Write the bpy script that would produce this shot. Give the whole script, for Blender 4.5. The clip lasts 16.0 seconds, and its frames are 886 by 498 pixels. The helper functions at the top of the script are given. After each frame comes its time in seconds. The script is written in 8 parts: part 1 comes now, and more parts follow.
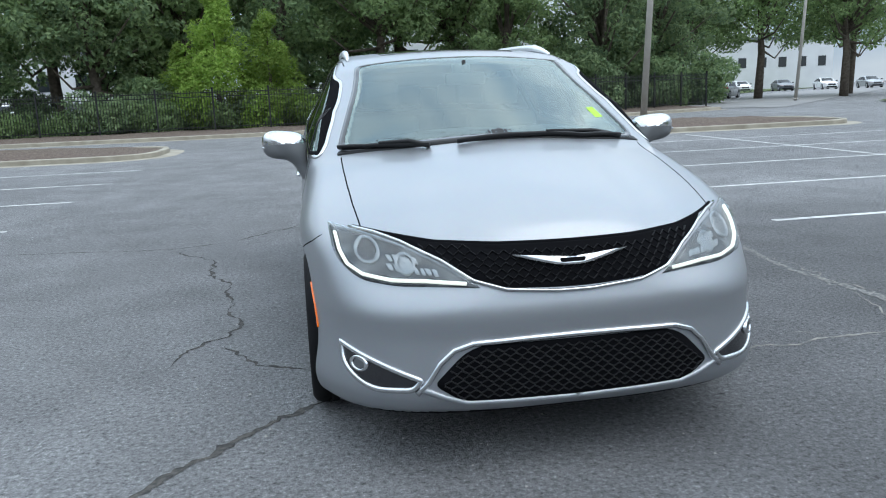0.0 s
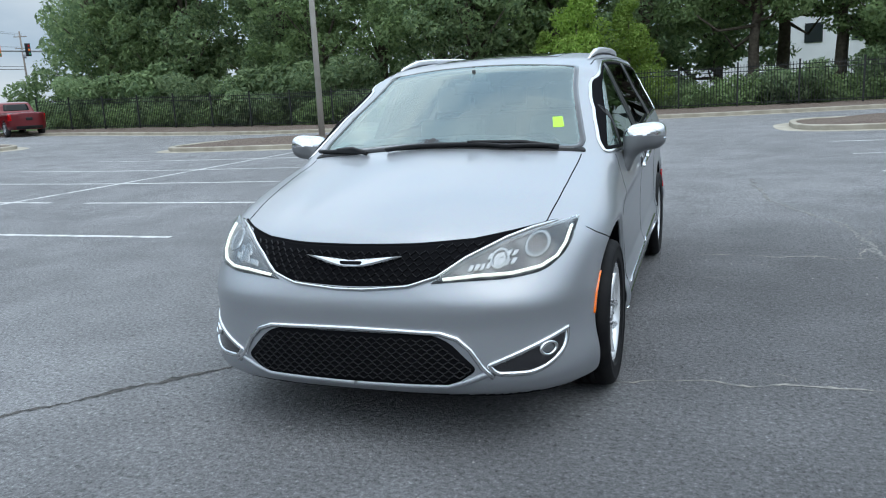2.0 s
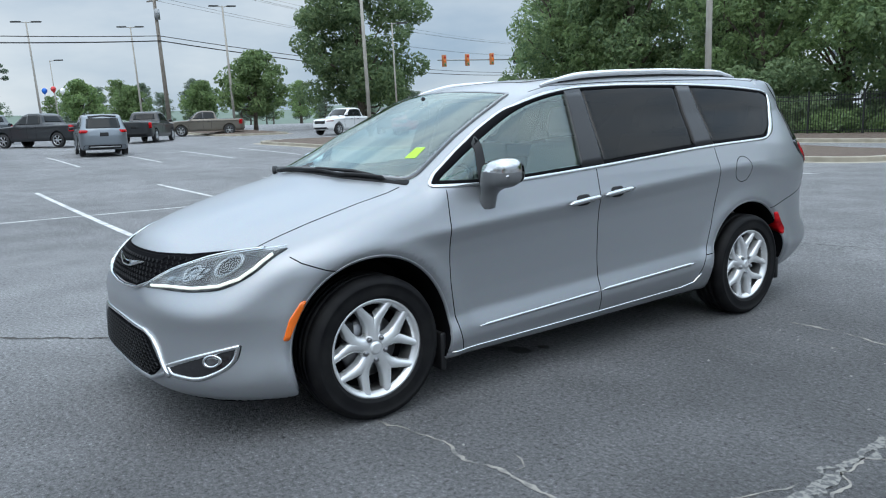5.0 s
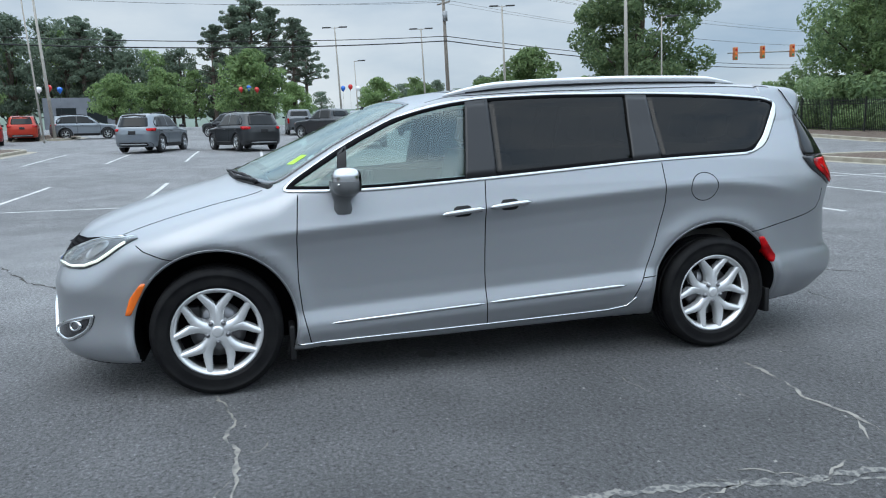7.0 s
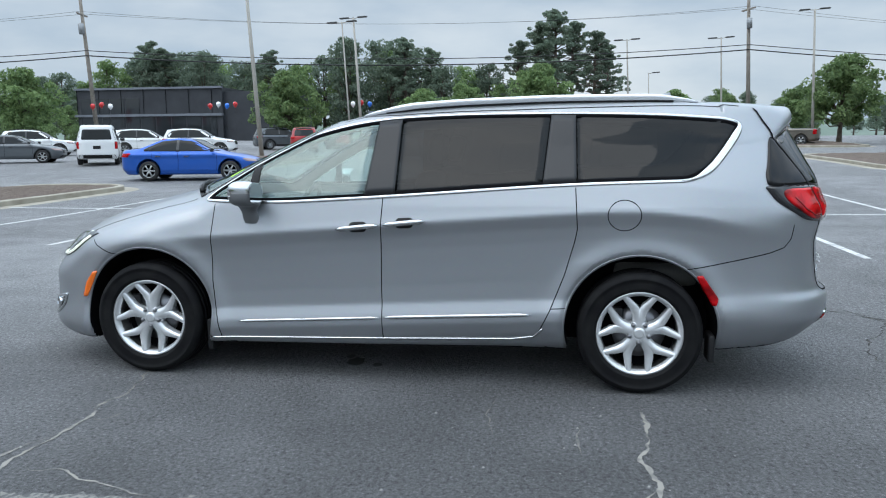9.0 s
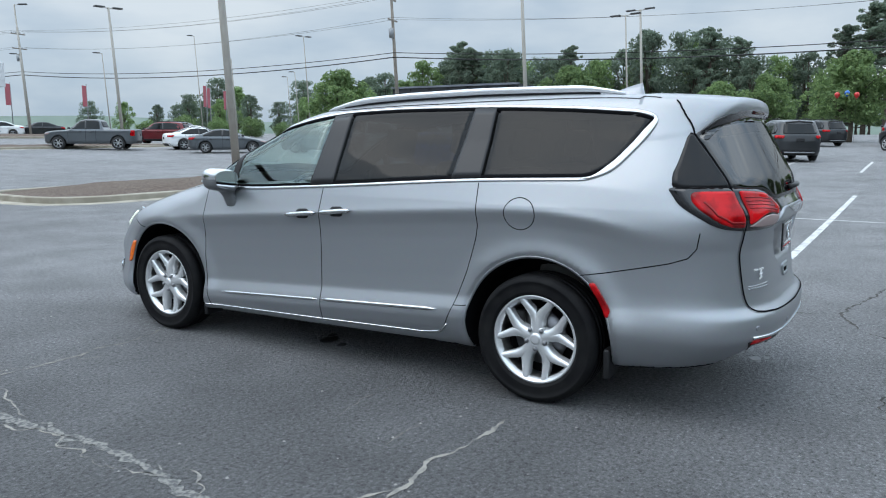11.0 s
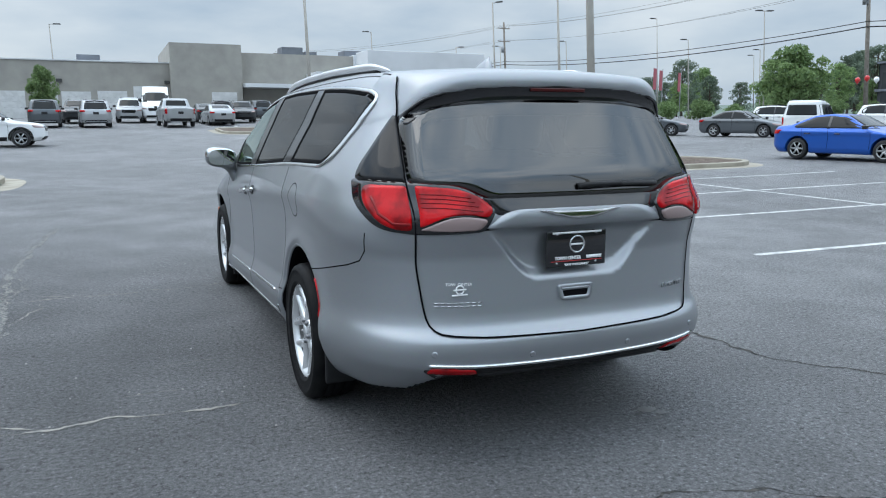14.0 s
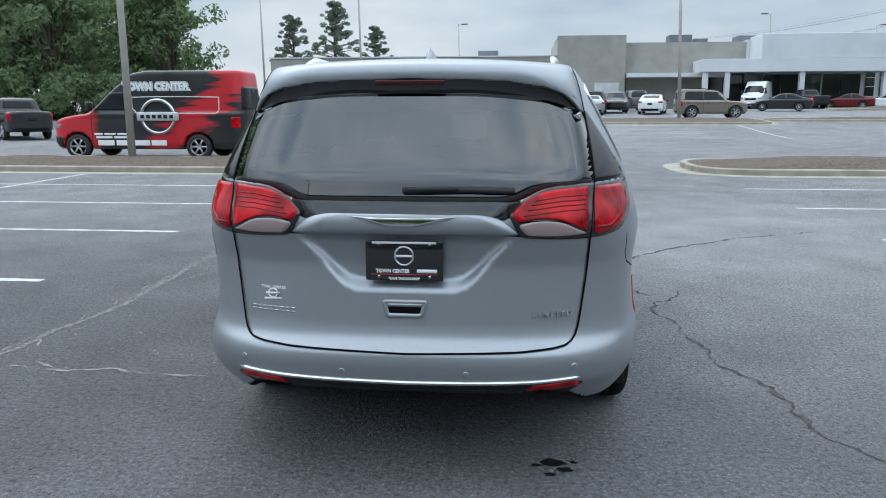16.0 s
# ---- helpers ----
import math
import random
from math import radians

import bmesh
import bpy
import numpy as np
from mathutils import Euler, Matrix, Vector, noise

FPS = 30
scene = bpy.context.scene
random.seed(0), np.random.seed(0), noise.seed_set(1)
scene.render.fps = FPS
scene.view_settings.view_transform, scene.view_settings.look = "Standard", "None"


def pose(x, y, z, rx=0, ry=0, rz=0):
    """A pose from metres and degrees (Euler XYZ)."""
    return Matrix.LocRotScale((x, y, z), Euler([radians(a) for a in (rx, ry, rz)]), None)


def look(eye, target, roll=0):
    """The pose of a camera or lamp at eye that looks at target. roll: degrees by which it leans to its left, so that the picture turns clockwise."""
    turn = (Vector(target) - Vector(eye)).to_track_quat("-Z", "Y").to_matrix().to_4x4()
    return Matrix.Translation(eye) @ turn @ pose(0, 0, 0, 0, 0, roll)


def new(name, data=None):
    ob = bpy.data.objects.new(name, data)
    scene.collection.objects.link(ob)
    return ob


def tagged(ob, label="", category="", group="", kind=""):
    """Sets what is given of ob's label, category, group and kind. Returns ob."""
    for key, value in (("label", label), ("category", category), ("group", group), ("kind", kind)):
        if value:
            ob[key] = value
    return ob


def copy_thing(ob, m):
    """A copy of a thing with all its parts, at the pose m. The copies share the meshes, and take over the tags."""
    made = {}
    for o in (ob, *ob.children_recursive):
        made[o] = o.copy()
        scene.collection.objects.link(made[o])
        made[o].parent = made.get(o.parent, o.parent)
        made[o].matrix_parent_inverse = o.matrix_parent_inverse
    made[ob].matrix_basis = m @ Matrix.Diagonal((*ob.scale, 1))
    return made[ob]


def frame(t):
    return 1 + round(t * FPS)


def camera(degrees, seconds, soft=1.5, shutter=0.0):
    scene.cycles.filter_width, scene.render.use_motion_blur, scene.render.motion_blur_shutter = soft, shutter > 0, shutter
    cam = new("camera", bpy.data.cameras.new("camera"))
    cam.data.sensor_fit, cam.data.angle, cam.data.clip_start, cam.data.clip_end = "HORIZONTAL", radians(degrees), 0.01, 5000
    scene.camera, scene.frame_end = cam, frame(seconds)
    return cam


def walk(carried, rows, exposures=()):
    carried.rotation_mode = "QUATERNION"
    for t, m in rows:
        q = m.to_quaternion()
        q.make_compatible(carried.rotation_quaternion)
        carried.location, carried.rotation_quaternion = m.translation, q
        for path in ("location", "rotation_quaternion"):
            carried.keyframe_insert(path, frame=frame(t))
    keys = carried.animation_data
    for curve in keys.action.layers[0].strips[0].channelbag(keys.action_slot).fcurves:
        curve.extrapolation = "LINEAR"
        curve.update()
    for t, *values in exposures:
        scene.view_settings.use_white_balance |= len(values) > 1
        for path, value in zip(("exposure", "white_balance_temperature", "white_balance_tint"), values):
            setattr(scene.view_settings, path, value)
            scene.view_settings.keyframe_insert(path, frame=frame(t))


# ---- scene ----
cam = camera(60.4, 16.0, 1.1)
PATH = [
    (0, (-0.929, -5.07, 1.393), (-0.602, -3.136, 1.003), -2.3),
    (0.5, (-0.348, -5.291, 1.417), (-0.296, -3.332, 1.015), -2.7),
    (1, (0.237, -5.345, 1.437), (0.031, -3.397, 1.032), -3.0),
    (1.5, (0.813, -5.315, 1.442), (0.37, -3.407, 1.042), -3.0),
    (2, (1.432, -5.244, 1.449), (0.762, -3.4, 1.058), -3.1),
    (2.5, (1.98, -5.042, 1.468), (1.1, -3.286, 1.088), -3.1),
    (3, (2.516, -4.81, 1.459), (1.443, -3.163, 1.088), -3.0),
    (3.2, (2.721, -4.7, 1.437), (1.577, -3.102, 1.069), -3.0),
    (5.3, (4.296, -3.043, 1.448), (2.626, -1.994, 1.118), -1.8),
    (5.5, (4.432, -2.836, 1.436), (2.724, -1.849, 1.105), -1.8),
    (6, (4.762, -2.349, 1.439), (2.972, -1.52, 1.11), -1.6),
    (6.5, (5.049, -1.826, 1.455), (3.186, -1.175, 1.128), -1.4),
    (7, (5.236, -1.275, 1.472), (3.317, -0.815, 1.149), -1.2),
    (7.5, (5.385, -0.71, 1.492), (3.428, -0.449, 1.177), -0.9),
    (8, (5.445, -0.115, 1.503), (3.469, -0.048, 1.2), -0.6),
    (8.5, (5.479, 0.509, 1.491), (3.505, 0.38, 1.201), -0.5),
    (9, (5.417, 1.126, 1.483), (3.463, 0.802, 1.202), -0.4),
    (9.2, (5.387, 1.359, 1.505), (3.448, 0.955, 1.227), -0.3),
    (11.3, (4.5, 3.558, 1.466), (2.885, 2.416, 1.17), 0.1),
    (11.5, (4.352, 3.735, 1.478), (2.78, 2.534, 1.179), 0.1),
    (12, (3.961, 4.194, 1.48), (2.501, 2.862, 1.172), 0.2),
    (12.5, (3.491, 4.551, 1.492), (2.158, 3.093, 1.176), 0.2),
    (13, (2.974, 4.937, 1.493), (1.795, 3.354, 1.17), 0.3),
    (13.5, (2.402, 5.197, 1.473), (1.408, 3.493, 1.143), 0.2),
    (14, (1.836, 5.448, 1.479), (1.057, 3.637, 1.141), 0.1),
    (14.5, (1.265, 5.548, 1.474), (0.724, 3.653, 1.13), 0.1),
    (15, (0.71, 5.611, 1.478), (0.419, 3.663, 1.128), 0.1),
    (15.5, (0.112, 5.614, 1.481), (0.075, 3.647, 1.125), -0.0),
    (16, (-0.449, 5.526, 1.502), (-0.246, 3.57, 1.139), -0.1),
]
walk(cam, [(t, look(eye, target, roll)) for t, eye, target, roll in PATH])

# ---- sky and sun: a bright overcast ----
SUN_UP, SUN_AZ = radians(60), radians(128)
world = bpy.data.worlds.new("overcast_sky")
scene.world = world
world.use_nodes = True
wn, wl = world.node_tree.nodes, world.node_tree.links
wn.clear()
w_out = wn.new("ShaderNodeOutputWorld")
w_bg = wn.new("ShaderNodeBackground")
w_sky = wn.new("ShaderNodeTexSky")
w_sky.sky_type = "NISHITA"
w_sky.sun_disc = False
w_sky.sun_elevation, w_sky.sun_rotation = SUN_UP, SUN_AZ
w_co = wn.new("ShaderNodeTexCoord")
w_sep = wn.new("ShaderNodeSeparateXYZ")
w_map = wn.new("ShaderNodeMapping")
w_map.inputs["Scale"].default_value = (1.0, 1.0, 3.2)
w_cloud = wn.new("ShaderNodeTexNoise")
w_cloud.inputs["Scale"].default_value, w_cloud.inputs["Detail"].default_value = 2.6, 7.0
w_cloud.inputs["Roughness"].default_value = 0.52
w_tone = wn.new("ShaderNodeValToRGB")
w_tone.color_ramp.elements[0].position, w_tone.color_ramp.elements[0].color = 0.34, (0.385, 0.52, 0.675, 1)
w_tone.color_ramp.elements[1].position, w_tone.color_ramp.elements[1].color = 0.66, (0.77, 0.86, 0.935, 1)
w_up = wn.new("ShaderNodeMapRange")
w_up.inputs["From Min"].default_value, w_up.inputs["From Max"].default_value = 0.18, 0.55
w_up.inputs["To Min"].default_value, w_up.inputs["To Max"].default_value = 0.95, 3.2
w_gain = wn.new("ShaderNodeVectorMath")
w_gain.operation = "SCALE"
w_mix = wn.new("ShaderNodeMix")
w_mix.data_type = "RGBA"
w_mix.inputs["Factor"].default_value = 0.88
w_nis = wn.new("ShaderNodeVectorMath")
w_nis.operation = "SCALE"
w_nis.inputs["Scale"].default_value = 0.09
wl.new(w_co.outputs["Generated"], w_sep.inputs[0])
wl.new(w_co.outputs["Generated"], w_map.inputs["Vector"])
wl.new(w_map.outputs[0], w_cloud.inputs["Vector"])
wl.new(w_cloud.outputs["Fac"], w_tone.inputs["Fac"])
wl.new(w_sep.outputs["Z"], w_up.inputs["Value"])
wl.new(w_tone.outputs["Color"], w_gain.inputs[0])
wl.new(w_up.outputs[0], w_gain.inputs["Scale"])
wl.new(w_sky.outputs[0], w_nis.inputs[0])
wl.new(w_nis.outputs[0], w_mix.inputs["A"])
wl.new(w_gain.outputs[0], w_mix.inputs["B"])
wl.new(w_mix.outputs["Result"], w_bg.inputs["Color"])
w_bg.inputs["Strength"].default_value = 1.0
wl.new(w_bg.outputs[0], w_out.inputs["Surface"])

sun_data = bpy.data.lights.new("sun", "SUN")
sun_data.energy, sun_data.angle, sun_data.color = 0.9, radians(50), (1.0, 0.96, 0.9)
sun = new("sun", sun_data)
sun.rotation_euler = (math.pi / 2 - SUN_UP, 0, math.pi - SUN_AZ)

# ---- materials ----
def material(name, color, rough=0.5, metal=0.0, spec=0.5, coat=0.0, coat_rough=0.03, bump=None, vary=None, emit=None, alpha=None, trans=0.0, ior=1.45, rnd=0.0):
    """Principled material. bump: (scale, strength, distance). vary: (scale, other colour, low, high). rnd: change of value from object to object."""
    m = bpy.data.materials.new(name)
    m.use_nodes = True
    n, l = m.node_tree.nodes, m.node_tree.links
    b = n["Principled BSDF"]
    b.inputs["Base Color"].default_value = (*color, 1)
    b.inputs["Roughness"].default_value, b.inputs["Metallic"].default_value = rough, metal
    b.inputs["Specular IOR Level"].default_value, b.inputs["IOR"].default_value = spec, ior
    b.inputs["Coat Weight"].default_value, b.inputs["Coat Roughness"].default_value = coat, coat_rough
    b.inputs["Transmission Weight"].default_value = trans
    if emit:
        b.inputs["Emission Color"].default_value, b.inputs["Emission Strength"].default_value = (*emit[0], 1), emit[1]
    if alpha is not None:
        b.inputs["Alpha"].default_value = alpha
    co = n.new("ShaderNodeTexCoord")
    out = None
    if vary:
        t = n.new("ShaderNodeTexNoise")
        t.inputs["Scale"].default_value, t.inputs["Detail"].default_value = vary[0], 6
        r = n.new("ShaderNodeValToRGB")
        r.color_ramp.elements[0].position, r.color_ramp.elements[0].color = vary[2], (*color, 1)
        r.color_ramp.elements[1].position, r.color_ramp.elements[1].color = vary[3], (*vary[1], 1)
        l.new(co.outputs["Object"], t.inputs["Vector"])
        l.new(t.outputs["Fac"], r.inputs["Fac"])
        out = r.outputs["Color"]
    if rnd:
        i, h = n.new("ShaderNodeObjectInfo"), n.new("ShaderNodeHueSaturation")
        mr = n.new("ShaderNodeMapRange")
        mr.inputs["To Min"].default_value, mr.inputs["To Max"].default_value = 1 - rnd, 1 + rnd
        l.new(i.outputs["Random"], mr.inputs["Value"])
        l.new(mr.outputs[0], h.inputs["Value"])
        if out:
            l.new(out, h.inputs["Color"])
        else:
            h.inputs["Color"].default_value = (*color, 1)
        out = h.outputs["Color"]
    if out:
        l.new(out, b.inputs["Base Color"])
    if bump:
        t = n.new("ShaderNodeTexNoise")
        t.inputs["Scale"].default_value, t.inputs["Detail"].default_value = bump[0], 5
        u = n.new("ShaderNodeBump")
        u.inputs["Strength"].default_value, u.inputs["Distance"].default_value = bump[1], bump[2]
        l.new(co.outputs["Object"], t.inputs["Vector"])
        l.new(t.outputs["Fac"], u.inputs["Height"])
        l.new(u.outputs["Normal"], b.inputs["Normal"])
    return m


def car_paint(name, color, flake=0.0, metal=0.6, rough=0.32):
    """Clear-coated metallic paint with a fine flake."""
    m = material(name, color, rough, metal, 0.5, coat=0.42, coat_rough=0.04)
    if flake:
        n, l = m.node_tree.nodes, m.node_tree.links
        b = n["Principled BSDF"]
        v, co = n.new("ShaderNodeTexVoronoi"), n.new("ShaderNodeTexCoord")
        v.inputs["Scale"].default_value = 900
        mix = n.new("ShaderNodeMix")
        mix.data_type, mix.blend_type = "RGBA", "MULTIPLY"
        mix.inputs["Factor"].default_value = flake
        mix.inputs["A"].default_value = (*color, 1)
        l.new(co.outputs["Object"], v.inputs["Vector"])
        l.new(v.outputs["Color"], mix.inputs["B"])
        l.new(mix.outputs["Result"], b.inputs["Base Color"])
    return m


def glass_mat(name, tint, rough=0.0, base=0.075, gloss=(1, 1, 1), rise=0.8):
    """Thin car glass: a mirror-like skin over a tinted see-through sheet."""
    m = bpy.data.materials.new(name)
    m.use_nodes = True
    n, l = m.node_tree.nodes, m.node_tree.links
    n.clear()
    o, tr, gl = n.new("ShaderNodeOutputMaterial"), n.new("ShaderNodeBsdfTransparent"), n.new("ShaderNodeBsdfGlossy")
    lw, pw, fr, mix = n.new("ShaderNodeLayerWeight"), n.new("ShaderNodeMath"), n.new("ShaderNodeMath"), n.new("ShaderNodeMixShader")
    lw.inputs["Blend"].default_value = 0.5
    pw.operation, pw.inputs[1].default_value = "POWER", 5.0
    fr.operation, fr.inputs[1].default_value, fr.inputs[2].default_value = "MULTIPLY_ADD", rise, base
    l.new(lw.outputs["Facing"], pw.inputs[0])
    l.new(pw.outputs[0], fr.inputs[0])
    tr.inputs["Color"].default_value = (*tint, 1)
    gl.inputs["Roughness"].default_value = rough
    gl.inputs["Color"].default_value = (*gloss, 1)
    l.new(fr.outputs[0], mix.inputs["Fac"])
    l.new(tr.outputs[0], mix.inputs[1])
    l.new(gl.outputs[0], mix.inputs[2])
    l.new(mix.outputs[0], o.inputs["Surface"])
    return m


SILVER = car_paint("silver_paint", (0.365, 0.38, 0.40), 0.25, 0.75, 0.42)
ALLOY = material("painted_alloy", (0.68, 0.69, 0.70), 0.27, 0.6, coat=0.35, bump=(300, 0.04, 0.001))
CHROME = material("chrome", (0.60, 0.61, 0.62), 0.08, 1.0)
TRIM = material("bright_trim", (0.58, 0.59, 0.60), 0.16, 1.0)
BLACK_GLOSS = material("gloss_black", (0.012, 0.012, 0.014), 0.08, 0.0, coat=0.5)
BLACK = material("black_plastic", (0.014, 0.014, 0.015), 0.5, spec=0.3, bump=(400, 0.15, 0.001))
GAP = material("dark_gap", (0.005, 0.005, 0.006), 0.9, spec=0.05)
RUBBER = material("tyre_rubber", (0.007, 0.007, 0.008), 0.6, spec=0.12, vary=(9, (0.014, 0.014, 0.014), 0.4, 0.75), bump=(220, 0.2, 0.002))
GLASS = glass_mat("windscreen_glass", (0.62, 0.74, 0.71), base=0.15, gloss=(0.88, 1.0, 0.97))
GLASS_SIDE = glass_mat("front_door_glass", (0.62, 0.74, 0.70), base=0.11, gloss=(0.88, 1.0, 0.97))
GLASS_DARK = glass_mat("privacy_glass", (0.035, 0.036, 0.040), base=0.024, rise=0.5)
LENS_CLEAR = glass_mat("clear_lens", (0.93, 0.95, 0.95), base=0.04)
LENS_RED = material("red_lens", (0.56, 0.006, 0.010), 0.10, spec=0.30, vary=(9, (0.20, 0.002, 0.004), 0.40, 0.60))
LENS_RED_DARK = material("dark_red_lens", (0.20, 0.005, 0.007), 0.2, spec=0.3)
LENS_WHITE = material("white_lens", (0.30, 0.22, 0.21), 0.25, coat=0.2)
LENS_ORANGE = material("orange_lens", (0.85, 0.16, 0.01), 0.12, coat=0.8)
DRL = material("lit_lamp_strip", (0.85, 0.87, 0.8), 0.3, emit=((0.95, 1.0, 0.88), 0.7))
SEAT = material("grey_leather", (0.21, 0.20, 0.185), 0.55, bump=(60, 0.1, 0.003))
CABIN = material("cabin_trim", (0.10, 0.10, 0.10), 0.7, bump=(200, 0.1, 0.001))
HEADLINER = material("headliner", (0.42, 0.41, 0.39), 0.9)
STICKER = material("yellow_sticker", (0.36, 0.70, 0.04), 0.6)
WHITE_INK = material("white_ink", (0.82, 0.82, 0.82), 0.5)
RED_INK = material("red_ink", (0.55, 0.03, 0.03), 0.5)
MIRROR = material("mirror_glass", (0.85, 0.86, 0.86), 0.01, 1.0)

# ---- building helpers ----
def part(name, bm, mat, parent=None, label="", smooth=True):
    me = bpy.data.meshes.new(name)
    bm.normal_update()
    bm.to_mesh(me)
    bm.free()
    for mm in (mat if isinstance(mat, (list, tuple)) else [mat]):
        me.materials.append(mm)
    if smooth:
        me.shade_smooth()
    ob = new(name, me)
    if parent is not None:
        ob.parent = parent
    if label:
        ob["label"] = label
    return ob


def mesh_part(name, verts, faces, mat, parent=None, label="", smooth=True, normals=None):
    me = bpy.data.meshes.new(name)
    me.from_pydata([tuple(v) for v in verts], [], [tuple(f) for f in faces])
    me.materials.append(mat)
    if smooth:
        me.shade_smooth()
    if normals is not None:
        me.normals_split_custom_set_from_vertices([tuple(v) for v in normals])
    me.update()
    ob = new(name, me)
    if parent is not None:
        ob.parent = parent
    if label:
        ob["label"] = label
    return ob


def thing(name, label, category, at=(0, 0, 0), turn=0, group="", kind=""):
    ob = new(name)
    ob.empty_display_size = 0.2
    ob.matrix_basis = pose(*at, 0, 0, turn)
    return tagged(ob, label, category, group, kind)


def box(bm, lo, hi, bevel=0.0, m=None):
    """A box from corner to corner, its edges rounded by bevel."""
    c = [(a + b) / 2 for a, b in zip(lo, hi)]
    s = [abs(b - a) for a, b in zip(lo, hi)]
    mat = Matrix.Translation(c) @ Matrix.Diagonal((*s, 1))
    if m is not None:
        mat = m @ mat
    made = bmesh.ops.create_cube(bm, size=1, matrix=mat)["verts"]
    if bevel:
        edges = list({e for v in made for e in v.link_edges})
        bmesh.ops.bevel(bm, geom=edges, offset=bevel, segments=2, profile=0.6, affect="EDGES")
    return bm


def tube(bm, pts, radius, sides=8, cap=True, flat=1.0):
    """A round bar along points; radius may be a list. flat squeezes it across."""
    pts = [Vector([float(c) for c in p]) for p in pts]
    rad = [float(r) for r in radius] if isinstance(radius, (list, tuple)) else [float(radius)] * len(pts)
    rings = []
    prev = None
    for i, p in enumerate(pts):
        d = (pts[min(i + 1, len(pts) - 1)] - pts[max(i - 1, 0)]).normalized()
        if prev is None:
            u = d.orthogonal().normalized()
        else:
            u = (prev - d * prev.dot(d))
            u = u.normalized() if u.length > 1e-6 else d.orthogonal().normalized()
        prev = u
        v = d.cross(u)
        rings.append([bm.verts.new(p + rad[i] * (math.cos(a) * u + flat * math.sin(a) * v)) for a in (2 * math.pi * k / sides for k in range(sides))])
    for a, b in zip(rings, rings[1:]):
        for k in range(sides):
            bm.faces.new((a[k], a[(k + 1) % sides], b[(k + 1) % sides], b[k]))
    if cap:
        bm.faces.new(rings[0][::-1])
        bm.faces.new(rings[-1])
    return bm


def spin(bm, profile, axis="x", steps=48, at=(0, 0, 0)):
    """A solid of revolution: profile is (along the axis, radius)."""
    rings = []
    for k in range(steps):
        a = 2 * math.pi * k / steps
        ring = []
        for s, r in profile:
            c, d = r * math.cos(a), r * math.sin(a)
            p = {"x": (s, c, d), "y": (c, s, d), "z": (c, d, s)}[axis]
            ring.append(bm.verts.new([p[i] + at[i] for i in range(3)]))
        rings.append(ring)
    for k in range(steps):
        a, b = rings[k], rings[(k + 1) % steps]
        for i in range(len(profile) - 1):
            bm.faces.new((a[i], a[i + 1], b[i + 1], b[i]))
    return bm


def table(points, soft):
    """A smooth curve through (s, value) points, as a function of arrays."""
    s = np.array([p[0] for p in points], float)
    v = np.array([p[1] for p in points], float)
    step = 0.005
    x = np.arange(s[0] - 1, s[-1] + 1, step)
    y = np.interp(x, s, v)
    if soft:
        k = np.exp(-0.5 * (np.arange(-int(3 * soft / step), int(3 * soft / step) + 1) * step / soft) ** 2)
        y = np.convolve(np.pad(y, len(k) // 2, mode="edge"), k / k.sum(), "valid")
    return lambda a: np.interp(a, x, y)


def smax(a, b, k):
    h = np.maximum(k - np.abs(a - b), 0) / k
    return np.maximum(a, b) + h * h * k / 4


def smin(a, b, k):
    return -smax(-a, -b, k)


def gradient(f, p, e=2e-3):
    g = np.empty_like(p)
    for i in range(3):
        d = np.zeros(3)
        d[i] = e
        g[:, i] = (f(*(p + d).T) - f(*(p - d).T)) / (2 * e)
    return g


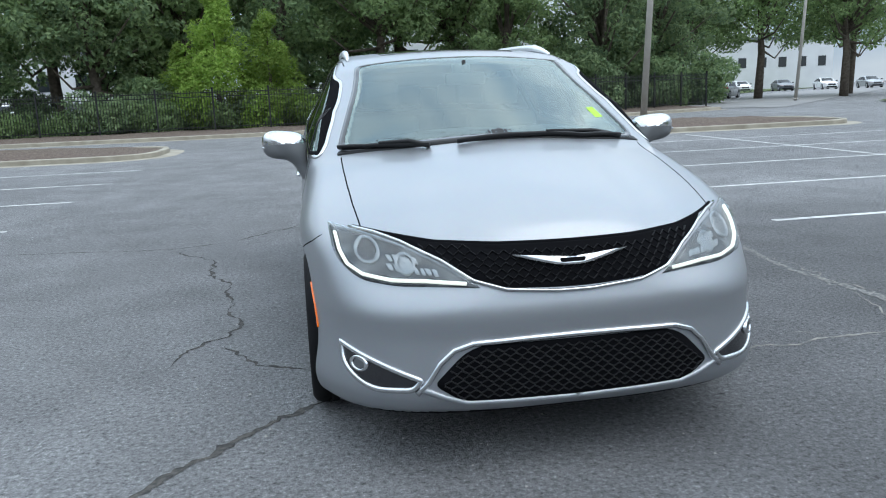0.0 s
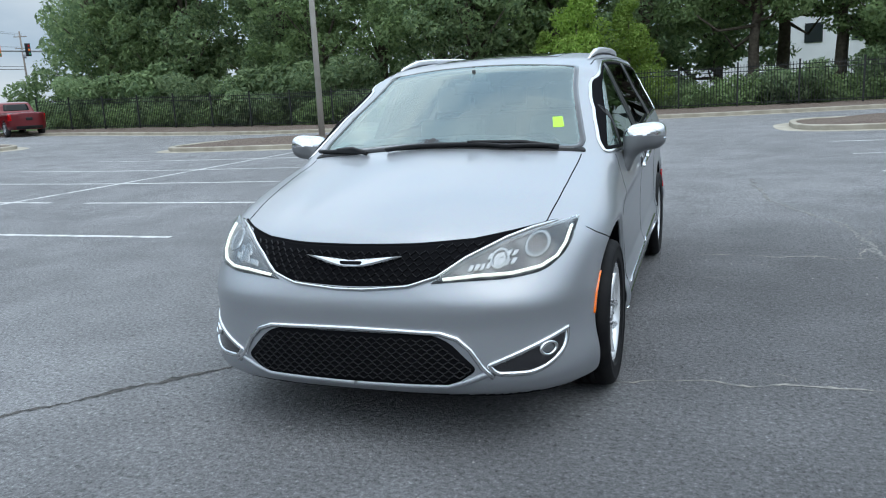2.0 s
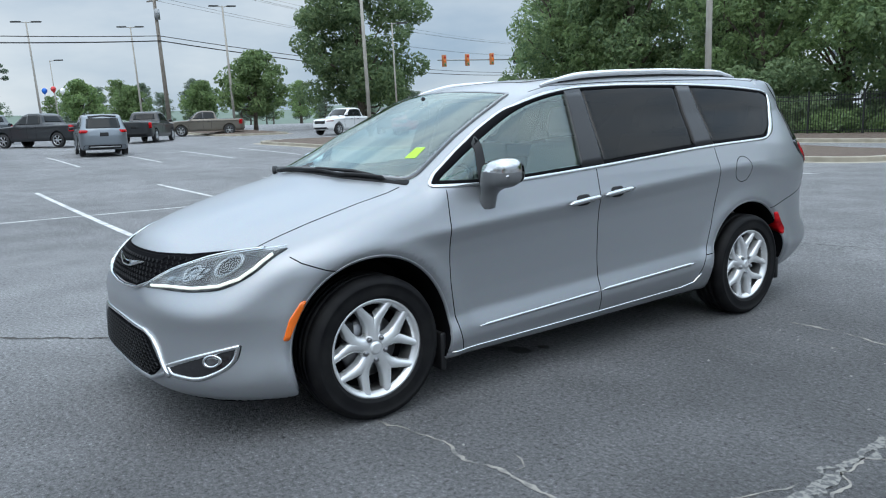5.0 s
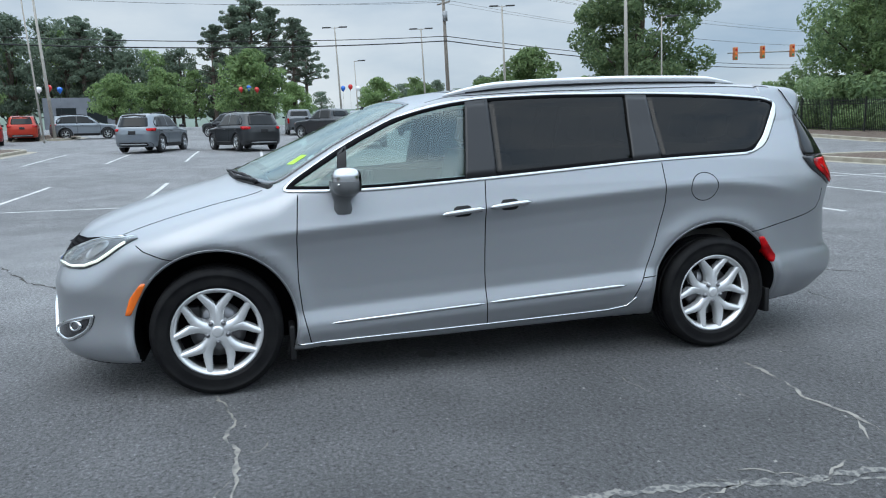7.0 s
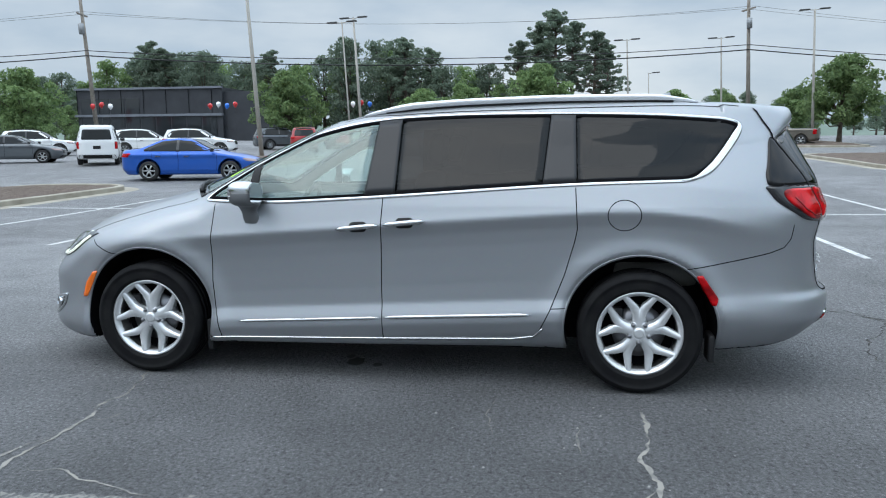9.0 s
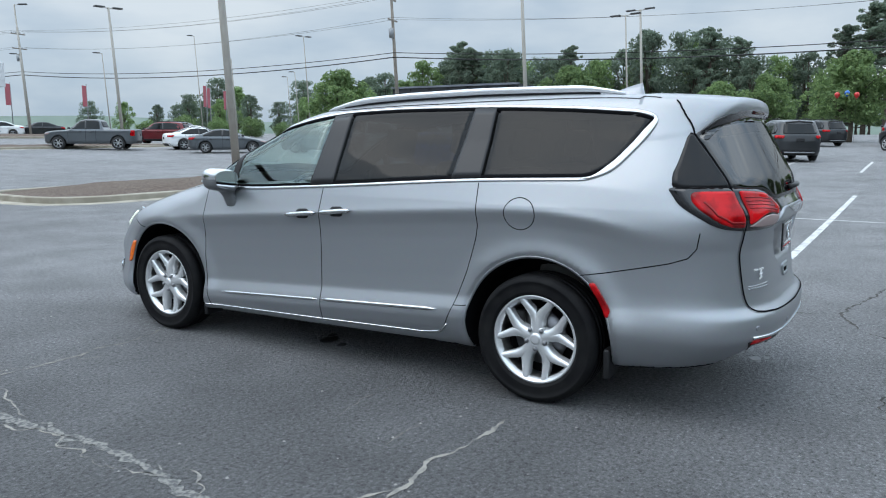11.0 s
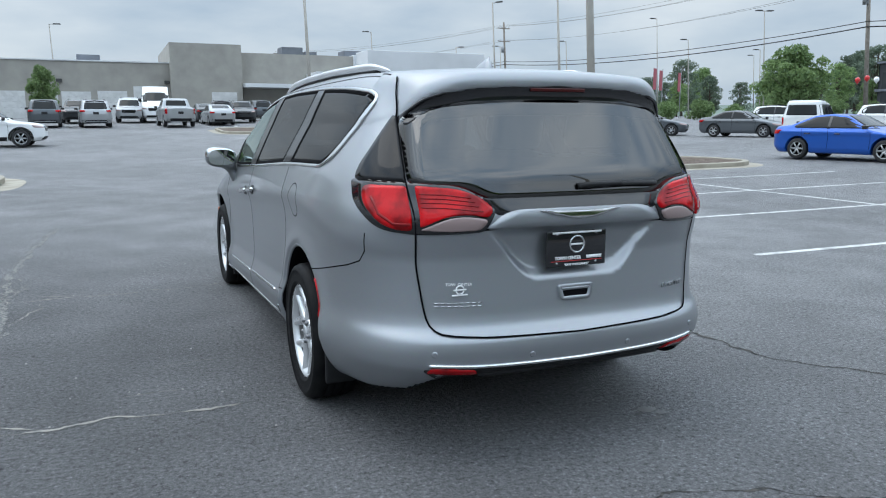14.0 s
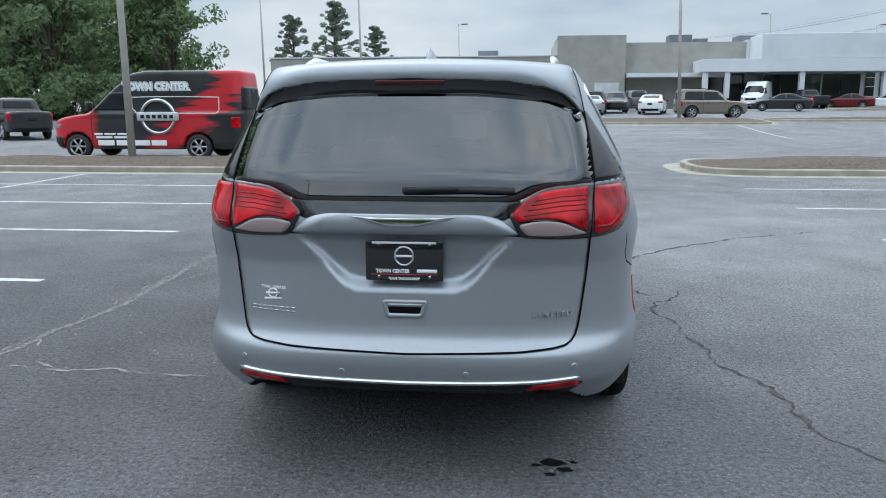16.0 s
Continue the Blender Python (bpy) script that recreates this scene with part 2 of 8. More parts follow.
def surface_net(f, lo, hi, h):
    """Quads over the zero surface of f in the box, with normals, by the net of cells that it crosses."""
    ax = [np.arange(lo[i], hi[i] + h, h) for i in range(3)]
    g = np.meshgrid(*ax, indexing="ij")
    v = f(g[0].ravel(), g[1].ravel(), g[2].ravel()).reshape(g[0].shape)
    neg = v < 0
    n = [s - 1 for s in v.shape]
    acc = np.zeros((*n, 3))
    cnt = np.zeros(n)
    for axis in range(3):
        o = [a for a in range(3) if a != axis]
        for da in (0, 1):
            for db in (0, 1):
                a0, a1 = [None] * 3, [None] * 3
                a0[axis], a1[axis] = slice(0, n[axis]), slice(1, n[axis] + 1)
                for ax_o, d in zip(o, (da, db)):
                    a0[ax_o] = a1[ax_o] = slice(d, d + n[ax_o])
                va, vb = v[tuple(a0)], v[tuple(a1)]
                hit = (va < 0) != (vb < 0)
                t = np.where(hit, va / np.where(hit, va - vb, 1), 0)
                p = np.zeros((*n, 3))
                p[..., axis] = t
                p[..., o[0]], p[..., o[1]] = da, db
                acc += p * hit[..., None]
                cnt += hit
    used = cnt > 0
    idx = -np.ones(n, int)
    idx[used] = np.arange(used.sum())
    cell = np.argwhere(used)
    verts = np.array(lo) + (cell + acc[used] / cnt[used][:, None]) * h
    for _ in range(5):
        gr = gradient(f, verts)
        val = f(*verts.T)
        step = (val / np.maximum((gr ** 2).sum(1), 1e-4))[:, None] * gr
        ln = np.linalg.norm(step, axis=1)[:, None]
        verts -= step * np.minimum(1, 0.5 * h / np.maximum(ln, 1e-9))
    gr = gradient(f, verts)
    normals = gr / np.maximum(np.linalg.norm(gr, axis=1)[:, None], 1e-9)
    faces = []
    for axis in range(3):
        b, c = (axis + 1) % 3, (axis + 2) % 3
        s0, s1 = [None] * 3, [None] * 3
        s0[axis], s1[axis] = slice(0, n[axis]), slice(1, n[axis] + 1)
        for o in (b, c):
            s0[o] = s1[o] = slice(1, n[o])
        n0, n1 = neg[tuple(s0)], neg[tuple(s1)]
        for flip, mask in ((False, n0 & ~n1), (True, ~n0 & n1)):
            e = np.argwhere(mask)
            if not len(e):
                continue
            e[:, b] += 1
            e[:, c] += 1
            q = []
            for db, dc in ((0, 0), (-1, 0), (-1, -1), (0, -1)):
                k = e.copy()
                k[:, b] += db
                k[:, c] += dc
                q.append(idx[k[:, 0], k[:, 1], k[:, 2]])
            q = np.stack(q if not flip else q[::-1], 1)
            faces.append(q)
    return verts, np.concatenate(faces), normals


def seek(f, base, way, far, near):
    """For rows of base, the outermost point along way, coming in from far, where f turns negative."""
    base, way = np.asarray(base, float), np.asarray(way, float)
    t = np.full(len(base), float(far))
    for _ in range(80):
        t = np.maximum(t - 0.5 * np.maximum(f(*(base + way * t[:, None]).T), 0), near)
    lo_t, hi_t = t + 0.004, t - 0.004
    for _ in range(9):
        mid = (lo_t + hi_t) / 2
        neg = f(*(base + way * mid[:, None]).T) < 0
        hi_t, lo_t = np.where(neg, mid, hi_t), np.where(neg, lo_t, mid)
    return base + way * ((lo_t + hi_t) / 2)[:, None]


def rounded(poly, r=0.02, n=5):
    """A polygon with its corners rounded; a third number in a corner is its own radius."""
    out = []
    m = len(poly)
    for i in range(m):
        p = np.array(poly[i][:2], float)
        a, b = np.array(poly[i - 1][:2], float), np.array(poly[(i + 1) % m][:2], float)
        rr = poly[i][2] if len(poly[i]) > 2 else r
        la, lb = np.linalg.norm(a - p), np.linalg.norm(b - p)
        rr = min(rr, la * 0.48, lb * 0.48)
        s, e = p + (a - p) / la * rr, p + (b - p) / lb * rr
        for k in range(n + 1):
            t = k / n
            out.append((1 - t) ** 2 * s + 2 * t * (1 - t) * p + t * t * e)
    return np.array(out)


def densify(poly, step=0.03, closed=True):
    poly = np.asarray(poly, float)
    out = []
    m = len(poly)
    for i in range(m if closed else m - 1):
        a, b = poly[i], poly[(i + 1) % m]
        k = max(1, int(np.ceil(np.linalg.norm(b - a) / step)))
        out += [a + (b - a) * j / k for j in range(k)]
    if not closed:
        out.append(poly[-1])
    return np.array(out)


def inset(poly, d):
    """A closed polygon moved inward by d."""
    poly = np.asarray(poly, float)
    area = 0.5 * np.sum(poly[:, 0] * np.roll(poly[:, 1], -1) - np.roll(poly[:, 0], -1) * poly[:, 1])
    t = np.roll(poly, -1, 0) - np.roll(poly, 1, 0)
    t /= np.maximum(np.linalg.norm(t, axis=1)[:, None], 1e-9)
    nrm = np.stack([-t[:, 1], t[:, 0]], 1) * (1 if area > 0 else -1)
    return poly + nrm * d


def within(poly, p):
    """Which of the points p lie in the polygon."""
    poly, p = np.asarray(poly, float), np.asarray(p, float)
    odd = np.zeros(len(p), bool)
    for (x0, y0), (x1, y1) in zip(poly, np.roll(poly, -1, 0)):
        cross = (y0 > p[:, 1]) != (y1 > p[:, 1])
        with np.errstate(divide="ignore", invalid="ignore"):
            odd ^= cross & (p[:, 0] < (x1 - x0) * (p[:, 1] - y0) / (y1 - y0) + x0)
    return odd


class Skin:
    """The surface of a body f, onto which outlines drawn from one side are laid."""

    def __init__(self, f):
        self.f = f

    def lay(self, uv, side):
        """Places on the body of points drawn from a side: left (y, z), right, front (x, z), rear, top (x, y)."""
        uv = np.asarray(uv, float)
        o = np.zeros(len(uv))
        if side in ("left", "right"):
            s = 1 if side == "left" else -1
            return seek(self.f, np.stack([o, uv[:, 0], uv[:, 1]], 1), (s, 0, 0), 1.35, 0.2)
        if side == "front":
            return seek(self.f, np.stack([uv[:, 0], o, uv[:, 1]], 1), (0, -1, 0), 3.2, 0.2)
        if side == "rear":
            return seek(self.f, np.stack([uv[:, 0], o, uv[:, 1]], 1), (0, 1, 0), 3.2, 0.2)
        return seek(self.f, np.stack([uv[:, 0], uv[:, 1], o], 1), (0, 0, 1), 3.0, 0.3)

    def normal(self, p):
        g = gradient(self.f, p)
        return g / np.maximum(np.linalg.norm(g, axis=1)[:, None], 1e-9)

    def panel(self, poly, side, lift=0.004, rings=7, sink=0.012, step=0.03, hole=0.0):
        """Vertices and faces of a sheet over the outline, lifted off the body, with a rim; hole: a frame of that width alone."""
        poly = densify(poly, step)
        if hole:
            loops = [poly, inset(poly, hole * 0.5), inset(poly, hole)]
        else:
            c = poly.mean(0)
            loops = [c + (poly - c) * (1 - k / rings) for k in range(rings)]
        m = len(poly)
        flat = np.concatenate(loops + ([] if hole else [poly.mean(0)[None]]))
        p = self.lay(flat, side)
        nrm = self.normal(p)
        top = p + nrm * lift
        rim = p[:m] - nrm[:m] * sink
        verts = list(top) + list(rim)
        base = len(top)
        faces = []
        turn = (side in ("left", "rear", "top"))
        for k in range(len(loops) - 1):
            for i in range(m):
                j = (i + 1) % m
                faces.append((k * m + i, k * m + j, (k + 1) * m + j, (k + 1) * m + i))
        if not hole:
            k = len(loops) - 1
            faces += [(k * m + i, k * m + (i + 1) % m, base - 1) for i in range(m)]
        faces += [(i, base + i, base + (i + 1) % m, (i + 1) % m) for i in range(m)]
        if hole:
            rim2 = p[2 * m:3 * m] - nrm[2 * m:3 * m] * sink
            b2 = len(verts)
            verts += list(rim2)
            faces += [(2 * m + i, 2 * m + (i + 1) % m, b2 + (i + 1) % m, b2 + i) for i in range(m)]
        return np.array(verts), faces

    def strip(self, uv, side, width, height, lift=0.0, closed=False, step=0.03, taper=0.0):
        """A bar of lens section along a line on the body."""
        uv = densify(np.asarray(uv, float), step, closed)
        p = self.lay(uv, side)
        return self.bar(p, self.normal(p), width, height, lift, closed, taper)

    def bar(self, p, nrm, width, height, lift=0.0, closed=False, taper=0.0):
        m = len(p)
        if closed:
            t = np.roll(p, -1, 0) - np.roll(p, 1, 0)
        else:
            t = np.gradient(p, axis=0)
        t /= np.maximum(np.linalg.norm(t, axis=1)[:, None], 1e-9)
        b = np.cross(nrm, t)
        b /= np.maximum(np.linalg.norm(b, axis=1)[:, None], 1e-9)
        w = np.full(m, width)
        if taper:
            s = np.linspace(0, 1, m)
            w = width * np.clip(np.minimum(s, 1 - s) / taper, 0.12, 1)
        sec = [(-0.5, -0.6), (-0.5, 0.35), (-0.28, 0.85), (0, 1), (0.28, 0.85), (0.5, 0.35), (0.5, -0.6)]
        rows = [p + b * (a * w)[:, None] + nrm * (c * height + lift) for a, c in sec]
        verts = np.concatenate(rows)
        faces = []
        k = len(sec)
        for r in range(k - 1):
            for i in range(m if closed else m - 1):
                j = (i + 1) % m
                faces.append((r * m + i, r * m + j, (r + 1) * m + j, (r + 1) * m + i))
        if not closed:
            faces.append(tuple(r * m for r in range(k)))
            faces.append(tuple(r * m + m - 1 for r in range(k))[::-1])
        return verts, faces


def outward(ob):
    """Turns all faces of a mesh outward."""
    bm = bmesh.new()
    bm.from_mesh(ob.data)
    bmesh.ops.recalc_face_normals(bm, faces=bm.faces[:])
    bm.to_mesh(ob.data)
    bm.free()
    return ob

# ---- ground: one sheet, low where the van stands, rising gently outward ----
h_north = table([(-30, 0), (4, 0), (40, 0.30), (70, 0.5), (150, 0.6)], 1.5)
h_west = table([(-30, 0), (8, 0), (16, 0.09), (28, 0.46), (43, 0.74), (53, 0.94), (70, 1.4), (90, 1.8), (160, 2.0)], 1.5)
h_south = table([(-30, 0), (8, 0), (20, 0.09), (31, 0.22), (40, 0.64), (45, 0.81), (65, 1.36), (90, 1.5), (160, 1.5)], 1.5)


def land(x, y):
    """Height of the ground."""
    x, y = np.asarray(x, float), np.asarray(y, float)
    n, w, s = (np.maximum(a, 0) for a in (h_north(y), h_west(-x), h_south(-y)))
    return (n ** 4 + w ** 4 + s ** 4 + 1e-12) ** 0.25 - 0.001


def at(x, y, lift=0.0):
    return (x, y, float(land(x, y)) + lift)


def sheet(xs, ys, lift=0.0):
    gx, gy = np.meshgrid(np.asarray(xs, float), np.asarray(ys, float), indexing="ij")
    v = np.stack([gx.ravel(), gy.ravel(), land(gx.ravel(), gy.ravel()) + lift], 1)
    ny = len(ys)
    f = [(i * ny + j, (i + 1) * ny + j, (i + 1) * ny + j + 1, i * ny + j + 1) for i in range(len(xs) - 1) for j in range(ny - 1)]
    return v, f


def spread(near, far):
    a = np.concatenate([np.arange(0, near, 2.0), np.geomspace(near, far, 18)])
    return np.concatenate([-a[:0:-1], a])


def asphalt():
    """Worn grey asphalt: coarse grain, paler and darker patches, thin cracks."""
    m = material("asphalt", (0.06, 0.062, 0.066), 0.78)
    n, l = m.node_tree.nodes, m.node_tree.links
    b = n["Principled BSDF"]
    co = n.new("ShaderNodeTexCoord")

    def noise_tex(scale, detail=5, rough=0.55):
        t = n.new("ShaderNodeTexNoise")
        t.inputs["Scale"].default_value, t.inputs["Detail"].default_value, t.inputs["Roughness"].default_value = scale, detail, rough
        l.new(co.outputs["Object"], t.inputs["Vector"])
        return t

    def ramp(src, stops):
        r = n.new("ShaderNodeValToRGB")
        e = r.color_ramp.elements
        while len(e) < len(stops):
            e.new(0.5)
        for k, (pos, c) in zip(e, stops):
            k.position, k.color = pos, (c, c, c * 1.0, 1)
        l.new(src, r.inputs["Fac"])
        return r

    def mul(a, bsock, fac=1.0):
        x = n.new("ShaderNodeMix")
        x.data_type, x.blend_type = "RGBA", "MULTIPLY"
        x.inputs["Factor"].default_value = fac
        l.new(a, x.inputs["A"])
        l.new(bsock, x.inputs["B"])
        return x.outputs["Result"]

    base = n.new("ShaderNodeRGB")
    base.outputs[0].default_value = (0.196, 0.196, 0.200, 1)
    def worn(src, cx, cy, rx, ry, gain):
        """Multiplies the tone by gain within an ellipse that has a ragged edge."""
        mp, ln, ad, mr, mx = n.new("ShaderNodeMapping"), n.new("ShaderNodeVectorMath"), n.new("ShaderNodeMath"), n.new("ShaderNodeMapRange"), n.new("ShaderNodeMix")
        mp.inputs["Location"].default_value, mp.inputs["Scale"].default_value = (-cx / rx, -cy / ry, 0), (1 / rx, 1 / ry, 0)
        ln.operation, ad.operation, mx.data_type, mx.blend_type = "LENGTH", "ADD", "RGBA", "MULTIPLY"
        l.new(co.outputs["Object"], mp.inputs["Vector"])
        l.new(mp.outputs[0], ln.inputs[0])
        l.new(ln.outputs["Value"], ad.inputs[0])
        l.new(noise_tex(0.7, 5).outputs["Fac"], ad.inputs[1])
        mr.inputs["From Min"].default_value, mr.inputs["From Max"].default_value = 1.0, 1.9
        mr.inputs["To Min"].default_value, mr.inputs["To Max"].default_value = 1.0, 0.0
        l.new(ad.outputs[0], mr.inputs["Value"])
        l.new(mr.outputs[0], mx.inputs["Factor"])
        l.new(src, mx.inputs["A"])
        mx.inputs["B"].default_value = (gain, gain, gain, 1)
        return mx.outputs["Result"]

    tone = base.outputs[0]
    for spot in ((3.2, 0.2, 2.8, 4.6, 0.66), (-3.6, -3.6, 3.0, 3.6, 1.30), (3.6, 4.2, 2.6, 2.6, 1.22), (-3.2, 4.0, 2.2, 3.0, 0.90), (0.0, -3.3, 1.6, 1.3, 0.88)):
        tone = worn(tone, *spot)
    patch = ramp(noise_tex(0.16, 4).outputs["Fac"], [(0.32, 0.88), (0.5, 1.0), (0.7, 1.16)])
    blot = ramp(noise_tex(1.3, 6).outputs["Fac"], [(0.3, 0.84), (0.7, 1.16)])
    grain = ramp(noise_tex(48, 5, 0.85).outputs["Fac"], [(0.30, 0.12), (0.46, 0.85), (0.58, 1.25), (0.72, 3.0)])
    pits = ramp(noise_tex(26, 7, 0.72).outputs["Fac"], [(0.33, 0.28), (0.40, 0.80), (0.50, 1.0), (0.62, 1.06), (0.70, 1.5)])
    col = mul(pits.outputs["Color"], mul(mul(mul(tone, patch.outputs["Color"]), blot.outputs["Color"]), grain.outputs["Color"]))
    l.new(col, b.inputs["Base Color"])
    bump = n.new("ShaderNodeBump")
    bump.inputs["Strength"].default_value, bump.inputs["Distance"].default_value = 1.0, 0.05
    l.new(noise_tex(26, 7, 0.72).outputs["Fac"], bump.inputs["Height"])
    l.new(bump.outputs["Normal"], b.inputs["Normal"])
    return m


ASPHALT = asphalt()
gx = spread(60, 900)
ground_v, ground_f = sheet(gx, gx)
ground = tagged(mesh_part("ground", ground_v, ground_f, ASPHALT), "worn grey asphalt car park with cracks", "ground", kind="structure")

# ---- the minivan: body surface ----
WHEEL_Y, WHEEL_Z = 1.5445, 0.362
v_top = table([(-2.60, 0.70), (-2.42, 0.835), (-2.33, 0.915), (-2.15, 0.988), (-2.0, 1.036), (-1.75, 1.104), (-1.54, 1.150), (-1.42, 1.205),
               (-0.52, 1.608), (-0.22, 1.672), (0.1, 1.705), (0.5, 1.729), (1.0, 1.739), (1.6, 1.734), (2.1, 1.715), (2.45, 1.688), (2.8, 1.65)], 0.045)
SIDE = [(0.0, 0.80), (0.18, 0.90), (0.235, 0.945), (0.30, 0.974), (0.37, 0.992), (0.42, 0.988), (0.50, 0.962), (0.60, 0.958), (0.70, 0.959), (0.80, 0.963), (0.88, 0.971), (0.955, 0.988),
        (1.0, 0.974), (1.155, 0.932), (1.3, 0.872), (1.5, 0.782), (1.62, 0.722), (1.75, 0.65)]
v_side, v_side_soft = table(SIDE, 0.010), table(SIDE, 0.05)
v_nose = table([(0.1, -2.20), (0.19, -2.36), (0.24, -2.468), (0.30, -2.498), (0.40, -2.495), (0.52, -2.486), (0.60, -2.490), (0.635, -2.486), (0.70, -2.462), (0.78, -2.435), (0.86, -2.405), (1.0, -2.39), (1.8, -2.39)], 0.014)
v_tail = table([(0.1, 2.45), (0.30, 2.58), (0.385, 2.665), (0.44, 2.718), (0.52, 2.730), (0.570, 2.724), (0.600, 2.680), (0.66, 2.664), (0.80, 2.650), (0.90, 2.642), (1.0, 2.668), (1.06, 2.690), (1.10, 2.682),
                (1.15, 2.655), (1.25, 2.632), (1.50, 2.49), (1.62, 2.42), (1.75, 2.34)], 0.014)
v_floor = table([(-2.6, 0.19), (-2.3, 0.182), (-1.9, 0.21), (-1.1, 0.215), (1.1, 0.235), (1.9, 0.255), (2.3, 0.275), (2.55, 0.31), (2.8, 0.33)], 0.05)
v_flare = table([(-2.4, 0), (-2.0, 0.0), (-1.55, 1.0), (-1.15, 0.0), (1.1, 0.0), (1.55, 1.0), (2.0, 0.0), (2.5, 0)], 0.09)

# height of the crease along the flank, and how crisp it is
v_crease = table([(-2.6, 0.86), (-1.5, 0.868), (-1.088, 0.898), (-0.57, 0.937), (0.0, 0.978), (0.39, 1.008), (1.13, 1.058), (1.37, 1.070), (1.60, 1.072), (1.88, 1.045), (2.1, 1.0), (2.6, 0.96)], 0.06)
lip_z = table([(0, 1.648), (0.38, 1.636), (0.54, 1.612), (0.62, 1.576), (0.67, 1.525), (0.70, 1.488)], 0.02)
v_crisp = table([(-2.6, 0), (-1.5, 0), (-1.1, 1), (1.85, 1), (2.2, 0), (2.8, 0)], 0.05)


def spoiler_edge(ax):
    return 2.478 - 0.055 * (ax / 0.7) ** 2 - 0.14 * np.minimum(ax / 0.7, 1.2) ** 7


def van_f(x, y, z):
    ax = np.abs(x)
    high = np.clip((z - 0.6) / 0.25, 0, 1)
    shear = (0.052 * np.clip(y, -1.5, 1.8) * (1 - high) + (v_crease(y) - 0.955) * high) * np.clip((1.45 - z) / 0.35, 0, 1)
    crisp = v_crisp(y)
    w = crisp * v_side(z - shear) + (1 - crisp) * v_side_soft(z - shear)
    rim = np.hypot(np.abs(y) - WHEEL_Y, z - WHEEL_Z - 0.018)
    low = np.clip((0.98 - z) / 0.2, 0, 1) * (z > 0.2)
    w = w + 0.020 * v_flare(y) * np.exp(-((z - 0.62) / 0.30) ** 2) + low * (0.016 * np.exp(-((rim - 0.480) / 0.07) ** 2) - 0.30 * np.clip(0.470 - rim, 0, 0.04))
    tf = np.maximum(0, (-1.45 - y) / (-1.45 - v_nose(z)))
    tr = np.maximum(0, (y - 1.5) / (v_tail(z) - 1.5))
    plan = ((ax / w) ** 3.3 + tf ** (3.6 - 0.7 * np.clip((z - 0.6) / 0.3, 0, 1)) + tr ** 4.5 + 1e-9)
    f_plan = (plan ** (1 / 3.2) - 1) * 0.95
    post = np.clip((y + 1.18) / 0.35, 0, 1) * np.clip((0.1 - y) / 0.3, 0, 1)
    bow = (0.30 - 0.07 * post) * (ax / 0.85) ** 2 * np.clip((0.3 - y) / 0.8, 0, 1)
    top = v_top(y - bow) - 0.035 * (ax / 0.7) ** 2 - 0.012 * np.clip((-1.4 - y) / 0.5, 0, 1) * np.exp(-((ax - 0.42) / 0.10) ** 2) * 0.6
    f_top = (z - top) * 0.85
    f = smax(f_plan, f_top, 0.085 - 0.045 * post)
    f = smax(f, v_floor(y) + 0.085 * np.clip((y - 2.2) / 0.3, 0, 1) * np.clip((0.72 - ax) / 0.12, 0, 1) - z, 0.04)
    # the roof runs on over the rear glass as a spoiler
    run = np.clip((0.73 - ax) / 0.12, 0, 1)
    ts = np.maximum(0, (y - 1.5) / (v_tail(z) + 0.12 * run * run * (3 - 2 * run) - 1.5))
    flank = (((ax / w) ** 3.3 + ts ** 4.5 + 1e-9) ** (1 / 3.2) - 1) * 0.95
    sp = smax(f_top, smax(flank, smax(y - spoiler_edge(ax), lip_z(ax) - 0.034 - z, 0.02), 0.03), 0.045)
    f = smin(f, np.maximum(sp, 2.0 - y), 0.014)
    # a bay for the number plate in the tailgate
    bay = smax(np.abs(x) - (0.235 + (z - 0.79) * 0.90), smax(0.79 - z, z - 1.05, 0.05), 0.05)
    dip = np.clip(-bay / 0.06, 0, 1)
    f = f + 0.040 * dip * dip * (3 - 2 * dip) * np.clip((y - 2.3) / 0.1, 0, 1)
    well = np.hypot(np.abs(y) - WHEEL_Y, z - WHEEL_Z - 0.018) - 0.432
    well = np.maximum(well, 0.62 - ax)
    return smax(f, -well, 0.014)


van_skin = Skin(van_f)
minivan = thing("minivan", "silver seven-seat minivan with chrome trim, parked on asphalt", "car")

# outlines drawn from the side (y, z), the front and rear (x, z) and the top (x, y)
DAYLIGHT = rounded([(-1.15, 1.122, 0.03), (-0.70, 1.110, 0.3), (0.01, 1.150, 0.3), (1.10, 1.226, 0.3), (1.82, 1.250, 0.12), (1.93, 1.318, 0.1), (2.05, 1.470, 0.1), (2.11, 1.572, 0.04), (2.02, 1.602, 0.08), (1.68, 1.628, 0.3), (1.15, 1.646, 0.4),
                    (0.45, 1.644, 0.4), (0.04, 1.625, 0.3), (-0.20, 1.592, 0.3), (-0.46, 1.528, 0.3), (-0.81, 1.355, 0.2), (-1.10, 1.172, 0.05)], 0.03, 6)
WINDSCREEN = rounded([(-0.80, -1.20, 0.10), (-0.45, -1.395, 0.3), (0, -1.455, 0.4), (0.45, -1.395, 0.3), (0.80, -1.20, 0.10), (0.716, -0.88, 0.2), (0.664, -0.66, 0.2), (0.622, -0.35, 0.06), (0.35, -0.40, 0.3), (0, -0.43, 0.3), (-0.35, -0.40, 0.3), (-0.622, -0.35, 0.06), (-0.664, -0.66, 0.2), (-0.716, -0.88, 0.2)], 0.05, 6)
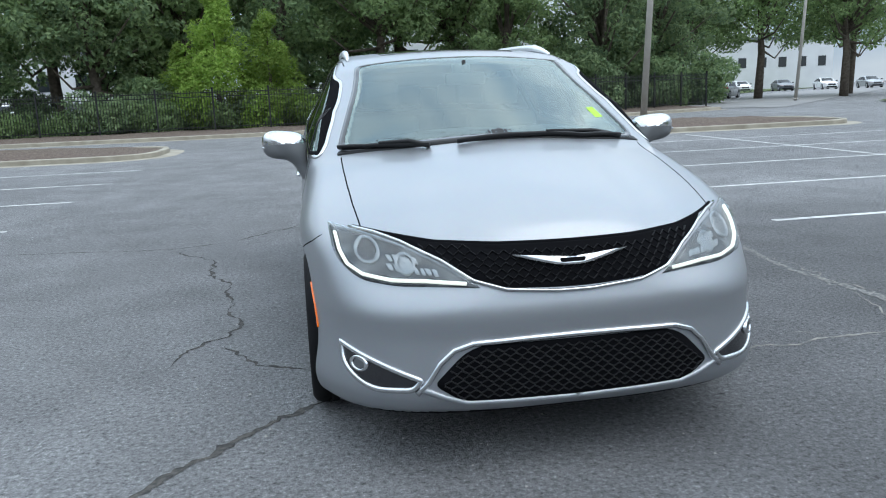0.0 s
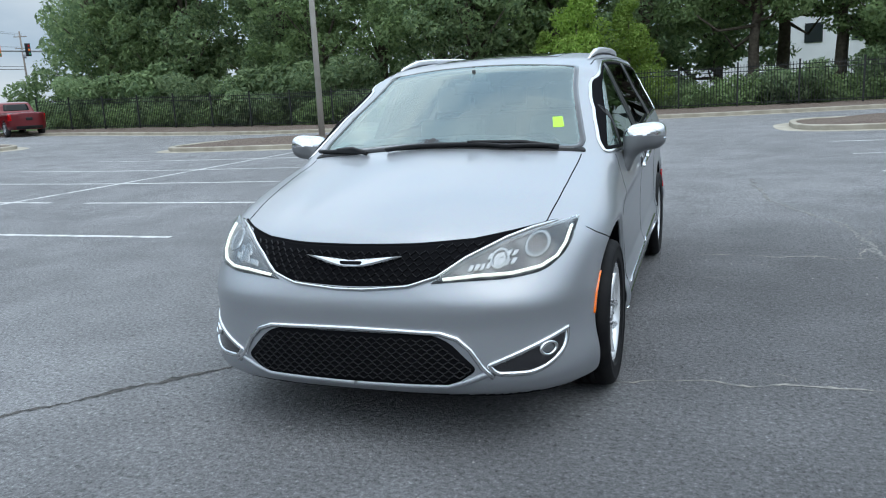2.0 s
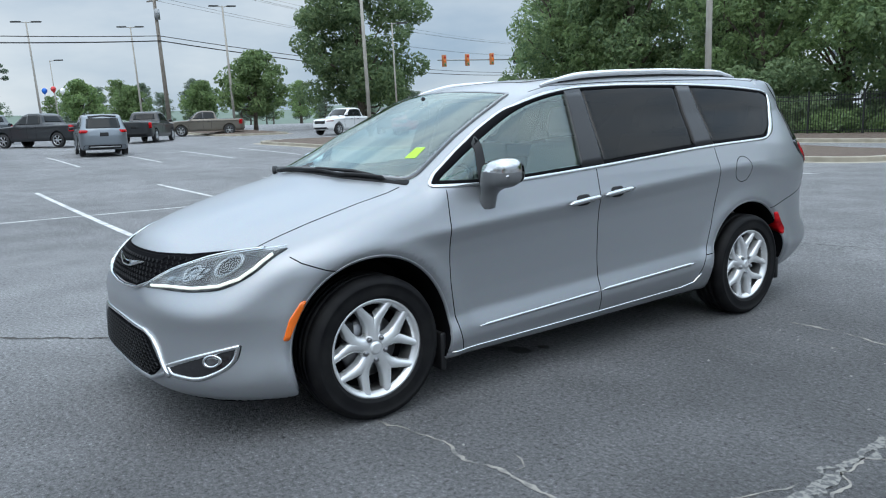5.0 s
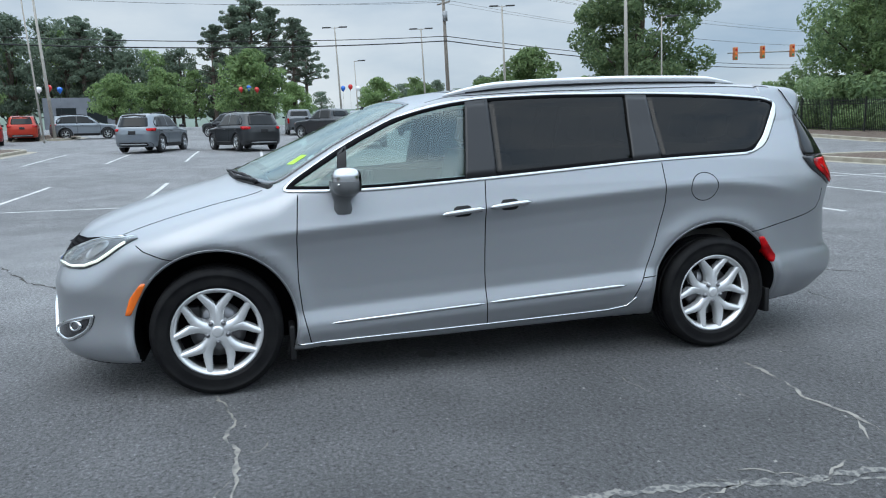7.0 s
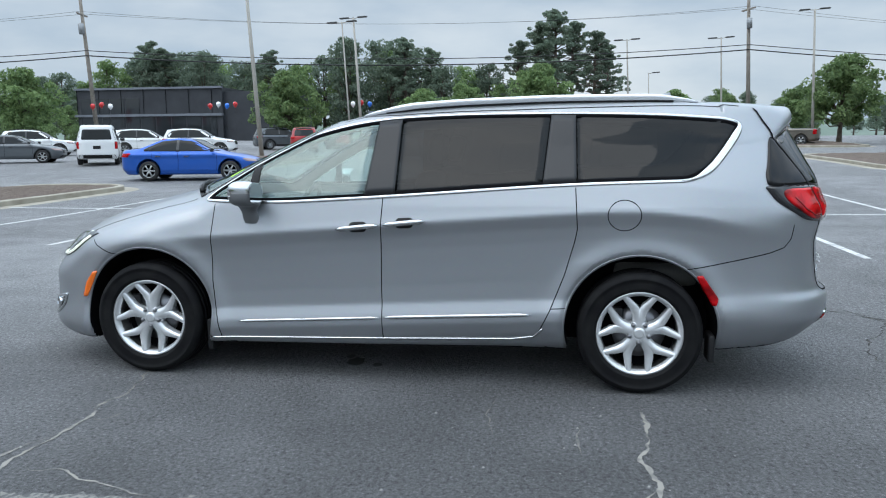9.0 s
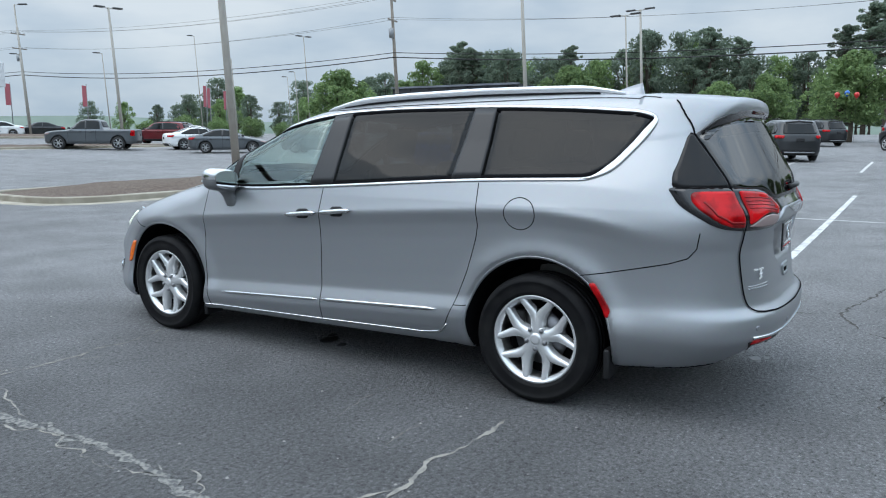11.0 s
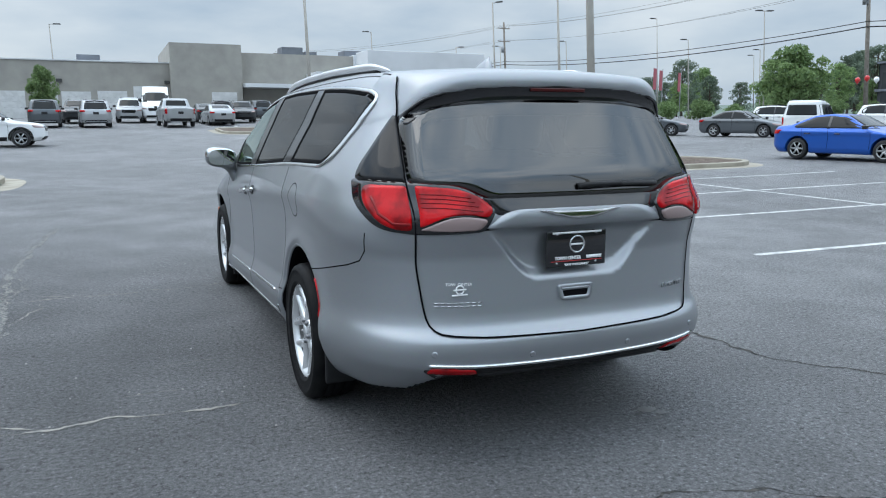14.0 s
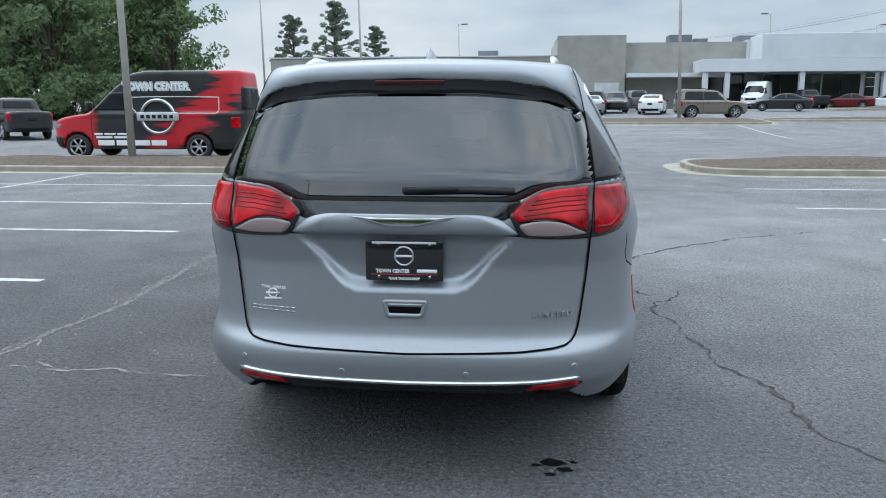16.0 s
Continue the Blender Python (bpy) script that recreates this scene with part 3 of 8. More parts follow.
REAR_GLASS = rounded([(-0.726, 1.214, 0.02), (-0.535, 1.204, 0.1), (-0.44, 1.152, 0.05), (0.44, 1.152, 0.05), (0.535, 1.204, 0.1), (0.726, 1.214, 0.02), (0.716, 1.33, 0.1), (0.692, 1.475, 0.03), (0.615, 1.535, 0.1), (0.3, 1.562, 0.2), (-0.3, 1.562, 0.2), (-0.615, 1.535, 0.1), (-0.692, 1.475, 0.03), (-0.716, 1.33, 0.1)], 0.03, 5)
HOOD = rounded([(-0.70, -2.22, 0.05), (-0.40, -2.40, 0.2), (0, -2.44, 0.3), (0.40, -2.40, 0.2), (0.70, -2.22, 0.05), (0.80, -1.75, 0.3), (0.80, -1.25, 0.04), (0.45, -1.43, 0.3), (0, -1.49, 0.3), (-0.45, -1.43, 0.3), (-0.80, -1.25, 0.04), (-0.80, -1.75, 0.3)], 0.05, 5)
FRONT_DOOR = rounded([(-1.03, 0.255, 0.02), (0.012, 0.29, 0.01), (0.02, 1.64, 0.01), (-0.34, 1.57, 0.2), (-0.98, 1.24, 0.1), (-1.08, 1.10, 0.1), (-1.09, 0.62, 0.2)], 0.02, 4)
SLIDE_DOOR = rounded([(0.012, 0.29, 0.01), (0.90, 0.315, 0.04), (1.03, 0.50, 0.2), (1.11, 0.70, 0.3), (1.175, 0.97, 0.3), (1.145, 1.22, 0.1), (1.12, 1.655, 0.03), (0.02, 1.64, 0.01)], 0.02, 4)
GATE = rounded([(-0.655, 0.59, 0.06), (0, 0.562, 0.3), (0.655, 0.59, 0.06), (0.705, 0.86, 0.2), (0.71, 1.22, 0.1), (0.665, 1.50, 0.1), (0.60, 1.68, 0.05), (-0.60, 1.68, 0.05), (-0.665, 1.50, 0.1), (-0.71, 1.22, 0.1), (-0.705, 0.86, 0.2)], 0.03, 4)

bv, bf, bn = surface_net(van_f, (-0.0125, -2.56, 0.13), (1.08, 2.80, 1.82), 0.0165)
keep = (bv[bf][:, :, 0].mean(1) > -0.004)
bf = bf[keep]
bv[:, 0] = np.maximum(bv[:, 0], 0)
n_half = len(bv)
bv2 = np.concatenate([bv, bv * (-1, 1, 1)])
bn2 = np.concatenate([bn, bn * (-1, 1, 1)])
bf2 = np.concatenate([bf, bf[:, ::-1] + n_half])
cen, nor = bv2[bf2].mean(1), bn2[bf2].mean(1)
yz, xz, xy = cen[:, [1, 2]], cen[:, [0, 2]], cen[:, [0, 1]]
open_side = within(inset(DAYLIGHT, 0.03), yz) & (np.abs(cen[:, 0]) > 0.55)
open_front = within(inset(WINDSCREEN, 0.03), xy) & (cen[:, 2] > 1.0)
open_rear = within(inset(REAR_GLASS, 0.05), xz) & (cen[:, 1] > 2.0)
opening = open_side | open_front | open_rear
kind = np.zeros(len(bf2), int)
kind[(cen[:, 1] < -1.9) & (cen[:, 2] < 0.86)] = 1
kind[within(HOOD, xy) & (nor[:, 2] > 0.5) & (cen[:, 1] < -1.2)] = 2
kind[(cen[:, 1] > 1.94) & (cen[:, 2] < 0.80 + 0.2 * (cen[:, 1] - 1.9)) & ~(within(GATE, xz) & (cen[:, 1] > 2.3))] = 3
kind[within(GATE, xz) & (cen[:, 1] > 2.25) & (nor[:, 1] > 0.2)] = 4
for k, poly in ((5, FRONT_DOOR), (7, SLIDE_DOOR)):
    inp = within(poly, yz) & (np.abs(cen[:, 0]) > 0.6) & (np.abs(nor[:, 0]) > 0.3)
    kind[inp & (cen[:, 0] > 0)] = k
    kind[inp & (cen[:, 0] < 0)] = k + 1
inner = (np.hypot(np.abs(cen[:, 1]) - WHEEL_Y, cen[:, 2] - WHEEL_Z - 0.018) < 0.438) & (cen[:, 2] < 0.85) | (nor[:, 2] < -0.8)
kind[inner] = 9
kind[(cen[:, 1] > 2.16) & (cen[:, 2] > lip_z(np.abs(cen[:, 0])) - 0.045) & (cen[:, 2] > 1.46)] = 10
for k, nm in enumerate(("body", "front_bumper", "hood", "rear_bumper", "tailgate", "front_door", "front_door", "sliding_door", "sliding_door", "underbody", "spoiler")):
    sel = bf2[(kind == k) & ~opening]
    ids, inv = np.unique(sel, return_inverse=True)
    mesh_part(nm, bv2[ids], inv.reshape(-1, 4), GAP if k == 9 else SILVER, minivan, "black wheel wells and floor" if k == 9 else "", normals=bn2[ids])

# ---- the minivan: glass, trim and lamps laid on its body ----
def clip(poly, a, b):
    """The part of a polygon to the left of the line from a to b."""
    a, b = np.array(a, float), np.array(b, float)
    side = lambda p: (b[0] - a[0]) * (p[1] - a[1]) - (b[1] - a[1]) * (p[0] - a[0])
    out = []
    for p, q in zip(poly, np.roll(poly, -1, 0)):
        sp, sq = side(p), side(q)
        if sp >= 0:
            out.append(p)
        if (sp >= 0) != (sq >= 0):
            out.append(p + (q - p) * sp / (sp - sq))
    return np.array(out)


def add(name, vf, mat, parent, label="", smooth=True):
    return outward(mesh_part(name, vf[0], vf[1], mat, parent, label, smooth))


def flip_x(poly):
    return np.array([(-p[0], *p[1:]) for p in poly])[::-1]


sk = van_skin
GLASS_REAR = glass_mat("rear_privacy_glass", (0.07, 0.07, 0.075), base=0.10, rise=0.4)
GLASS_PILLAR = material("pillar_glass_black", (0.008, 0.008, 0.009), 0.05, spec=0.3)
PILLAR = material("pillar_black", (0.020, 0.020, 0.022), 0.28, spec=0.4)
front_cut = ((-0.119, 1.0), (-0.018, 1.8))
slide_cut = ((0.085, 1.0), (0.105, 1.8))
slide_end = ((0.951, 1.0), (1.033, 1.8))
quarter_cut = ((1.175, 1.0), (1.157, 1.8))
glass_edge = inset(DAYLIGHT, 0.012)
f_glass = clip(glass_edge, *front_cut)
s_glass = clip(clip(glass_edge, slide_cut[1], slide_cut[0]), *slide_end)
q_glass = clip(glass_edge, quarter_cut[1], quarter_cut[0])
b_post = clip(clip(glass_edge, front_cut[1], front_cut[0]), *slide_cut)
c_post = clip(clip(glass_edge, slide_end[1], slide_end[0]), *quarter_cut)
for side in ("left", "right"):
    add("front_window", sk.panel(f_glass, side, 0.003, 9, 0.004), GLASS_SIDE, minivan, "lightly tinted front door glass")
    add("sliding_window", sk.panel(s_glass, side, 0.003, 9, 0.004), GLASS_DARK, minivan, "dark privacy glass")
    add("quarter_window", sk.panel(q_glass, side, 0.003, 9, 0.004), GLASS_DARK, minivan, "dark privacy glass")
    add("pillar_cover", sk.panel(b_post, side, 0.0045, 5, 0.004), PILLAR, minivan, "gloss black pillar cover")
    add("pillar_cover", sk.panel(c_post, side, 0.0045, 5, 0.004), PILLAR, minivan, "gloss black pillar cover")
    add("window_seal", sk.panel(DAYLIGHT, side, 0.0035, sink=0.003, hole=0.026), GAP, minivan, "black window seal")
    add("quarter_divider", sk.panel(rounded([(-0.86, 1.12), (-0.80, 1.12), (-0.775, 1.36), (-0.83, 1.32)], 0.005, 2), side, 0.006, 4), BLACK, minivan, "black window divider")
    add("window_chrome", sk.strip(DAYLIGHT, side, 0.020, 0.004, lift=0.003, closed=True), TRIM, minivan, "bright chrome window surround")
    rear_bow = [p for p in DAYLIGHT if p[0] > 1.74 and p[1] < 1.59]
    add("window_chrome", sk.strip(np.array(rear_bow), side, 0.044, 0.006, lift=0.004, taper=0.3), TRIM, minivan, "wide chrome at the rear window corner")
    # shut lines
    for line in ([(-1.035, 0.262), (-1.075, 0.45), (-1.09, 0.62), (-1.088, 0.86), (-1.07, 1.10)],
                 [(0.012, 0.285), (0.004, 0.6), (0.010, 1.0), (0.018, 1.15)],
                 [(0.90, 0.315), (0.955, 0.345), (1.03, 0.50), (1.108, 0.70), (1.165, 0.90), (1.178, 0.97), (1.165, 1.21)],
                 [(-1.94, 0.86), (-1.90, 0.83), (-1.80, 0.79), (-1.70, 0.765)],
                 [(1.80, 0.748), (1.95, 0.775), (2.10, 0.808), (2.25, 0.842), (2.335, 0.872), (2.372, 0.92), (2.385, 1.0)],
                 [(1.03, 0.50), (1.10, 0.505), (1.135, 0.51)],
                 [(-0.004, 1.15), (0.029, 1.62)]):
        add("shut_line", sk.strip(line, side, 0.006, 0.0015, lift=-0.0005, step=0.02), GAP, minivan, "dark panel gap")
    add("sill_chrome", sk.strip([(-1.11, 0.258), (0, 0.283), (0.80, 0.306), (0.93, 0.325), (0.985, 0.38)], side, 0.010, 0.006, lift=0.002), CHROME, minivan, "thin chrome line on the sill")
    add("door_strip", sk.strip([(-0.926, 0.366), (0.003, 0.414)], side, 0.020, 0.010, taper=0.06), CHROME, minivan, "chrome door strip")
    add("door_strip", sk.strip([(0.018, 0.417), (0.915, 0.460)], side, 0.024, 0.010, taper=0.05), CHROME, minivan, "chrome door strip")
    for y0, y1 in ((-0.265, 0.0), (0.026, 0.285)):
        zz = lambda y: 0.957 + (y + 0.265) * 0.094
        cy = (y0 + y1) / 2
        # flat black sheet paints the shade of the body-coloured hollow behind the handle
        add("handle_recess", sk.panel(rounded([(cy - 0.055, zz(cy) - 0.032), (cy + 0.055, zz(cy) - 0.028), (cy + 0.055, zz(cy) + 0.036), (cy - 0.055, zz(cy) + 0.030)], 0.045, 5), side, 0.0015, 4, 0.002), BLACK, minivan, "flat black sheet for the shade in the handle recess")
        h = add("door_handle", sk.strip([(y0, zz(y0)), (y1, zz(y1))], side, 0.030, 0.012, lift=0.020, taper=0.08), TRIM, minivan, "chrome door handle")
    add("fuel_door", sk.panel(np.array([(1.443 + 0.096 * math.cos(a), 1.054 + 0.090 * math.sin(a)) for a in np.linspace(0, 2 * math.pi, 40, False)]), side, 0.0005, hole=0.005), GAP, minivan, "round fuel door gap") if side == "left" else None
    add("side_marker", sk.panel(rounded([(-2.018, 0.487), (-1.990, 0.487), (-1.898, 0.660), (-1.925, 0.660), (-1.985, 0.582)], 0.01, 3), side, 0.006, 4), LENS_ORANGE, minivan, "orange side marker lamp")
    for y0 in (-WHEEL_Y, WHEEL_Y):
        lip_ring = [(y0 + 0.441 * math.cos(a), WHEEL_Z + 0.018 + 0.441 * math.sin(a)) for a in np.linspace(-0.28, math.pi + 0.28, 60)]
        add("arch_lip", sk.strip(np.array(lip_ring), side, 0.016, 0.003, lift=-0.001, step=0.05), SILVER, minivan, "rolled wheel arch lip")
    add("side_marker", sk.panel(rounded([(1.852, 0.71), (1.885, 0.715), (1.975, 0.585), (1.965, 0.54), (1.945, 0.545)], 0.01, 3), side, 0.006, 4), LENS_RED, minivan, "red side marker lamp")

add("windscreen", sk.panel(WINDSCREEN, "top", 0.003, 12, 0.004), GLASS, minivan, "greenish clear windscreen")
add("windscreen_border", sk.panel(WINDSCREEN, "top", 0.004, hole=0.03), BLACK_GLOSS, minivan, "black glass border")
add("rear_window", sk.panel(REAR_GLASS, "rear", 0.006, 10, 0.004), GLASS_REAR, minivan, "dark privacy rear glass")
add("rear_window_border", sk.panel(REAR_GLASS, "rear", 0.002, hole=0.06), GAP, minivan, "black glass border")
for s in (1, -1):
    fl = (lambda q: q) if s == 1 else flip_x
    # black sheet laid on as the shade under the spoiler's outer corner
    add("rear_corner", sk.panel(fl(rounded([(0.50, 1.515, 0.02), (0.60, 1.505, 0.05), (0.675, 1.45, 0.02), (0.700, 1.455, 0.01), (0.697, 1.482, 0.01), (0.665, 1.516, 0.03), (0.615, 1.563, 0.03), (0.50, 1.60, 0.05)], 0.02, 4)), "rear", 0.004, 6), BLACK_GLOSS, minivan, "gloss black sheet for the shade under the spoiler corner")
add("rear_band", sk.panel(rounded([(-0.455, 1.158), (-0.40, 1.085), (0.40, 1.085), (0.455, 1.158)], 0.02, 3), "rear", 0.003, 5), BLACK_GLOSS, minivan, "gloss black band under the rear glass")
for s in (1, -1):
    fl = (lambda q: q) if s == 1 else flip_x
    add("pillar_glass", sk.panel(fl(rounded([(0.732, 1.214, 0.005), (0.876, 1.214, 0.02), (0.850, 1.275, 0.05), (0.770, 1.398, 0.1), (0.704, 1.492, 0.01), (0.697, 1.488, 0.005), (0.722, 1.33, 0.1)], 0.02, 3)), "rear", 0.006, 6), GLASS_PILLAR, minivan, "gloss black rear pillar glass")
    lamp = add("tail_lamp", sk.panel(fl(rounded([(0.880, 1.222, 0.02), (0.71, 1.214, 0.05), (0.56, 1.206, 0.06), (0.480, 1.178, 0.04), (0.400, 1.105, 0.02), (0.447, 1.018, 0.03), (0.60, 1.008, 0.1), (0.745, 1.008, 0.1), (0.85, 1.026, 0.05), (0.900, 1.11, 0.05)], 0.03, 5)), "rear", 0.006, 8), BLACK_GLOSS, minivan, "red and white tail lamp in a black surround")
    add("outer_lens", sk.panel(fl(rounded([(0.852, 1.198, 0.02), (0.730, 1.200, 0.01), (0.730, 1.026, 0.01), (0.785, 1.028, 0.04), (0.838, 1.052, 0.04), (0.868, 1.11, 0.05), (0.866, 1.16, 0.04)], 0.02, 4)), "rear", 0.014, 6), LENS_RED, lamp, "red tail lamp lens")
    add("inner_lens", sk.panel(fl(rounded([(0.700, 1.202, 0.01), (0.54, 1.190, 0.06), (0.46, 1.156, 0.03), (0.412, 1.106, 0.02), (0.435, 1.076, 0.02), (0.51, 1.089, 0.06), (0.60, 1.084, 0.08), (0.70, 1.040, 0.01)], 0.03, 4)), "rear", 0.014, 6), LENS_RED, lamp, "red tail lamp lens")
    add("reversing_lens", sk.panel(fl(rounded([(0.435, 1.068, 0.02), (0.51, 1.081, 0.06), (0.60, 1.076, 0.08), (0.70, 1.030, 0.01), (0.60, 1.024, 0.1), (0.468, 1.030, 0.02)], 0.02, 4)), "rear", 0.013, 5), LENS_WHITE, lamp, "clear reversing lamp lens")
    for k in range(4):
        zz = 1.168 - 0.018 * k
        add("light_bar", sk.strip(fl(np.array([(0.69, zz), (0.60, zz - 0.002), (0.50 - 0.014 * k, zz - 0.016)])), "rear", 0.005, 0.003, lift=0.014), LENS_RED_DARK, lamp)
    add("light_bow", sk.strip(fl(np.array([(0.735, 1.05), (0.79, 1.05), (0.832, 1.085), (0.842, 1.15)])), "rear", 0.012, 0.004, lift=0.014), LENS_RED_DARK, lamp)
    add("reflector", sk.panel(fl(rounded([(0.475, 0.410), (0.690, 0.428), (0.672, 0.452), (0.50, 0.440)], 0.01, 3)), "rear", 0.008, 4), LENS_RED, minivan, "red bumper reflector")
    add("parking_sensor", sk.panel(fl(np.array([(0.245 + 0.013 * math.cos(a), 0.487 + 0.013 * math.sin(a)) for a in np.linspace(0, 2 * math.pi, 16, False)])), "rear", 0.003, 3), SILVER, minivan)
    add("parking_sensor", sk.panel(fl(np.array([(0.665 + 0.013 * math.cos(a), 0.510 + 0.013 * math.sin(a)) for a in np.linspace(0, 2 * math.pi, 16, False)])), "rear", 0.003, 3), SILVER, minivan)
    # headlamp
    HL = rounded([(0.350, 0.708, 0.01), (0.50, 0.716, 0.2), (0.66, 0.714, 0.1), (0.785, 0.728, 0.08), (0.85, 0.790, 0.08), (0.868, 0.898, 0.01), (0.80, 0.884, 0.1), (0.72, 0.870, 0.1), (0.60, 0.836, 0.1), (0.476, 0.782, 0.15), (0.40, 0.733, 0.1)], 0.02, 6)
    hl = add("headlamp", sk.panel(fl(HL), "front", 0.003, 8), material("lamp_housing", (0.030, 0.032, 0.035), 0.3, 0.3, vary=(16, (0.13, 0.135, 0.14), 0.45, 0.66)) if s == 1 else bpy.data.materials["lamp_housing"], minivan, "clear headlamp with a lit edge strip")
    for cx, cz, r, mm in ((0.735, 0.822, 0.046, "bright_reflector"), (0.605, 0.784, 0.036, "bright_reflector")):
        mt = bpy.data.materials.get(mm) or material(mm, (0.24, 0.25, 0.26), 0.22, 1.0)
        ring = np.array([(cx + r * math.cos(a), cz + r * math.sin(a)) for a in np.linspace(0, 2 * math.pi, 28, False)])
        add("projector_ring", sk.panel(fl(ring), "front", 0.012, hole=0.010), mt, hl)
        add("projector", sk.panel(fl(inset(ring, 0.011)), "front", 0.006, 5), BLACK_GLOSS if cx > 0.7 else mt, hl)
    for k in range(9):
        for h in (0, 1):
            u, v = 0.470 + 0.022 * k, 0.744 + 0.030 * h + 0.002 * k
            add("reflector_facet", sk.panel(fl(rounded([(u, v), (u + 0.015, v + 0.001), (u + 0.021 + 0.003 * (k % 3), v + 0.022 + 0.002 * (k % 2)), (u + 0.007, v + 0.021)], 0.003, 2)), "front", 0.006 + 0.003 * ((k + h) % 3), 3), bpy.data.materials["bright_reflector"], hl) if within(inset(HL, 0.012), np.array([(u + 0.010, v + 0.026)]))[0] else None
    add("daytime_strip", sk.strip(fl(np.array([(0.40, 0.722), (0.54, 0.731), (0.66, 0.730), (0.76, 0.743), (0.812, 0.772), (0.836, 0.815), (0.848, 0.872)])), "front", 0.012, 0.008, lift=0.008), DRL, hl, "lit white daytime strip")
    add("lamp_lens", sk.panel(fl(HL), "front", 0.022, 8, 0.0), LENS_CLEAR, hl, "clear lens")
    # fog lamp
    FOG = rounded([(0.868, 0.490, 0.012), (0.570, 0.378, 0.02), (0.606, 0.330, 0.03), (0.77, 0.320, 0.08), (0.864, 0.39, 0.08)], 0.02, 5)
    fog = add("fog_bezel", sk.panel(fl(FOG), "front", 0.002, 6), BLACK_GLOSS, minivan, "black fog lamp bezel with chrome frame")
    add("fog_frame", sk.strip(fl(inset(FOG, 0.008)), "front", 0.022, 0.010, closed=True, step=0.02), TRIM, fog, "chrome fog lamp frame")
    fc = np.array([(0.796 + 0.029 * math.cos(a), 0.418 + 0.029 * math.sin(a)) for a in np.linspace(0, 2 * math.pi, 24, False)])
    add("fog_ring", sk.panel(fl(fc), "front", 0.014, hole=0.008), CHROME, fog)
    add("fog_lens", sk.panel(fl(inset(fc, 0.009)), "front", 0.010, 4), bpy.data.materials["bright_reflector"], fog, "round fog lamp")


def mesh_grille(poly, rows, dx, name, parent):
    """A black mesh of wavy bars that fills the outline."""
    poly = np.asarray(poly)
    lo, hi = poly.min(0), poly.max(0)
    dz = (hi[1] - lo[1]) / rows
    vs, fs, n0 = [], [], 0
    for r in range(rows + 1):
        z = lo[1] + r * dz
        xs = np.arange(lo[0], hi[0] + dx, dx / 2)
        k = np.arange(len(xs))
        pts = np.stack([xs, z + np.where((k + r) % 2 == 0, 0.34, -0.34) * dz], 1)
        ok = within(poly, pts)
        run = []
        for p, o in list(zip(pts, ok)) + [(None, False)]:
            if o:
                run.append(p)
            else:
                if len(run) > 2:
                    q = sk.lay(np.array(run), "front")
                    v, f = sk.bar(q, sk.normal(q), 0.006, 0.007, 0.002)
                    vs.append(v)
                    fs += [tuple(i + n0 for i in ff) for ff in f]
                    n0 += len(v)
                run = []
    return add(name, (np.concatenate(vs), fs), bpy.data.materials.get("grille_black") or material("grille_black", (0.010, 0.010, 0.011), 0.35, spec=0.2), parent, "black wavy mesh", smooth=False)


UPPER = rounded([(-0.66, 0.880, 0.02), (-0.49, 0.857, 0.2), (-0.26, 0.850, 0.2), (0, 0.848, 0.2), (0.26, 0.850, 0.2), (0.49, 0.857, 0.2), (0.66, 0.880, 0.02), (0.49, 0.800, 0.12), (0.385, 0.738, 0.1), (0.27, 0.706, 0.2), (0, 0.690, 0.3),
                 (-0.27, 0.706, 0.2), (-0.385, 0.738, 0.1), (-0.49, 0.800, 0.12)], 0.03, 6)
LOWER = rounded([(-0.40, 0.503, 0.08), (0.40, 0.503, 0.08), (0.540, 0.358, 0.03), (0.43, 0.288, 0.05), (-0.43, 0.288, 0.05), (-0.540, 0.358, 0.03)], 0.05, 6)
gr = add("upper_grille", sk.panel(UPPER, "front", 0.002, 8), GAP, minivan, "black mesh grille with a chrome edge")
mesh_grille(inset(UPPER, 0.006), 9, 0.040, "grille_mesh", gr)
add("grille_chrome", sk.strip(np.array([(-0.79, 0.893), (-0.70, 0.880), (-0.613, 0.855), (-0.476, 0.795), (-0.373, 0.731), (-0.259, 0.698), (-0.063, 0.682), (0.063, 0.682), (0.259, 0.698), (0.373, 0.731), (0.476, 0.795), (0.613, 0.855), (0.70, 0.880), (0.79, 0.893)]), "front", 0.014, 0.011, lift=0.006), CHROME, gr, "chrome grille edge")
add("emblem", sk.panel(rounded([(-0.222, 0.806, 0.003), (-0.10, 0.797, 0.03), (-0.062, 0.790, 0.02), (0.062, 0.790, 0.02), (0.10, 0.797, 0.03), (0.222, 0.806, 0.003), (0.11, 0.779, 0.05), (0.045, 0.766, 0.03), (-0.045, 0.766, 0.03), (-0.11, 0.779, 0.05)], 0.01, 4), "front", 0.020, 4, -0.004), CHROME, gr, "chrome winged emblem")
add("emblem_badge", sk.panel(rounded([(-0.050, 0.786), (0.050, 0.786), (0.045, 0.774), (-0.045, 0.774)], 0.005, 3), "front", 0.024, 3, -0.01), GAP, gr, "small dark badge")
lg = add("lower_grille", sk.panel(LOWER, "front", 0.002, 8), GAP, minivan, "black mesh lower intake with a chrome frame")
mesh_grille(inset(LOWER, 0.006), 11, 0.044, "grille_mesh", lg)
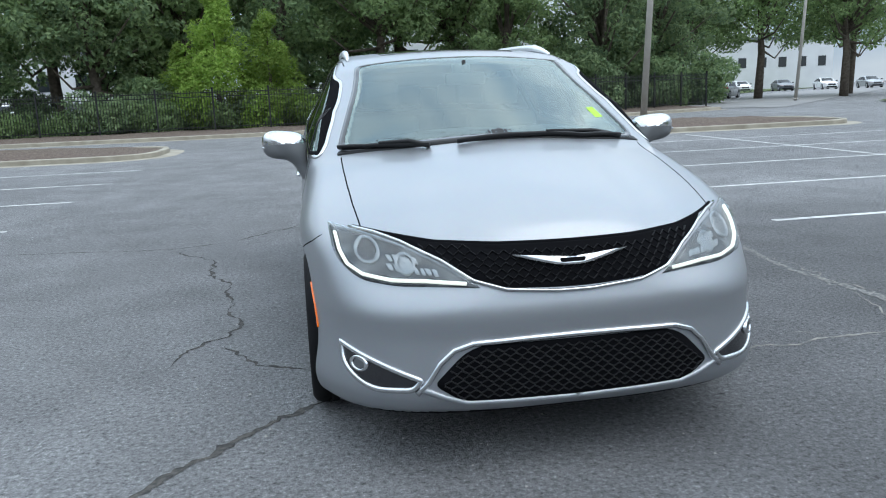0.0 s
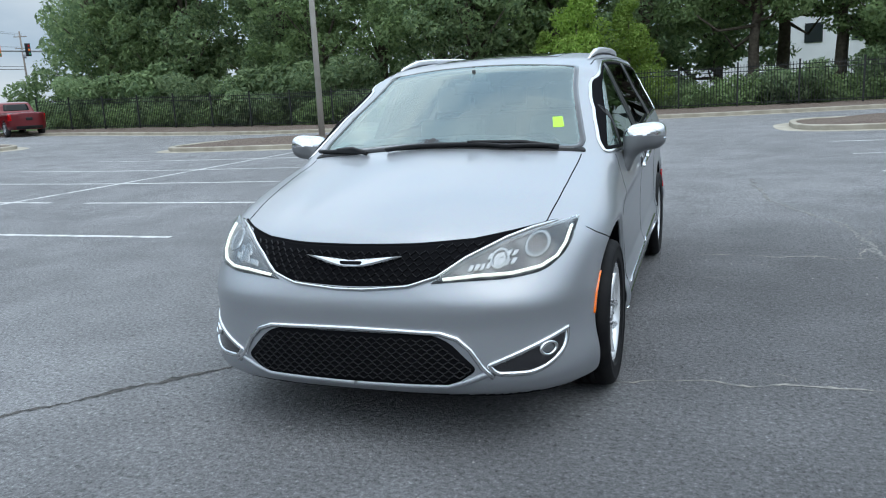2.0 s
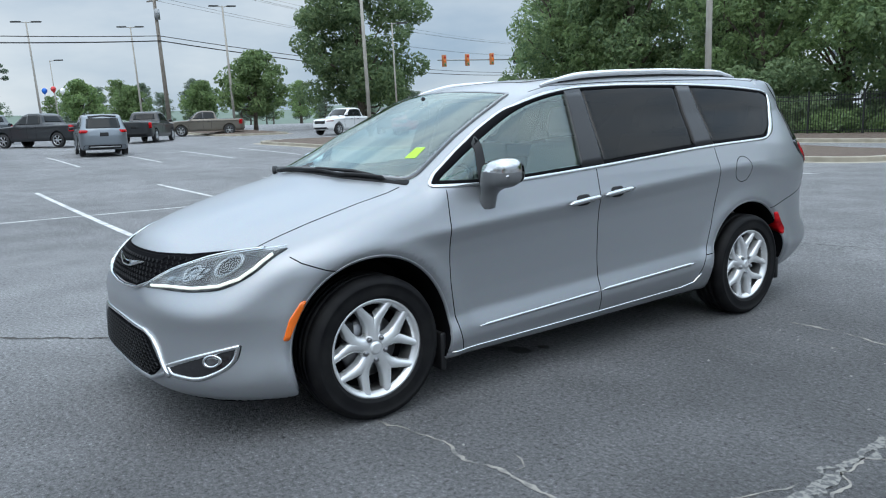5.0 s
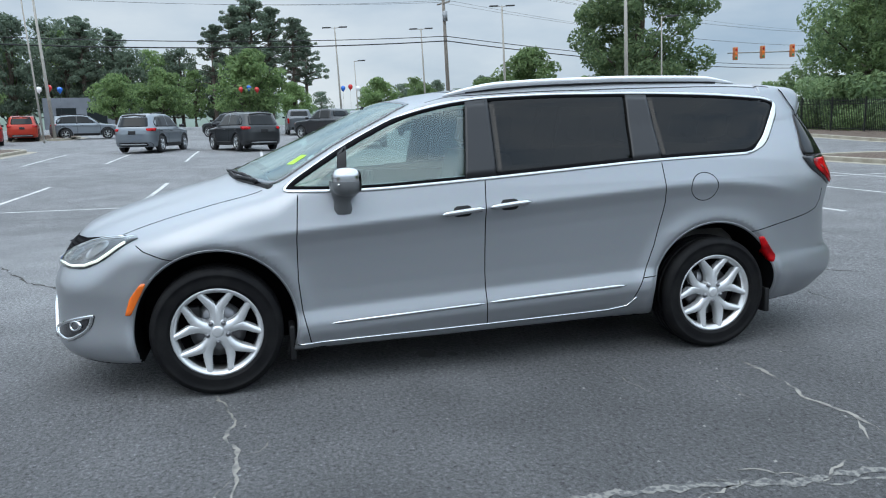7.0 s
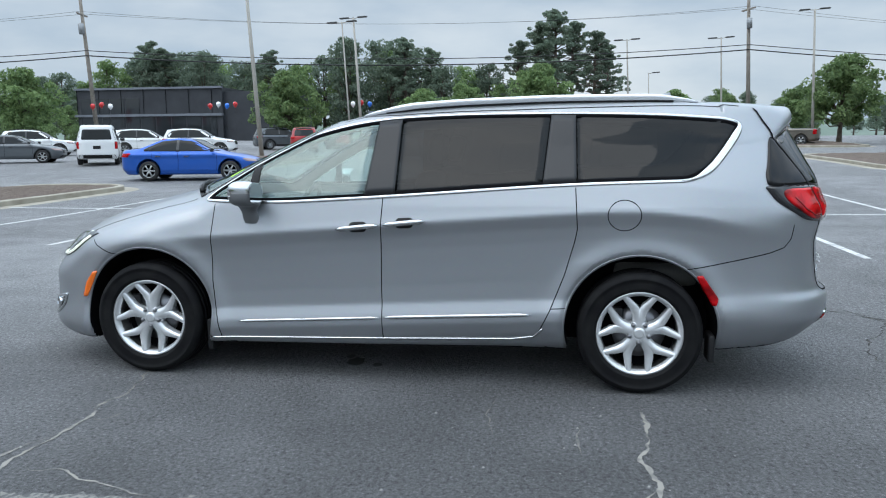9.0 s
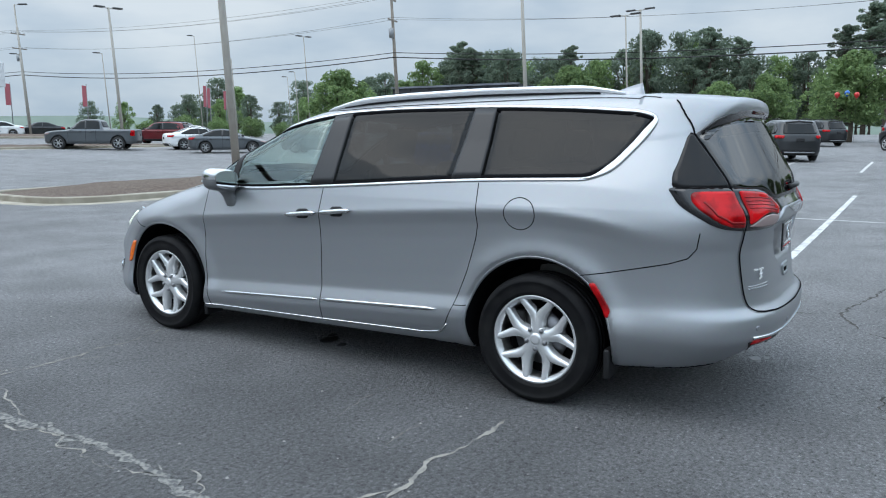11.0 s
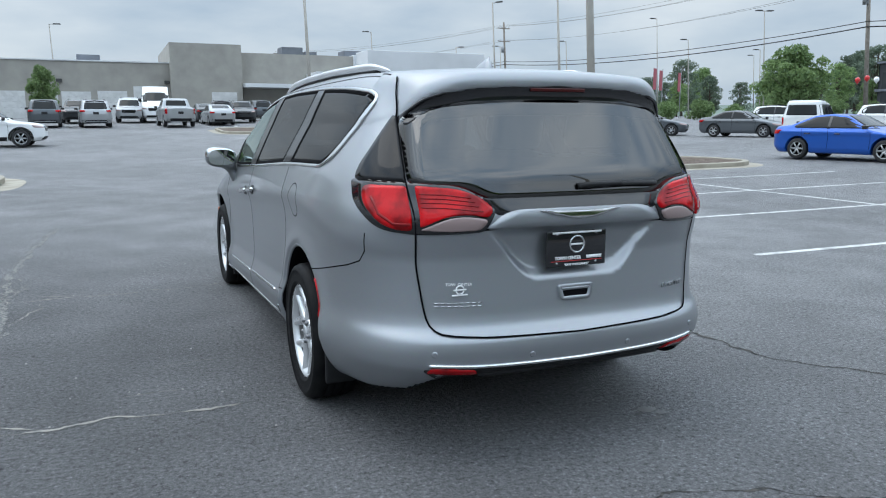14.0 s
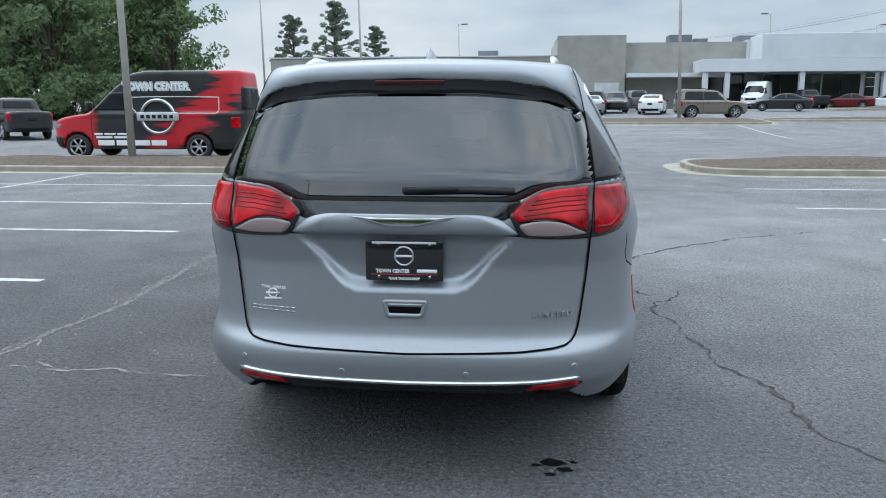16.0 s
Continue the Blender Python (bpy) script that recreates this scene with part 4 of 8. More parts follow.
add("intake_chrome", sk.strip(np.array([(-0.60, 0.325), (-0.56, 0.365), (-0.512, 0.440), (-0.46, 0.488), (-0.39, 0.511), (-0.2, 0.517), (0, 0.519), (0.2, 0.517), (0.39, 0.511), (0.46, 0.488), (0.512, 0.440), (0.56, 0.365), (0.60, 0.325)]), "front", 0.022, 0.012, lift=0.003), CHROME, lg, "chrome intake frame")
for s in (1, -1):
    add("bumper_line", sk.strip(np.array([(s * 0.590, 0.345), (s * 0.50, 0.310), (s * 0.42, 0.284), (0, 0.276)]), "front", 0.024, 0.010, lift=0.002), SILVER, lg)
# hood and tailgate gaps
for s in (1, -1):
    add("shut_line", sk.strip(np.array([(s * 0.735, -2.10), (s * 0.75, -2.03), (s * 0.765, -1.85), (s * 0.773, -1.65), (s * 0.777, -1.45), (s * 0.777, -1.26)]), "top", 0.006, 0.0015), GAP, minivan, "dark hood gap")
    gap = [(0.652, 1.658), (0.666, 1.621), (0.677, 1.58), (0.696, 1.486), (0.720, 1.328), (0.730, 1.235), (0.716, 1.02), (0.706, 0.86), (0.685, 0.70), (0.676, 0.65), (0.666, 0.620), (0.650, 0.600), (0.628, 0.588), (0.58, 0.581), (0.45, 0.573), (0, 0.563)]
    add("shut_line", sk.strip(np.array([(s * a, b) for a, b in gap]), "rear", 0.008, 0.002, lift=0.005), GAP, minivan, "dark tailgate gap")
    add("roof_ditch", sk.strip(np.array([(s * 0.685, -0.28), (s * 0.69, 0.0), (s * 0.685, 0.8), (s * 0.67, 1.6), (s * 0.655, 2.1)]), "top", 0.009, 0.0015), BLACK, minivan, "dark roof seam")
add("shut_line", sk.strip(np.array([(-0.78, 0.900), (-0.66, 0.883), (-0.49, 0.861), (-0.26, 0.854), (0, 0.852), (0.26, 0.854), (0.49, 0.861), (0.66, 0.883), (0.78, 0.900)]), "front", 0.012, 0.002, lift=0.001), GAP, minivan, "dark hood gap")
# rear fittings
add("tailgate_bar", sk.panel(rounded([(-0.445, 1.030, 0.02), (-0.37, 1.090, 0.08), (-0.30, 1.104, 0.05), (0.30, 1.104, 0.05), (0.37, 1.090, 0.08), (0.445, 1.030, 0.02)], 0.03, 5), "rear", 0.008, 6), SILVER, minivan, "silver tailgate bar")
add("tailgate_seam", sk.strip(np.array([(-0.72, 1.020), (-0.45, 1.026), (0, 1.028), (0.45, 1.026), (0.72, 1.020)]), "rear", 0.010, 0.003), GAP, minivan, "dark seam under the bar")
add("rear_emblem", sk.panel(rounded([(-0.205, 1.094, 0.004), (-0.06, 1.088, 0.03), (0.06, 1.088, 0.03), (0.205, 1.094, 0.004), (0.10, 1.070, 0.05), (0.04, 1.060, 0.03), (-0.04, 1.060, 0.03), (-0.10, 1.070, 0.05)], 0.01, 4), "rear", 0.016, 4, -0.004), CHROME, minivan, "chrome winged emblem")
add("bumper_chrome", sk.strip(np.array([(-0.685, 0.462), (-0.5, 0.455), (0, 0.446), (0.5, 0.455), (0.685, 0.462)]), "rear", 0.016, 0.010, lift=0.002), CHROME, minivan, "chrome bumper strip")
add("bumper_valance", sk.panel(rounded([(-0.71, 0.440, 0.02), (-0.5, 0.448, 0.1), (0, 0.438, 0.2), (0.5, 0.448, 0.1), (0.71, 0.440, 0.02), (0.62, 0.375, 0.03), (0, 0.372, 0.1), (-0.62, 0.375, 0.03)], 0.02, 4), "rear", 0.004, 5), BLACK, minivan, "black bumper valance")
add("bumper_lip", sk.strip(np.array([(-0.47, 0.408), (-0.3, 0.404), (0, 0.402), (0.3, 0.404), (0.47, 0.408)]), "rear", 0.070, 0.016, taper=0.1), BLACK, minivan, "black lower bumper lip")
hb = add("gate_handle", sk.panel(rounded([(-0.092, 0.764), (0.092, 0.764), (0.075, 0.692), (-0.075, 0.692)], 0.02, 4), "rear", 0.008, hole=0.018), SILVER, minivan, "tailgate handle recess")
add("recess", sk.panel(rounded([(-0.072, 0.738), (0.072, 0.738), (0.060, 0.708), (-0.060, 0.708)], 0.012, 3), "rear", 0.003, 4), GAP, hb)
for z0 in (0.738,):
    add("grip", sk.strip(np.array([(-0.07, 0.744), (0.07, 0.744)]), "rear", 0.016, 0.008, lift=0.002), SILVER, hb)

# ---- the minivan: wheels, mirrors, rails, spoiler, wipers, cabin ----
def alloy_wheel(parent, x, y, z, s, r=0.362, rim=0.248):
    """A tyre on a five-spoke forked alloy wheel; s: 1 with its face to +x, -1 to -x."""
    bm = bmesh.new()
    spin(bm, [(0.078, rim - 0.026), (0.088, rim - 0.012), (0.100, rim + 0.001), (0.106, rim + 0.002), (0.104, rim - 0.010), (0.085, rim - 0.022), (0.074, rim - 0.028)], "x", 56)
    wheel = part("wheel", bm, ALLOY, parent, "silver alloy wheel with forked spokes")
    wheel.matrix_basis = pose(x, y, z, 0, 0, 0 if s > 0 else 180) 
    bm = bmesh.new()
    spin(bm, [(-0.105, rim - 0.004), (-0.118, rim + 0.03), (-0.120, rim + 0.07), (-0.110, r - 0.012), (-0.085, r - 0.002), (-0.05, r), (-0.048, r - 0.008), (-0.040, r - 0.008), (-0.038, r), (-0.004, r), (-0.002, r - 0.008), (0.004, r - 0.008), (0.006, r),
              (0.038, r), (0.040, r - 0.008), (0.048, r - 0.008), (0.05, r), (0.085, r - 0.002), (0.110, r - 0.012), (0.121, rim + 0.085), (0.1235, rim + 0.080), (0.1235, rim + 0.074), (0.1195, rim + 0.070), (0.121, rim + 0.05), (0.118, rim + 0.022), (0.1185, rim + 0.018), (0.115, rim + 0.014), (0.107, rim + 0.002)], "x", 72)
    part("tyre", bm, RUBBER, wheel, "black tyre")
    bm = bmesh.new()
    spin(bm, [(0.0, 0.02), (0.0, 0.155), (0.018, 0.155), (0.018, 0.06)], "x", 40)
    part("brake_disc", bm, bpy.data.materials.get("brake_steel") or material("brake_steel", (0.20, 0.20, 0.21), 0.35, 0.9), wheel, "steel brake disc")
    # barrel coloured darker than the alloy lip, to imitate shade inside the wheel
    bm = bmesh.new()
    spin(bm, [(-0.10, rim - 0.01), (-0.075, rim - 0.03), (0.06, rim - 0.03), (0.078, rim - 0.026)], "x", 48)
    part("barrel", bm, bpy.data.materials.get("shaded_barrel") or material("shaded_barrel", (0.20, 0.198, 0.195), 0.42, 0.6, vary=(8, (0.05, 0.048, 0.046), 0.4, 0.6)), wheel, "grey inner barrel, its colour darkened for shade")
    # added near-black disc that stands for the shade behind the spokes
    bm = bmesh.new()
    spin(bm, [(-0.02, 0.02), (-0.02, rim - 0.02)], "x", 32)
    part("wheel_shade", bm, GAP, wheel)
    for k in range(5):
        a = 2 * math.pi * k / 5
        bm = bmesh.new()
        rot = Matrix.Rotation(a, 4, "X")
        # half outline of a forked spoke, from the hub out to the rim, as (across, out, height)
        rail = [(0.036, 0.040, 0.080), (0.035, 0.075, 0.079), (0.037, 0.105, 0.080), (0.053, 0.140, 0.084), (0.080, 0.178, 0.091), (0.106, 0.214, 0.098)]
        crotch = [(0.0, 0.040, 0.088), (0.0, 0.085, 0.086), (0.0, 0.146, 0.085), (0.018, 0.170, 0.087), (0.050, 0.200, 0.092), (0.080, 0.230, 0.098)]
        for d in (-1, 1):
            loops = []
            for (u0, w0, h0), (u1, w1, h1) in zip(rail, crotch):
                top_in = [(h1 - 0.002, u1 + 0.004, w1), (h1 - 0.012, u1 - 0.001, w1), (h1 - 0.050, u1 - 0.002, w1)] if u1 > 0 else [(h1, 0.004, w1), (h1, 0.002, w1), (h1, 0.0, w1)]
                q = [(h0 - 0.050, u0 + 0.004, w0), (h0 - 0.012, u0 + 0.002, w0), (h0 - 0.002, u0 - 0.005, w0), ((h0 + h1) / 2 + 0.001, (u0 + u1) / 2, (w0 + w1) / 2)] + top_in
                loops.append([bm.verts.new(rot @ Vector((x_, d * max(y_, 0.0), z_))) for x_, y_, z_ in q])
            for l0, l1 in zip(loops, loops[1:]):
                for i in range(6):
                    fc = (l0[i], l0[i + 1], l1[i + 1], l1[i])
                    bm.faces.new(fc if d > 0 else fc[::-1])
        bmesh.ops.recalc_face_normals(bm, faces=bm.faces)
        part("spoke", bm, ALLOY, wheel)
    bm = bmesh.new()
    spin(bm, [(0.035, 0.080), (0.076, 0.074), (0.084, 0.062), (0.087, 0.036), (0.086, 0.034), (0.094, 0.031), (0.096, 0.02), (0.096, 0.001)], "x", 30)
    part("hub", bm, ALLOY, wheel, "wheel hub with centre cap")
    for k in range(5):
        a = 2 * math.pi * (k + 0.5) / 5
        bm = bmesh.new()
        spin(bm, [(0.07, 0.014), (0.092, 0.013), (0.098, 0.009), (0.099, 0.001)], "x", 8, (0, 0.058 * math.sin(a), 0.058 * math.cos(a)))
        part("wheel_nut", bm, bpy.data.materials["brake_steel"], wheel)
    bm = bmesh.new()
    box(bm, (-0.01, -0.16, 0.04), (0.045, -0.09, 0.14), 0.012)
    part("brake_calliper", bm, BLACK, wheel)
    return wheel


random.seed(4)
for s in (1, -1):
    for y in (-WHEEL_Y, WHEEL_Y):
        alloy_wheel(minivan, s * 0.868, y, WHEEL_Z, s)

# mud flaps behind the wheels
for s in (1, -1):
    for y in (-1.135, 1.955):
        bm = bmesh.new()
        box(bm, (s * 0.80, y - 0.02, 0.16 if y < 0 else 0.20), (s * 0.955, y + 0.015, 0.36), 0.01)
        part("mud_flap", bm, BLACK, minivan, "black mud flap")


def mirror_f(x, y, z):
    q = (np.abs((x - 1.058) / 0.118) ** 3.2 + np.abs((y + 0.80 + 0.10 * np.abs(x - 1.0)) / 0.085) ** 2.6 + np.abs((z - 1.172 - 0.10 * (x - 1.05)) / 0.078) ** 3.0)
    f = (q ** (1 / 3) - 1) * 0.08
    arm = np.hypot((y + 0.825 + 0.10 * (z - 1.05)) / 1.25, x - 0.935 - 0.55 * np.clip(z - 0.99, 0, 0.3)) - 0.038 - 0.10 * np.clip(1.06 - z, 0, 0.1)
    arm = np.maximum(arm, np.maximum(0.985 - z, z - 1.17))
    f = smin(f, arm, 0.05)
    return smax(f, y + 0.742, 0.012)


mv, mf, mn = surface_net(mirror_f, (0.86, -0.95, 0.96), (1.22, -0.70, 1.29), 0.009)
m_cap = mv[mf].mean(1)[:, 2] > 1.185
for s in (1, -1):
    mir = None
    for nm, sel, mat, lab in (("door_mirror", ~m_cap, material("mirror_grey", (0.17, 0.175, 0.18), 0.35, 0.3) if s == 1 else bpy.data.materials["mirror_grey"], "door mirror with a chrome cap"), ("mirror_cap", m_cap, TRIM, "chrome mirror cap")):
        ids, inv = np.unique(mf[sel], return_inverse=True)
        fc = inv.reshape(-1, 4)
        ob = mesh_part(nm, mv[ids] * (s, 1, 1), fc if s == 1 else fc[:, ::-1], mat, mir or minivan, lab, normals=mn[ids] * (s, 1, 1))
        mir = mir or ob
    bm = bmesh.new()
    vs = [bm.verts.new((s * (1.06 + 0.098 * math.copysign(abs(math.cos(a)) ** 0.7, math.cos(a))), -0.739, 1.176 + 0.060 * math.copysign(abs(math.sin(a)) ** 0.7, math.sin(a)))) for a in np.linspace(0, 2 * math.pi, 32, False)]
    bm.faces.new(vs)
    part("mirror_glass", bm, MIRROR, mir, "mirror glass")
    bm = bmesh.new()
    tube(bm, [(s * 1.175, -0.86, 1.165), (s * 1.10, -0.885, 1.158), (s * 1.0, -0.882, 1.150)], 0.006, 6)
    part("turn_signal", bm, CHROME, mir)

# roof rails
RAIL = material("satin_rail", (0.76, 0.77, 0.79), 0.25, 0.45)
rail_x = table([(-0.2, 0.655), (0.6, 0.645), (1.3, 0.62), (1.9, 0.575)], 0.2)
for s in (1, -1):
    ys = np.linspace(-0.16, 1.88, 44)
    zb = sk.lay(np.stack([s * rail_x(ys), ys], 1), "top")[:, 2]
    u = (ys - ys[0]) / (ys[-1] - ys[0])
    rise = 0.022 * np.clip(np.minimum(u / 0.16, (1 - u) / 0.10), 0, 1) ** 0.7
    bm = bmesh.new()
    tube(bm, [(s * rail_x(y), y, z + h + 0.004) for y, z, h in zip(ys, zb, rise)], [0.009 + 0.016 * min(1, 8 * min(k, 1 - k)) for k in u], 10, flat=0.75)
    rail = part("roof_rail", bm, RAIL, minivan, "satin silver roof rail")
    bm = bmesh.new()
    tube(bm, [(s * rail_x(y), y, z + 0.35 * h) for y, z, h in zip(ys[3:-3], zb[3:-3], rise[3:-3])], 0.011, 6)
    part("rail_base", bm, BLACK, rail, "black rail base")

# sunroof panels and aerial
for y0, y1 in ((-0.12, 0.52), (0.62, 1.42)):
    add("sunroof", sk.panel(rounded([(-0.44, y0 + 0.03), (0, y0, 0.3), (0.44, y0 + 0.03), (0.44, y1), (-0.44, y1)], 0.06, 5), "top", 0.003, 6), BLACK_GLOSS, minivan, "gloss black sunroof panel")
z_fin = float(sk.lay(np.array([(0.0, 1.70)]), "top")[0, 2])
bm = bmesh.new()
fin = []
for k, (y, h, w) in enumerate(((1.56, 0.0, 0.012), (1.62, 0.022, 0.030), (1.70, 0.050, 0.034), (1.77, 0.068, 0.030), (1.79, 0.072, 0.022), (1.805, 0.0, 0.026))):
    fin.append([bm.verts.new((x, y, z_fin - 0.004 + z)) for x, z in ((-w, -0.004), (-w * 0.55, h * 0.6), (0, h + 0.001), (w * 0.55, h * 0.6), (w, -0.004))])
for a, b in zip(fin, fin[1:]):
    for k in range(4):
        bm.faces.new((a[k], a[k + 1], b[k + 1], b[k]))
outward(part("roof_aerial", bm, SILVER, minivan, "silver shark fin aerial"))

# rear spoiler
top_z = table([(0, 1.560), (0.45, 1.550), (0.60, 1.520), (0.66, 1.488), (0.70, 1.470)], 0.03)
xs = np.linspace(-0.695, 0.695, 45)
ax_ = np.abs(xs)
under = sk.lay(np.stack([xs, top_z(ax_)], 1), "rear") + (0, 0.006, 0)
lip = np.stack([xs, np.maximum(spoiler_edge(ax_) - 0.004, under[:, 1] + 0.004), lip_z(ax_) - 0.026], 1)
m = len(xs)
rows = [lip, (lip + under) / 2 + np.array((0, -0.01, 0)), under]
fa = [(r * m + i, r * m + i + 1, (r + 1) * m + i + 1, (r + 1) * m + i) for r in range(2) for i in range(m - 1)]
spoiler = mesh_part("spoiler_underside", np.concatenate(rows), fa, BLACK_GLOSS, minivan, "gloss black spoiler underside")
bm = bmesh.new()
box(bm, (-0.14, 2.452, 1.596), (0.14, 2.476, 1.613), 0.004)
part("brake_light", bm, material("unlit_brake_lens", (0.05, 0.004, 0.005), 0.2), spoiler, "high dark red brake light")

# wipers
def wiper(pts, side, name, parent):
    p = sk.lay(densify(np.array(pts), 0.04, False), side)
    n = sk.normal(p)
    bm = bmesh.new()
    tube(bm, [Vector(a + b * 0.018) for a, b in zip(p, n)], 0.009, 6, flat=1.6)
    ob = part(name, bm, BLACK, parent, "black wiper")
    k = len(p) // 2
    bm = bmesh.new()
    tube(bm, [Vector(p[0] + n[0] * 0.012), Vector(p[0] * 0.6 + p[k] * 0.4 + n[0] * 0.04), Vector(p[k] + n[k] * 0.032)], [0.014, 0.011, 0.008], 6)
    part("wiper_arm", bm, BLACK, ob)
    return ob


wiper([(0.66, -1.285), (0.41, -1.405), (0.10, -1.455), (-0.23, -1.468)], "top", "front_wiper", minivan)
wiper([(-0.36, -1.445), (-0.50, -1.375), (-0.64, -1.29), (-0.78, -1.185)], "top", "front_wiper", minivan)
wiper([(0.0, 1.190), (-0.10, 1.192), (-0.25, 1.195), (-0.42, 1.190)], "rear", "rear_wiper", minivan)

add("cowl", sk.panel(rounded([(-0.80, -1.225, 0.02), (-0.45, -1.42, 0.3), (0, -1.478, 0.3), (0.45, -1.42, 0.3), (0.80, -1.225, 0.02), (0.78, -1.19, 0.02), (0.45, -1.385, 0.3), (0, -1.445, 0.3), (-0.45, -1.385, 0.3), (-0.78, -1.19, 0.02)], 0.02, 4), "top", 0.003, 4), BLACK, minivan, "black plastic cowl")

# cabin
lin = (bv2[bf2].mean(1)[:, 2] > 0.95) & ~opening
ids, inv = np.unique(bf2[lin], return_inverse=True)
mesh_part("headliner", bv2[ids] - bn2[ids] * 0.035, inv.reshape(-1, 4)[:, ::-1], HEADLINER, minivan, "pale grey cabin lining", normals=-bn2[ids])
bm = bmesh.new()
box(bm, (-0.86, -1.05, 0.42), (0.86, 1.05, 0.46))
box(bm, (-0.60, 1.05, 0.42), (0.60, 2.35, 0.46))
for s in (1, -1):
    box(bm, (s * 0.84, -1.05, 0.42), (s * 0.88, 1.05, 1.13), 0.01)
    box(bm, (s * 0.82, 1.06, 0.86), (s * 0.86, 2.2, 1.13), 0.01)
part("cabin_floor", bm, CABIN, minivan, "dark cabin floor and door cards")
bm = bmesh.new()
box(bm, (-0.78, -1.32, 0.80), (0.78, -0.78, 1.075), 0.05)
box(bm, (-0.12, -0.95, 0.45), (0.12, -0.50, 0.92), 0.04)
part("dashboard", bm, CABIN, minivan, "dark dashboard")
bm = bmesh.new()
box(bm, (0.22, -0.90, 1.06), (0.56, -0.74, 1.13), 0.03)
part("instrument_hood", bm, CABIN, minivan)
bm = bmesh.new()
ring = [Vector((0.40 + 0.185 * math.cos(a), -0.66 + 0.185 * math.sin(a) * 0.42, 1.02 + 0.185 * math.sin(a) * 0.9)) for a in np.linspace(0, 2 * math.pi, 33)]
tube(bm, ring, 0.016, 8, cap=False)
tube(bm, [(0.22, -0.66, 1.02), (0.40, -0.68, 1.01), (0.58, -0.66, 1.02)], 0.022, 6)
tube(bm, [(0.40, -0.68, 1.01), (0.40, -0.74, 0.86)], 0.02, 6)
part("steering_wheel", bm, BLACK, minivan, "black steering wheel")


def seat(x, y, w=0.50, hr=1):
    bm = bmesh.new()
    box(bm, (x - w / 2, y - 0.28, 0.58), (x + w / 2, y + 0.24, 0.74), 0.06)
    st = part("seat", bm, SEAT, minivan, "grey leather seat")
    bm = bmesh.new()
    box(bm, (-w / 2, -0.07, 0.0), (w / 2, 0.07, 0.62), 0.06, pose(x, y + 0.25, 0.68, -13, 0, 0))
    part("backrest", bm, SEAT, st)
    for k in range(hr):
        bm = bmesh.new()
        hx = x + (k - (hr - 1) / 2) * 0.42
        box(bm, (-0.13, -0.05, 0.67), (0.13, 0.05, 0.86), 0.045, pose(hx, y + 0.25, 0.68, -13, 0, 0))
        part("headrest", bm, SEAT, st)
    return st


for x in (0.42, -0.42):
    seat(x, -0.15)
    seat(x, 0.78)
seat(0, 1.68, 1.30, 3)
bm = bmesh.new()
box(bm, (-0.12, -0.62, 1.46), (0.12, -0.59, 1.53), 0.02)
tube(bm, [(0, -0.60, 1.52), (0, -0.56, 1.60)], 0.012, 6)
part("inside_mirror", bm, BLACK, minivan, "inside mirror")
bm = bmesh.new()
box(bm, (-0.055, -0.50, 1.53), (0.055, -0.44, 1.585), 0.015)
part("sensor_box", bm, CABIN, minivan)
tp = sk.lay(densify(rounded([(0.602, -1.110), (0.656, -1.075), (0.630, -0.985), (0.580, -1.015)], 0.004, 1), 0.03), "top")
tn = sk.normal(tp)
mesh_part("sticker", tp + tn * 0.004, [tuple(range(len(tp)))], STICKER, minivan, "yellow-green sticker on the windscreen", smooth=False)

# ---- dealer plate and badges ----
def words(name, text, size, m, mat, parent, depth=0.001, align="CENTER", bold=0.0, squeeze=1.0):
    """Letters of the built-in font as a thin mesh; m maps the text's plane to the world."""
    cu = bpy.data.curves.new(name, "FONT")
    cu.body, cu.size, cu.extrude, cu.align_x, cu.align_y, cu.offset = text, size, depth, align, "CENTER", bold
    cu.resolution_u = 2
    tmp = bpy.data.objects.new(name, cu)
    scene.collection.objects.link(tmp)
    me = bpy.data.meshes.new_from_object(tmp.evaluated_get(bpy.context.evaluated_depsgraph_get()))
    bpy.data.objects.remove(tmp)
    me.transform(m @ Matrix.Diagonal((squeeze, 1, 1, 1)))
    me.materials.clear()
    me.materials.append(mat)
    me.name = name
    ob = new(name, me)
    ob.parent = parent
    return ob


bm = bmesh.new()
py = 2.652
box(bm, (-0.152, py, 0.842), (0.152, py + 0.010, 1.000), 0.006)
plate = part("dealer_plate", bm, BLACK_GLOSS, minivan, "black dealer plate with white lettering")


def on_plate(x, z):
    return pose(x, py + 0.0112, z, 90, 0, 180)


words("lettering", "TOWN CENTER", 0.020, on_plate(0.045, 0.880), WHITE_INK, plate, bold=0.0006, squeeze=0.92)
words("lettering", '"SAVE THOUSANDS"', 0.0135, on_plate(0.0, 0.850), WHITE_INK, plate, bold=0.0004)
for x0, x1, z0, z1, mat in ((-0.128, -0.050, 0.874, 0.888, WHITE_INK), (-0.13, 0.13, 0.866, 0.8685, RED_INK), (-0.125, 0.125, 0.988, 0.996, WHITE_INK), (-0.032, 0.032, 0.936, 0.944, WHITE_INK)):
    bm = bmesh.new()
    box(bm, (x0, py + 0.0095, z0), (x1, py + 0.0122, z1))
    part("plate_bar", bm, mat, plate)
bm = bmesh.new()
tube(bm, [(0.036 * math.cos(a), py + 0.011, 0.940 + 0.036 * math.sin(a)) for a in np.linspace(0, 2 * math.pi, 33)], 0.005, 6, cap=False)
part("plate_ring", bm, CHROME, plate, "silver ring emblem")
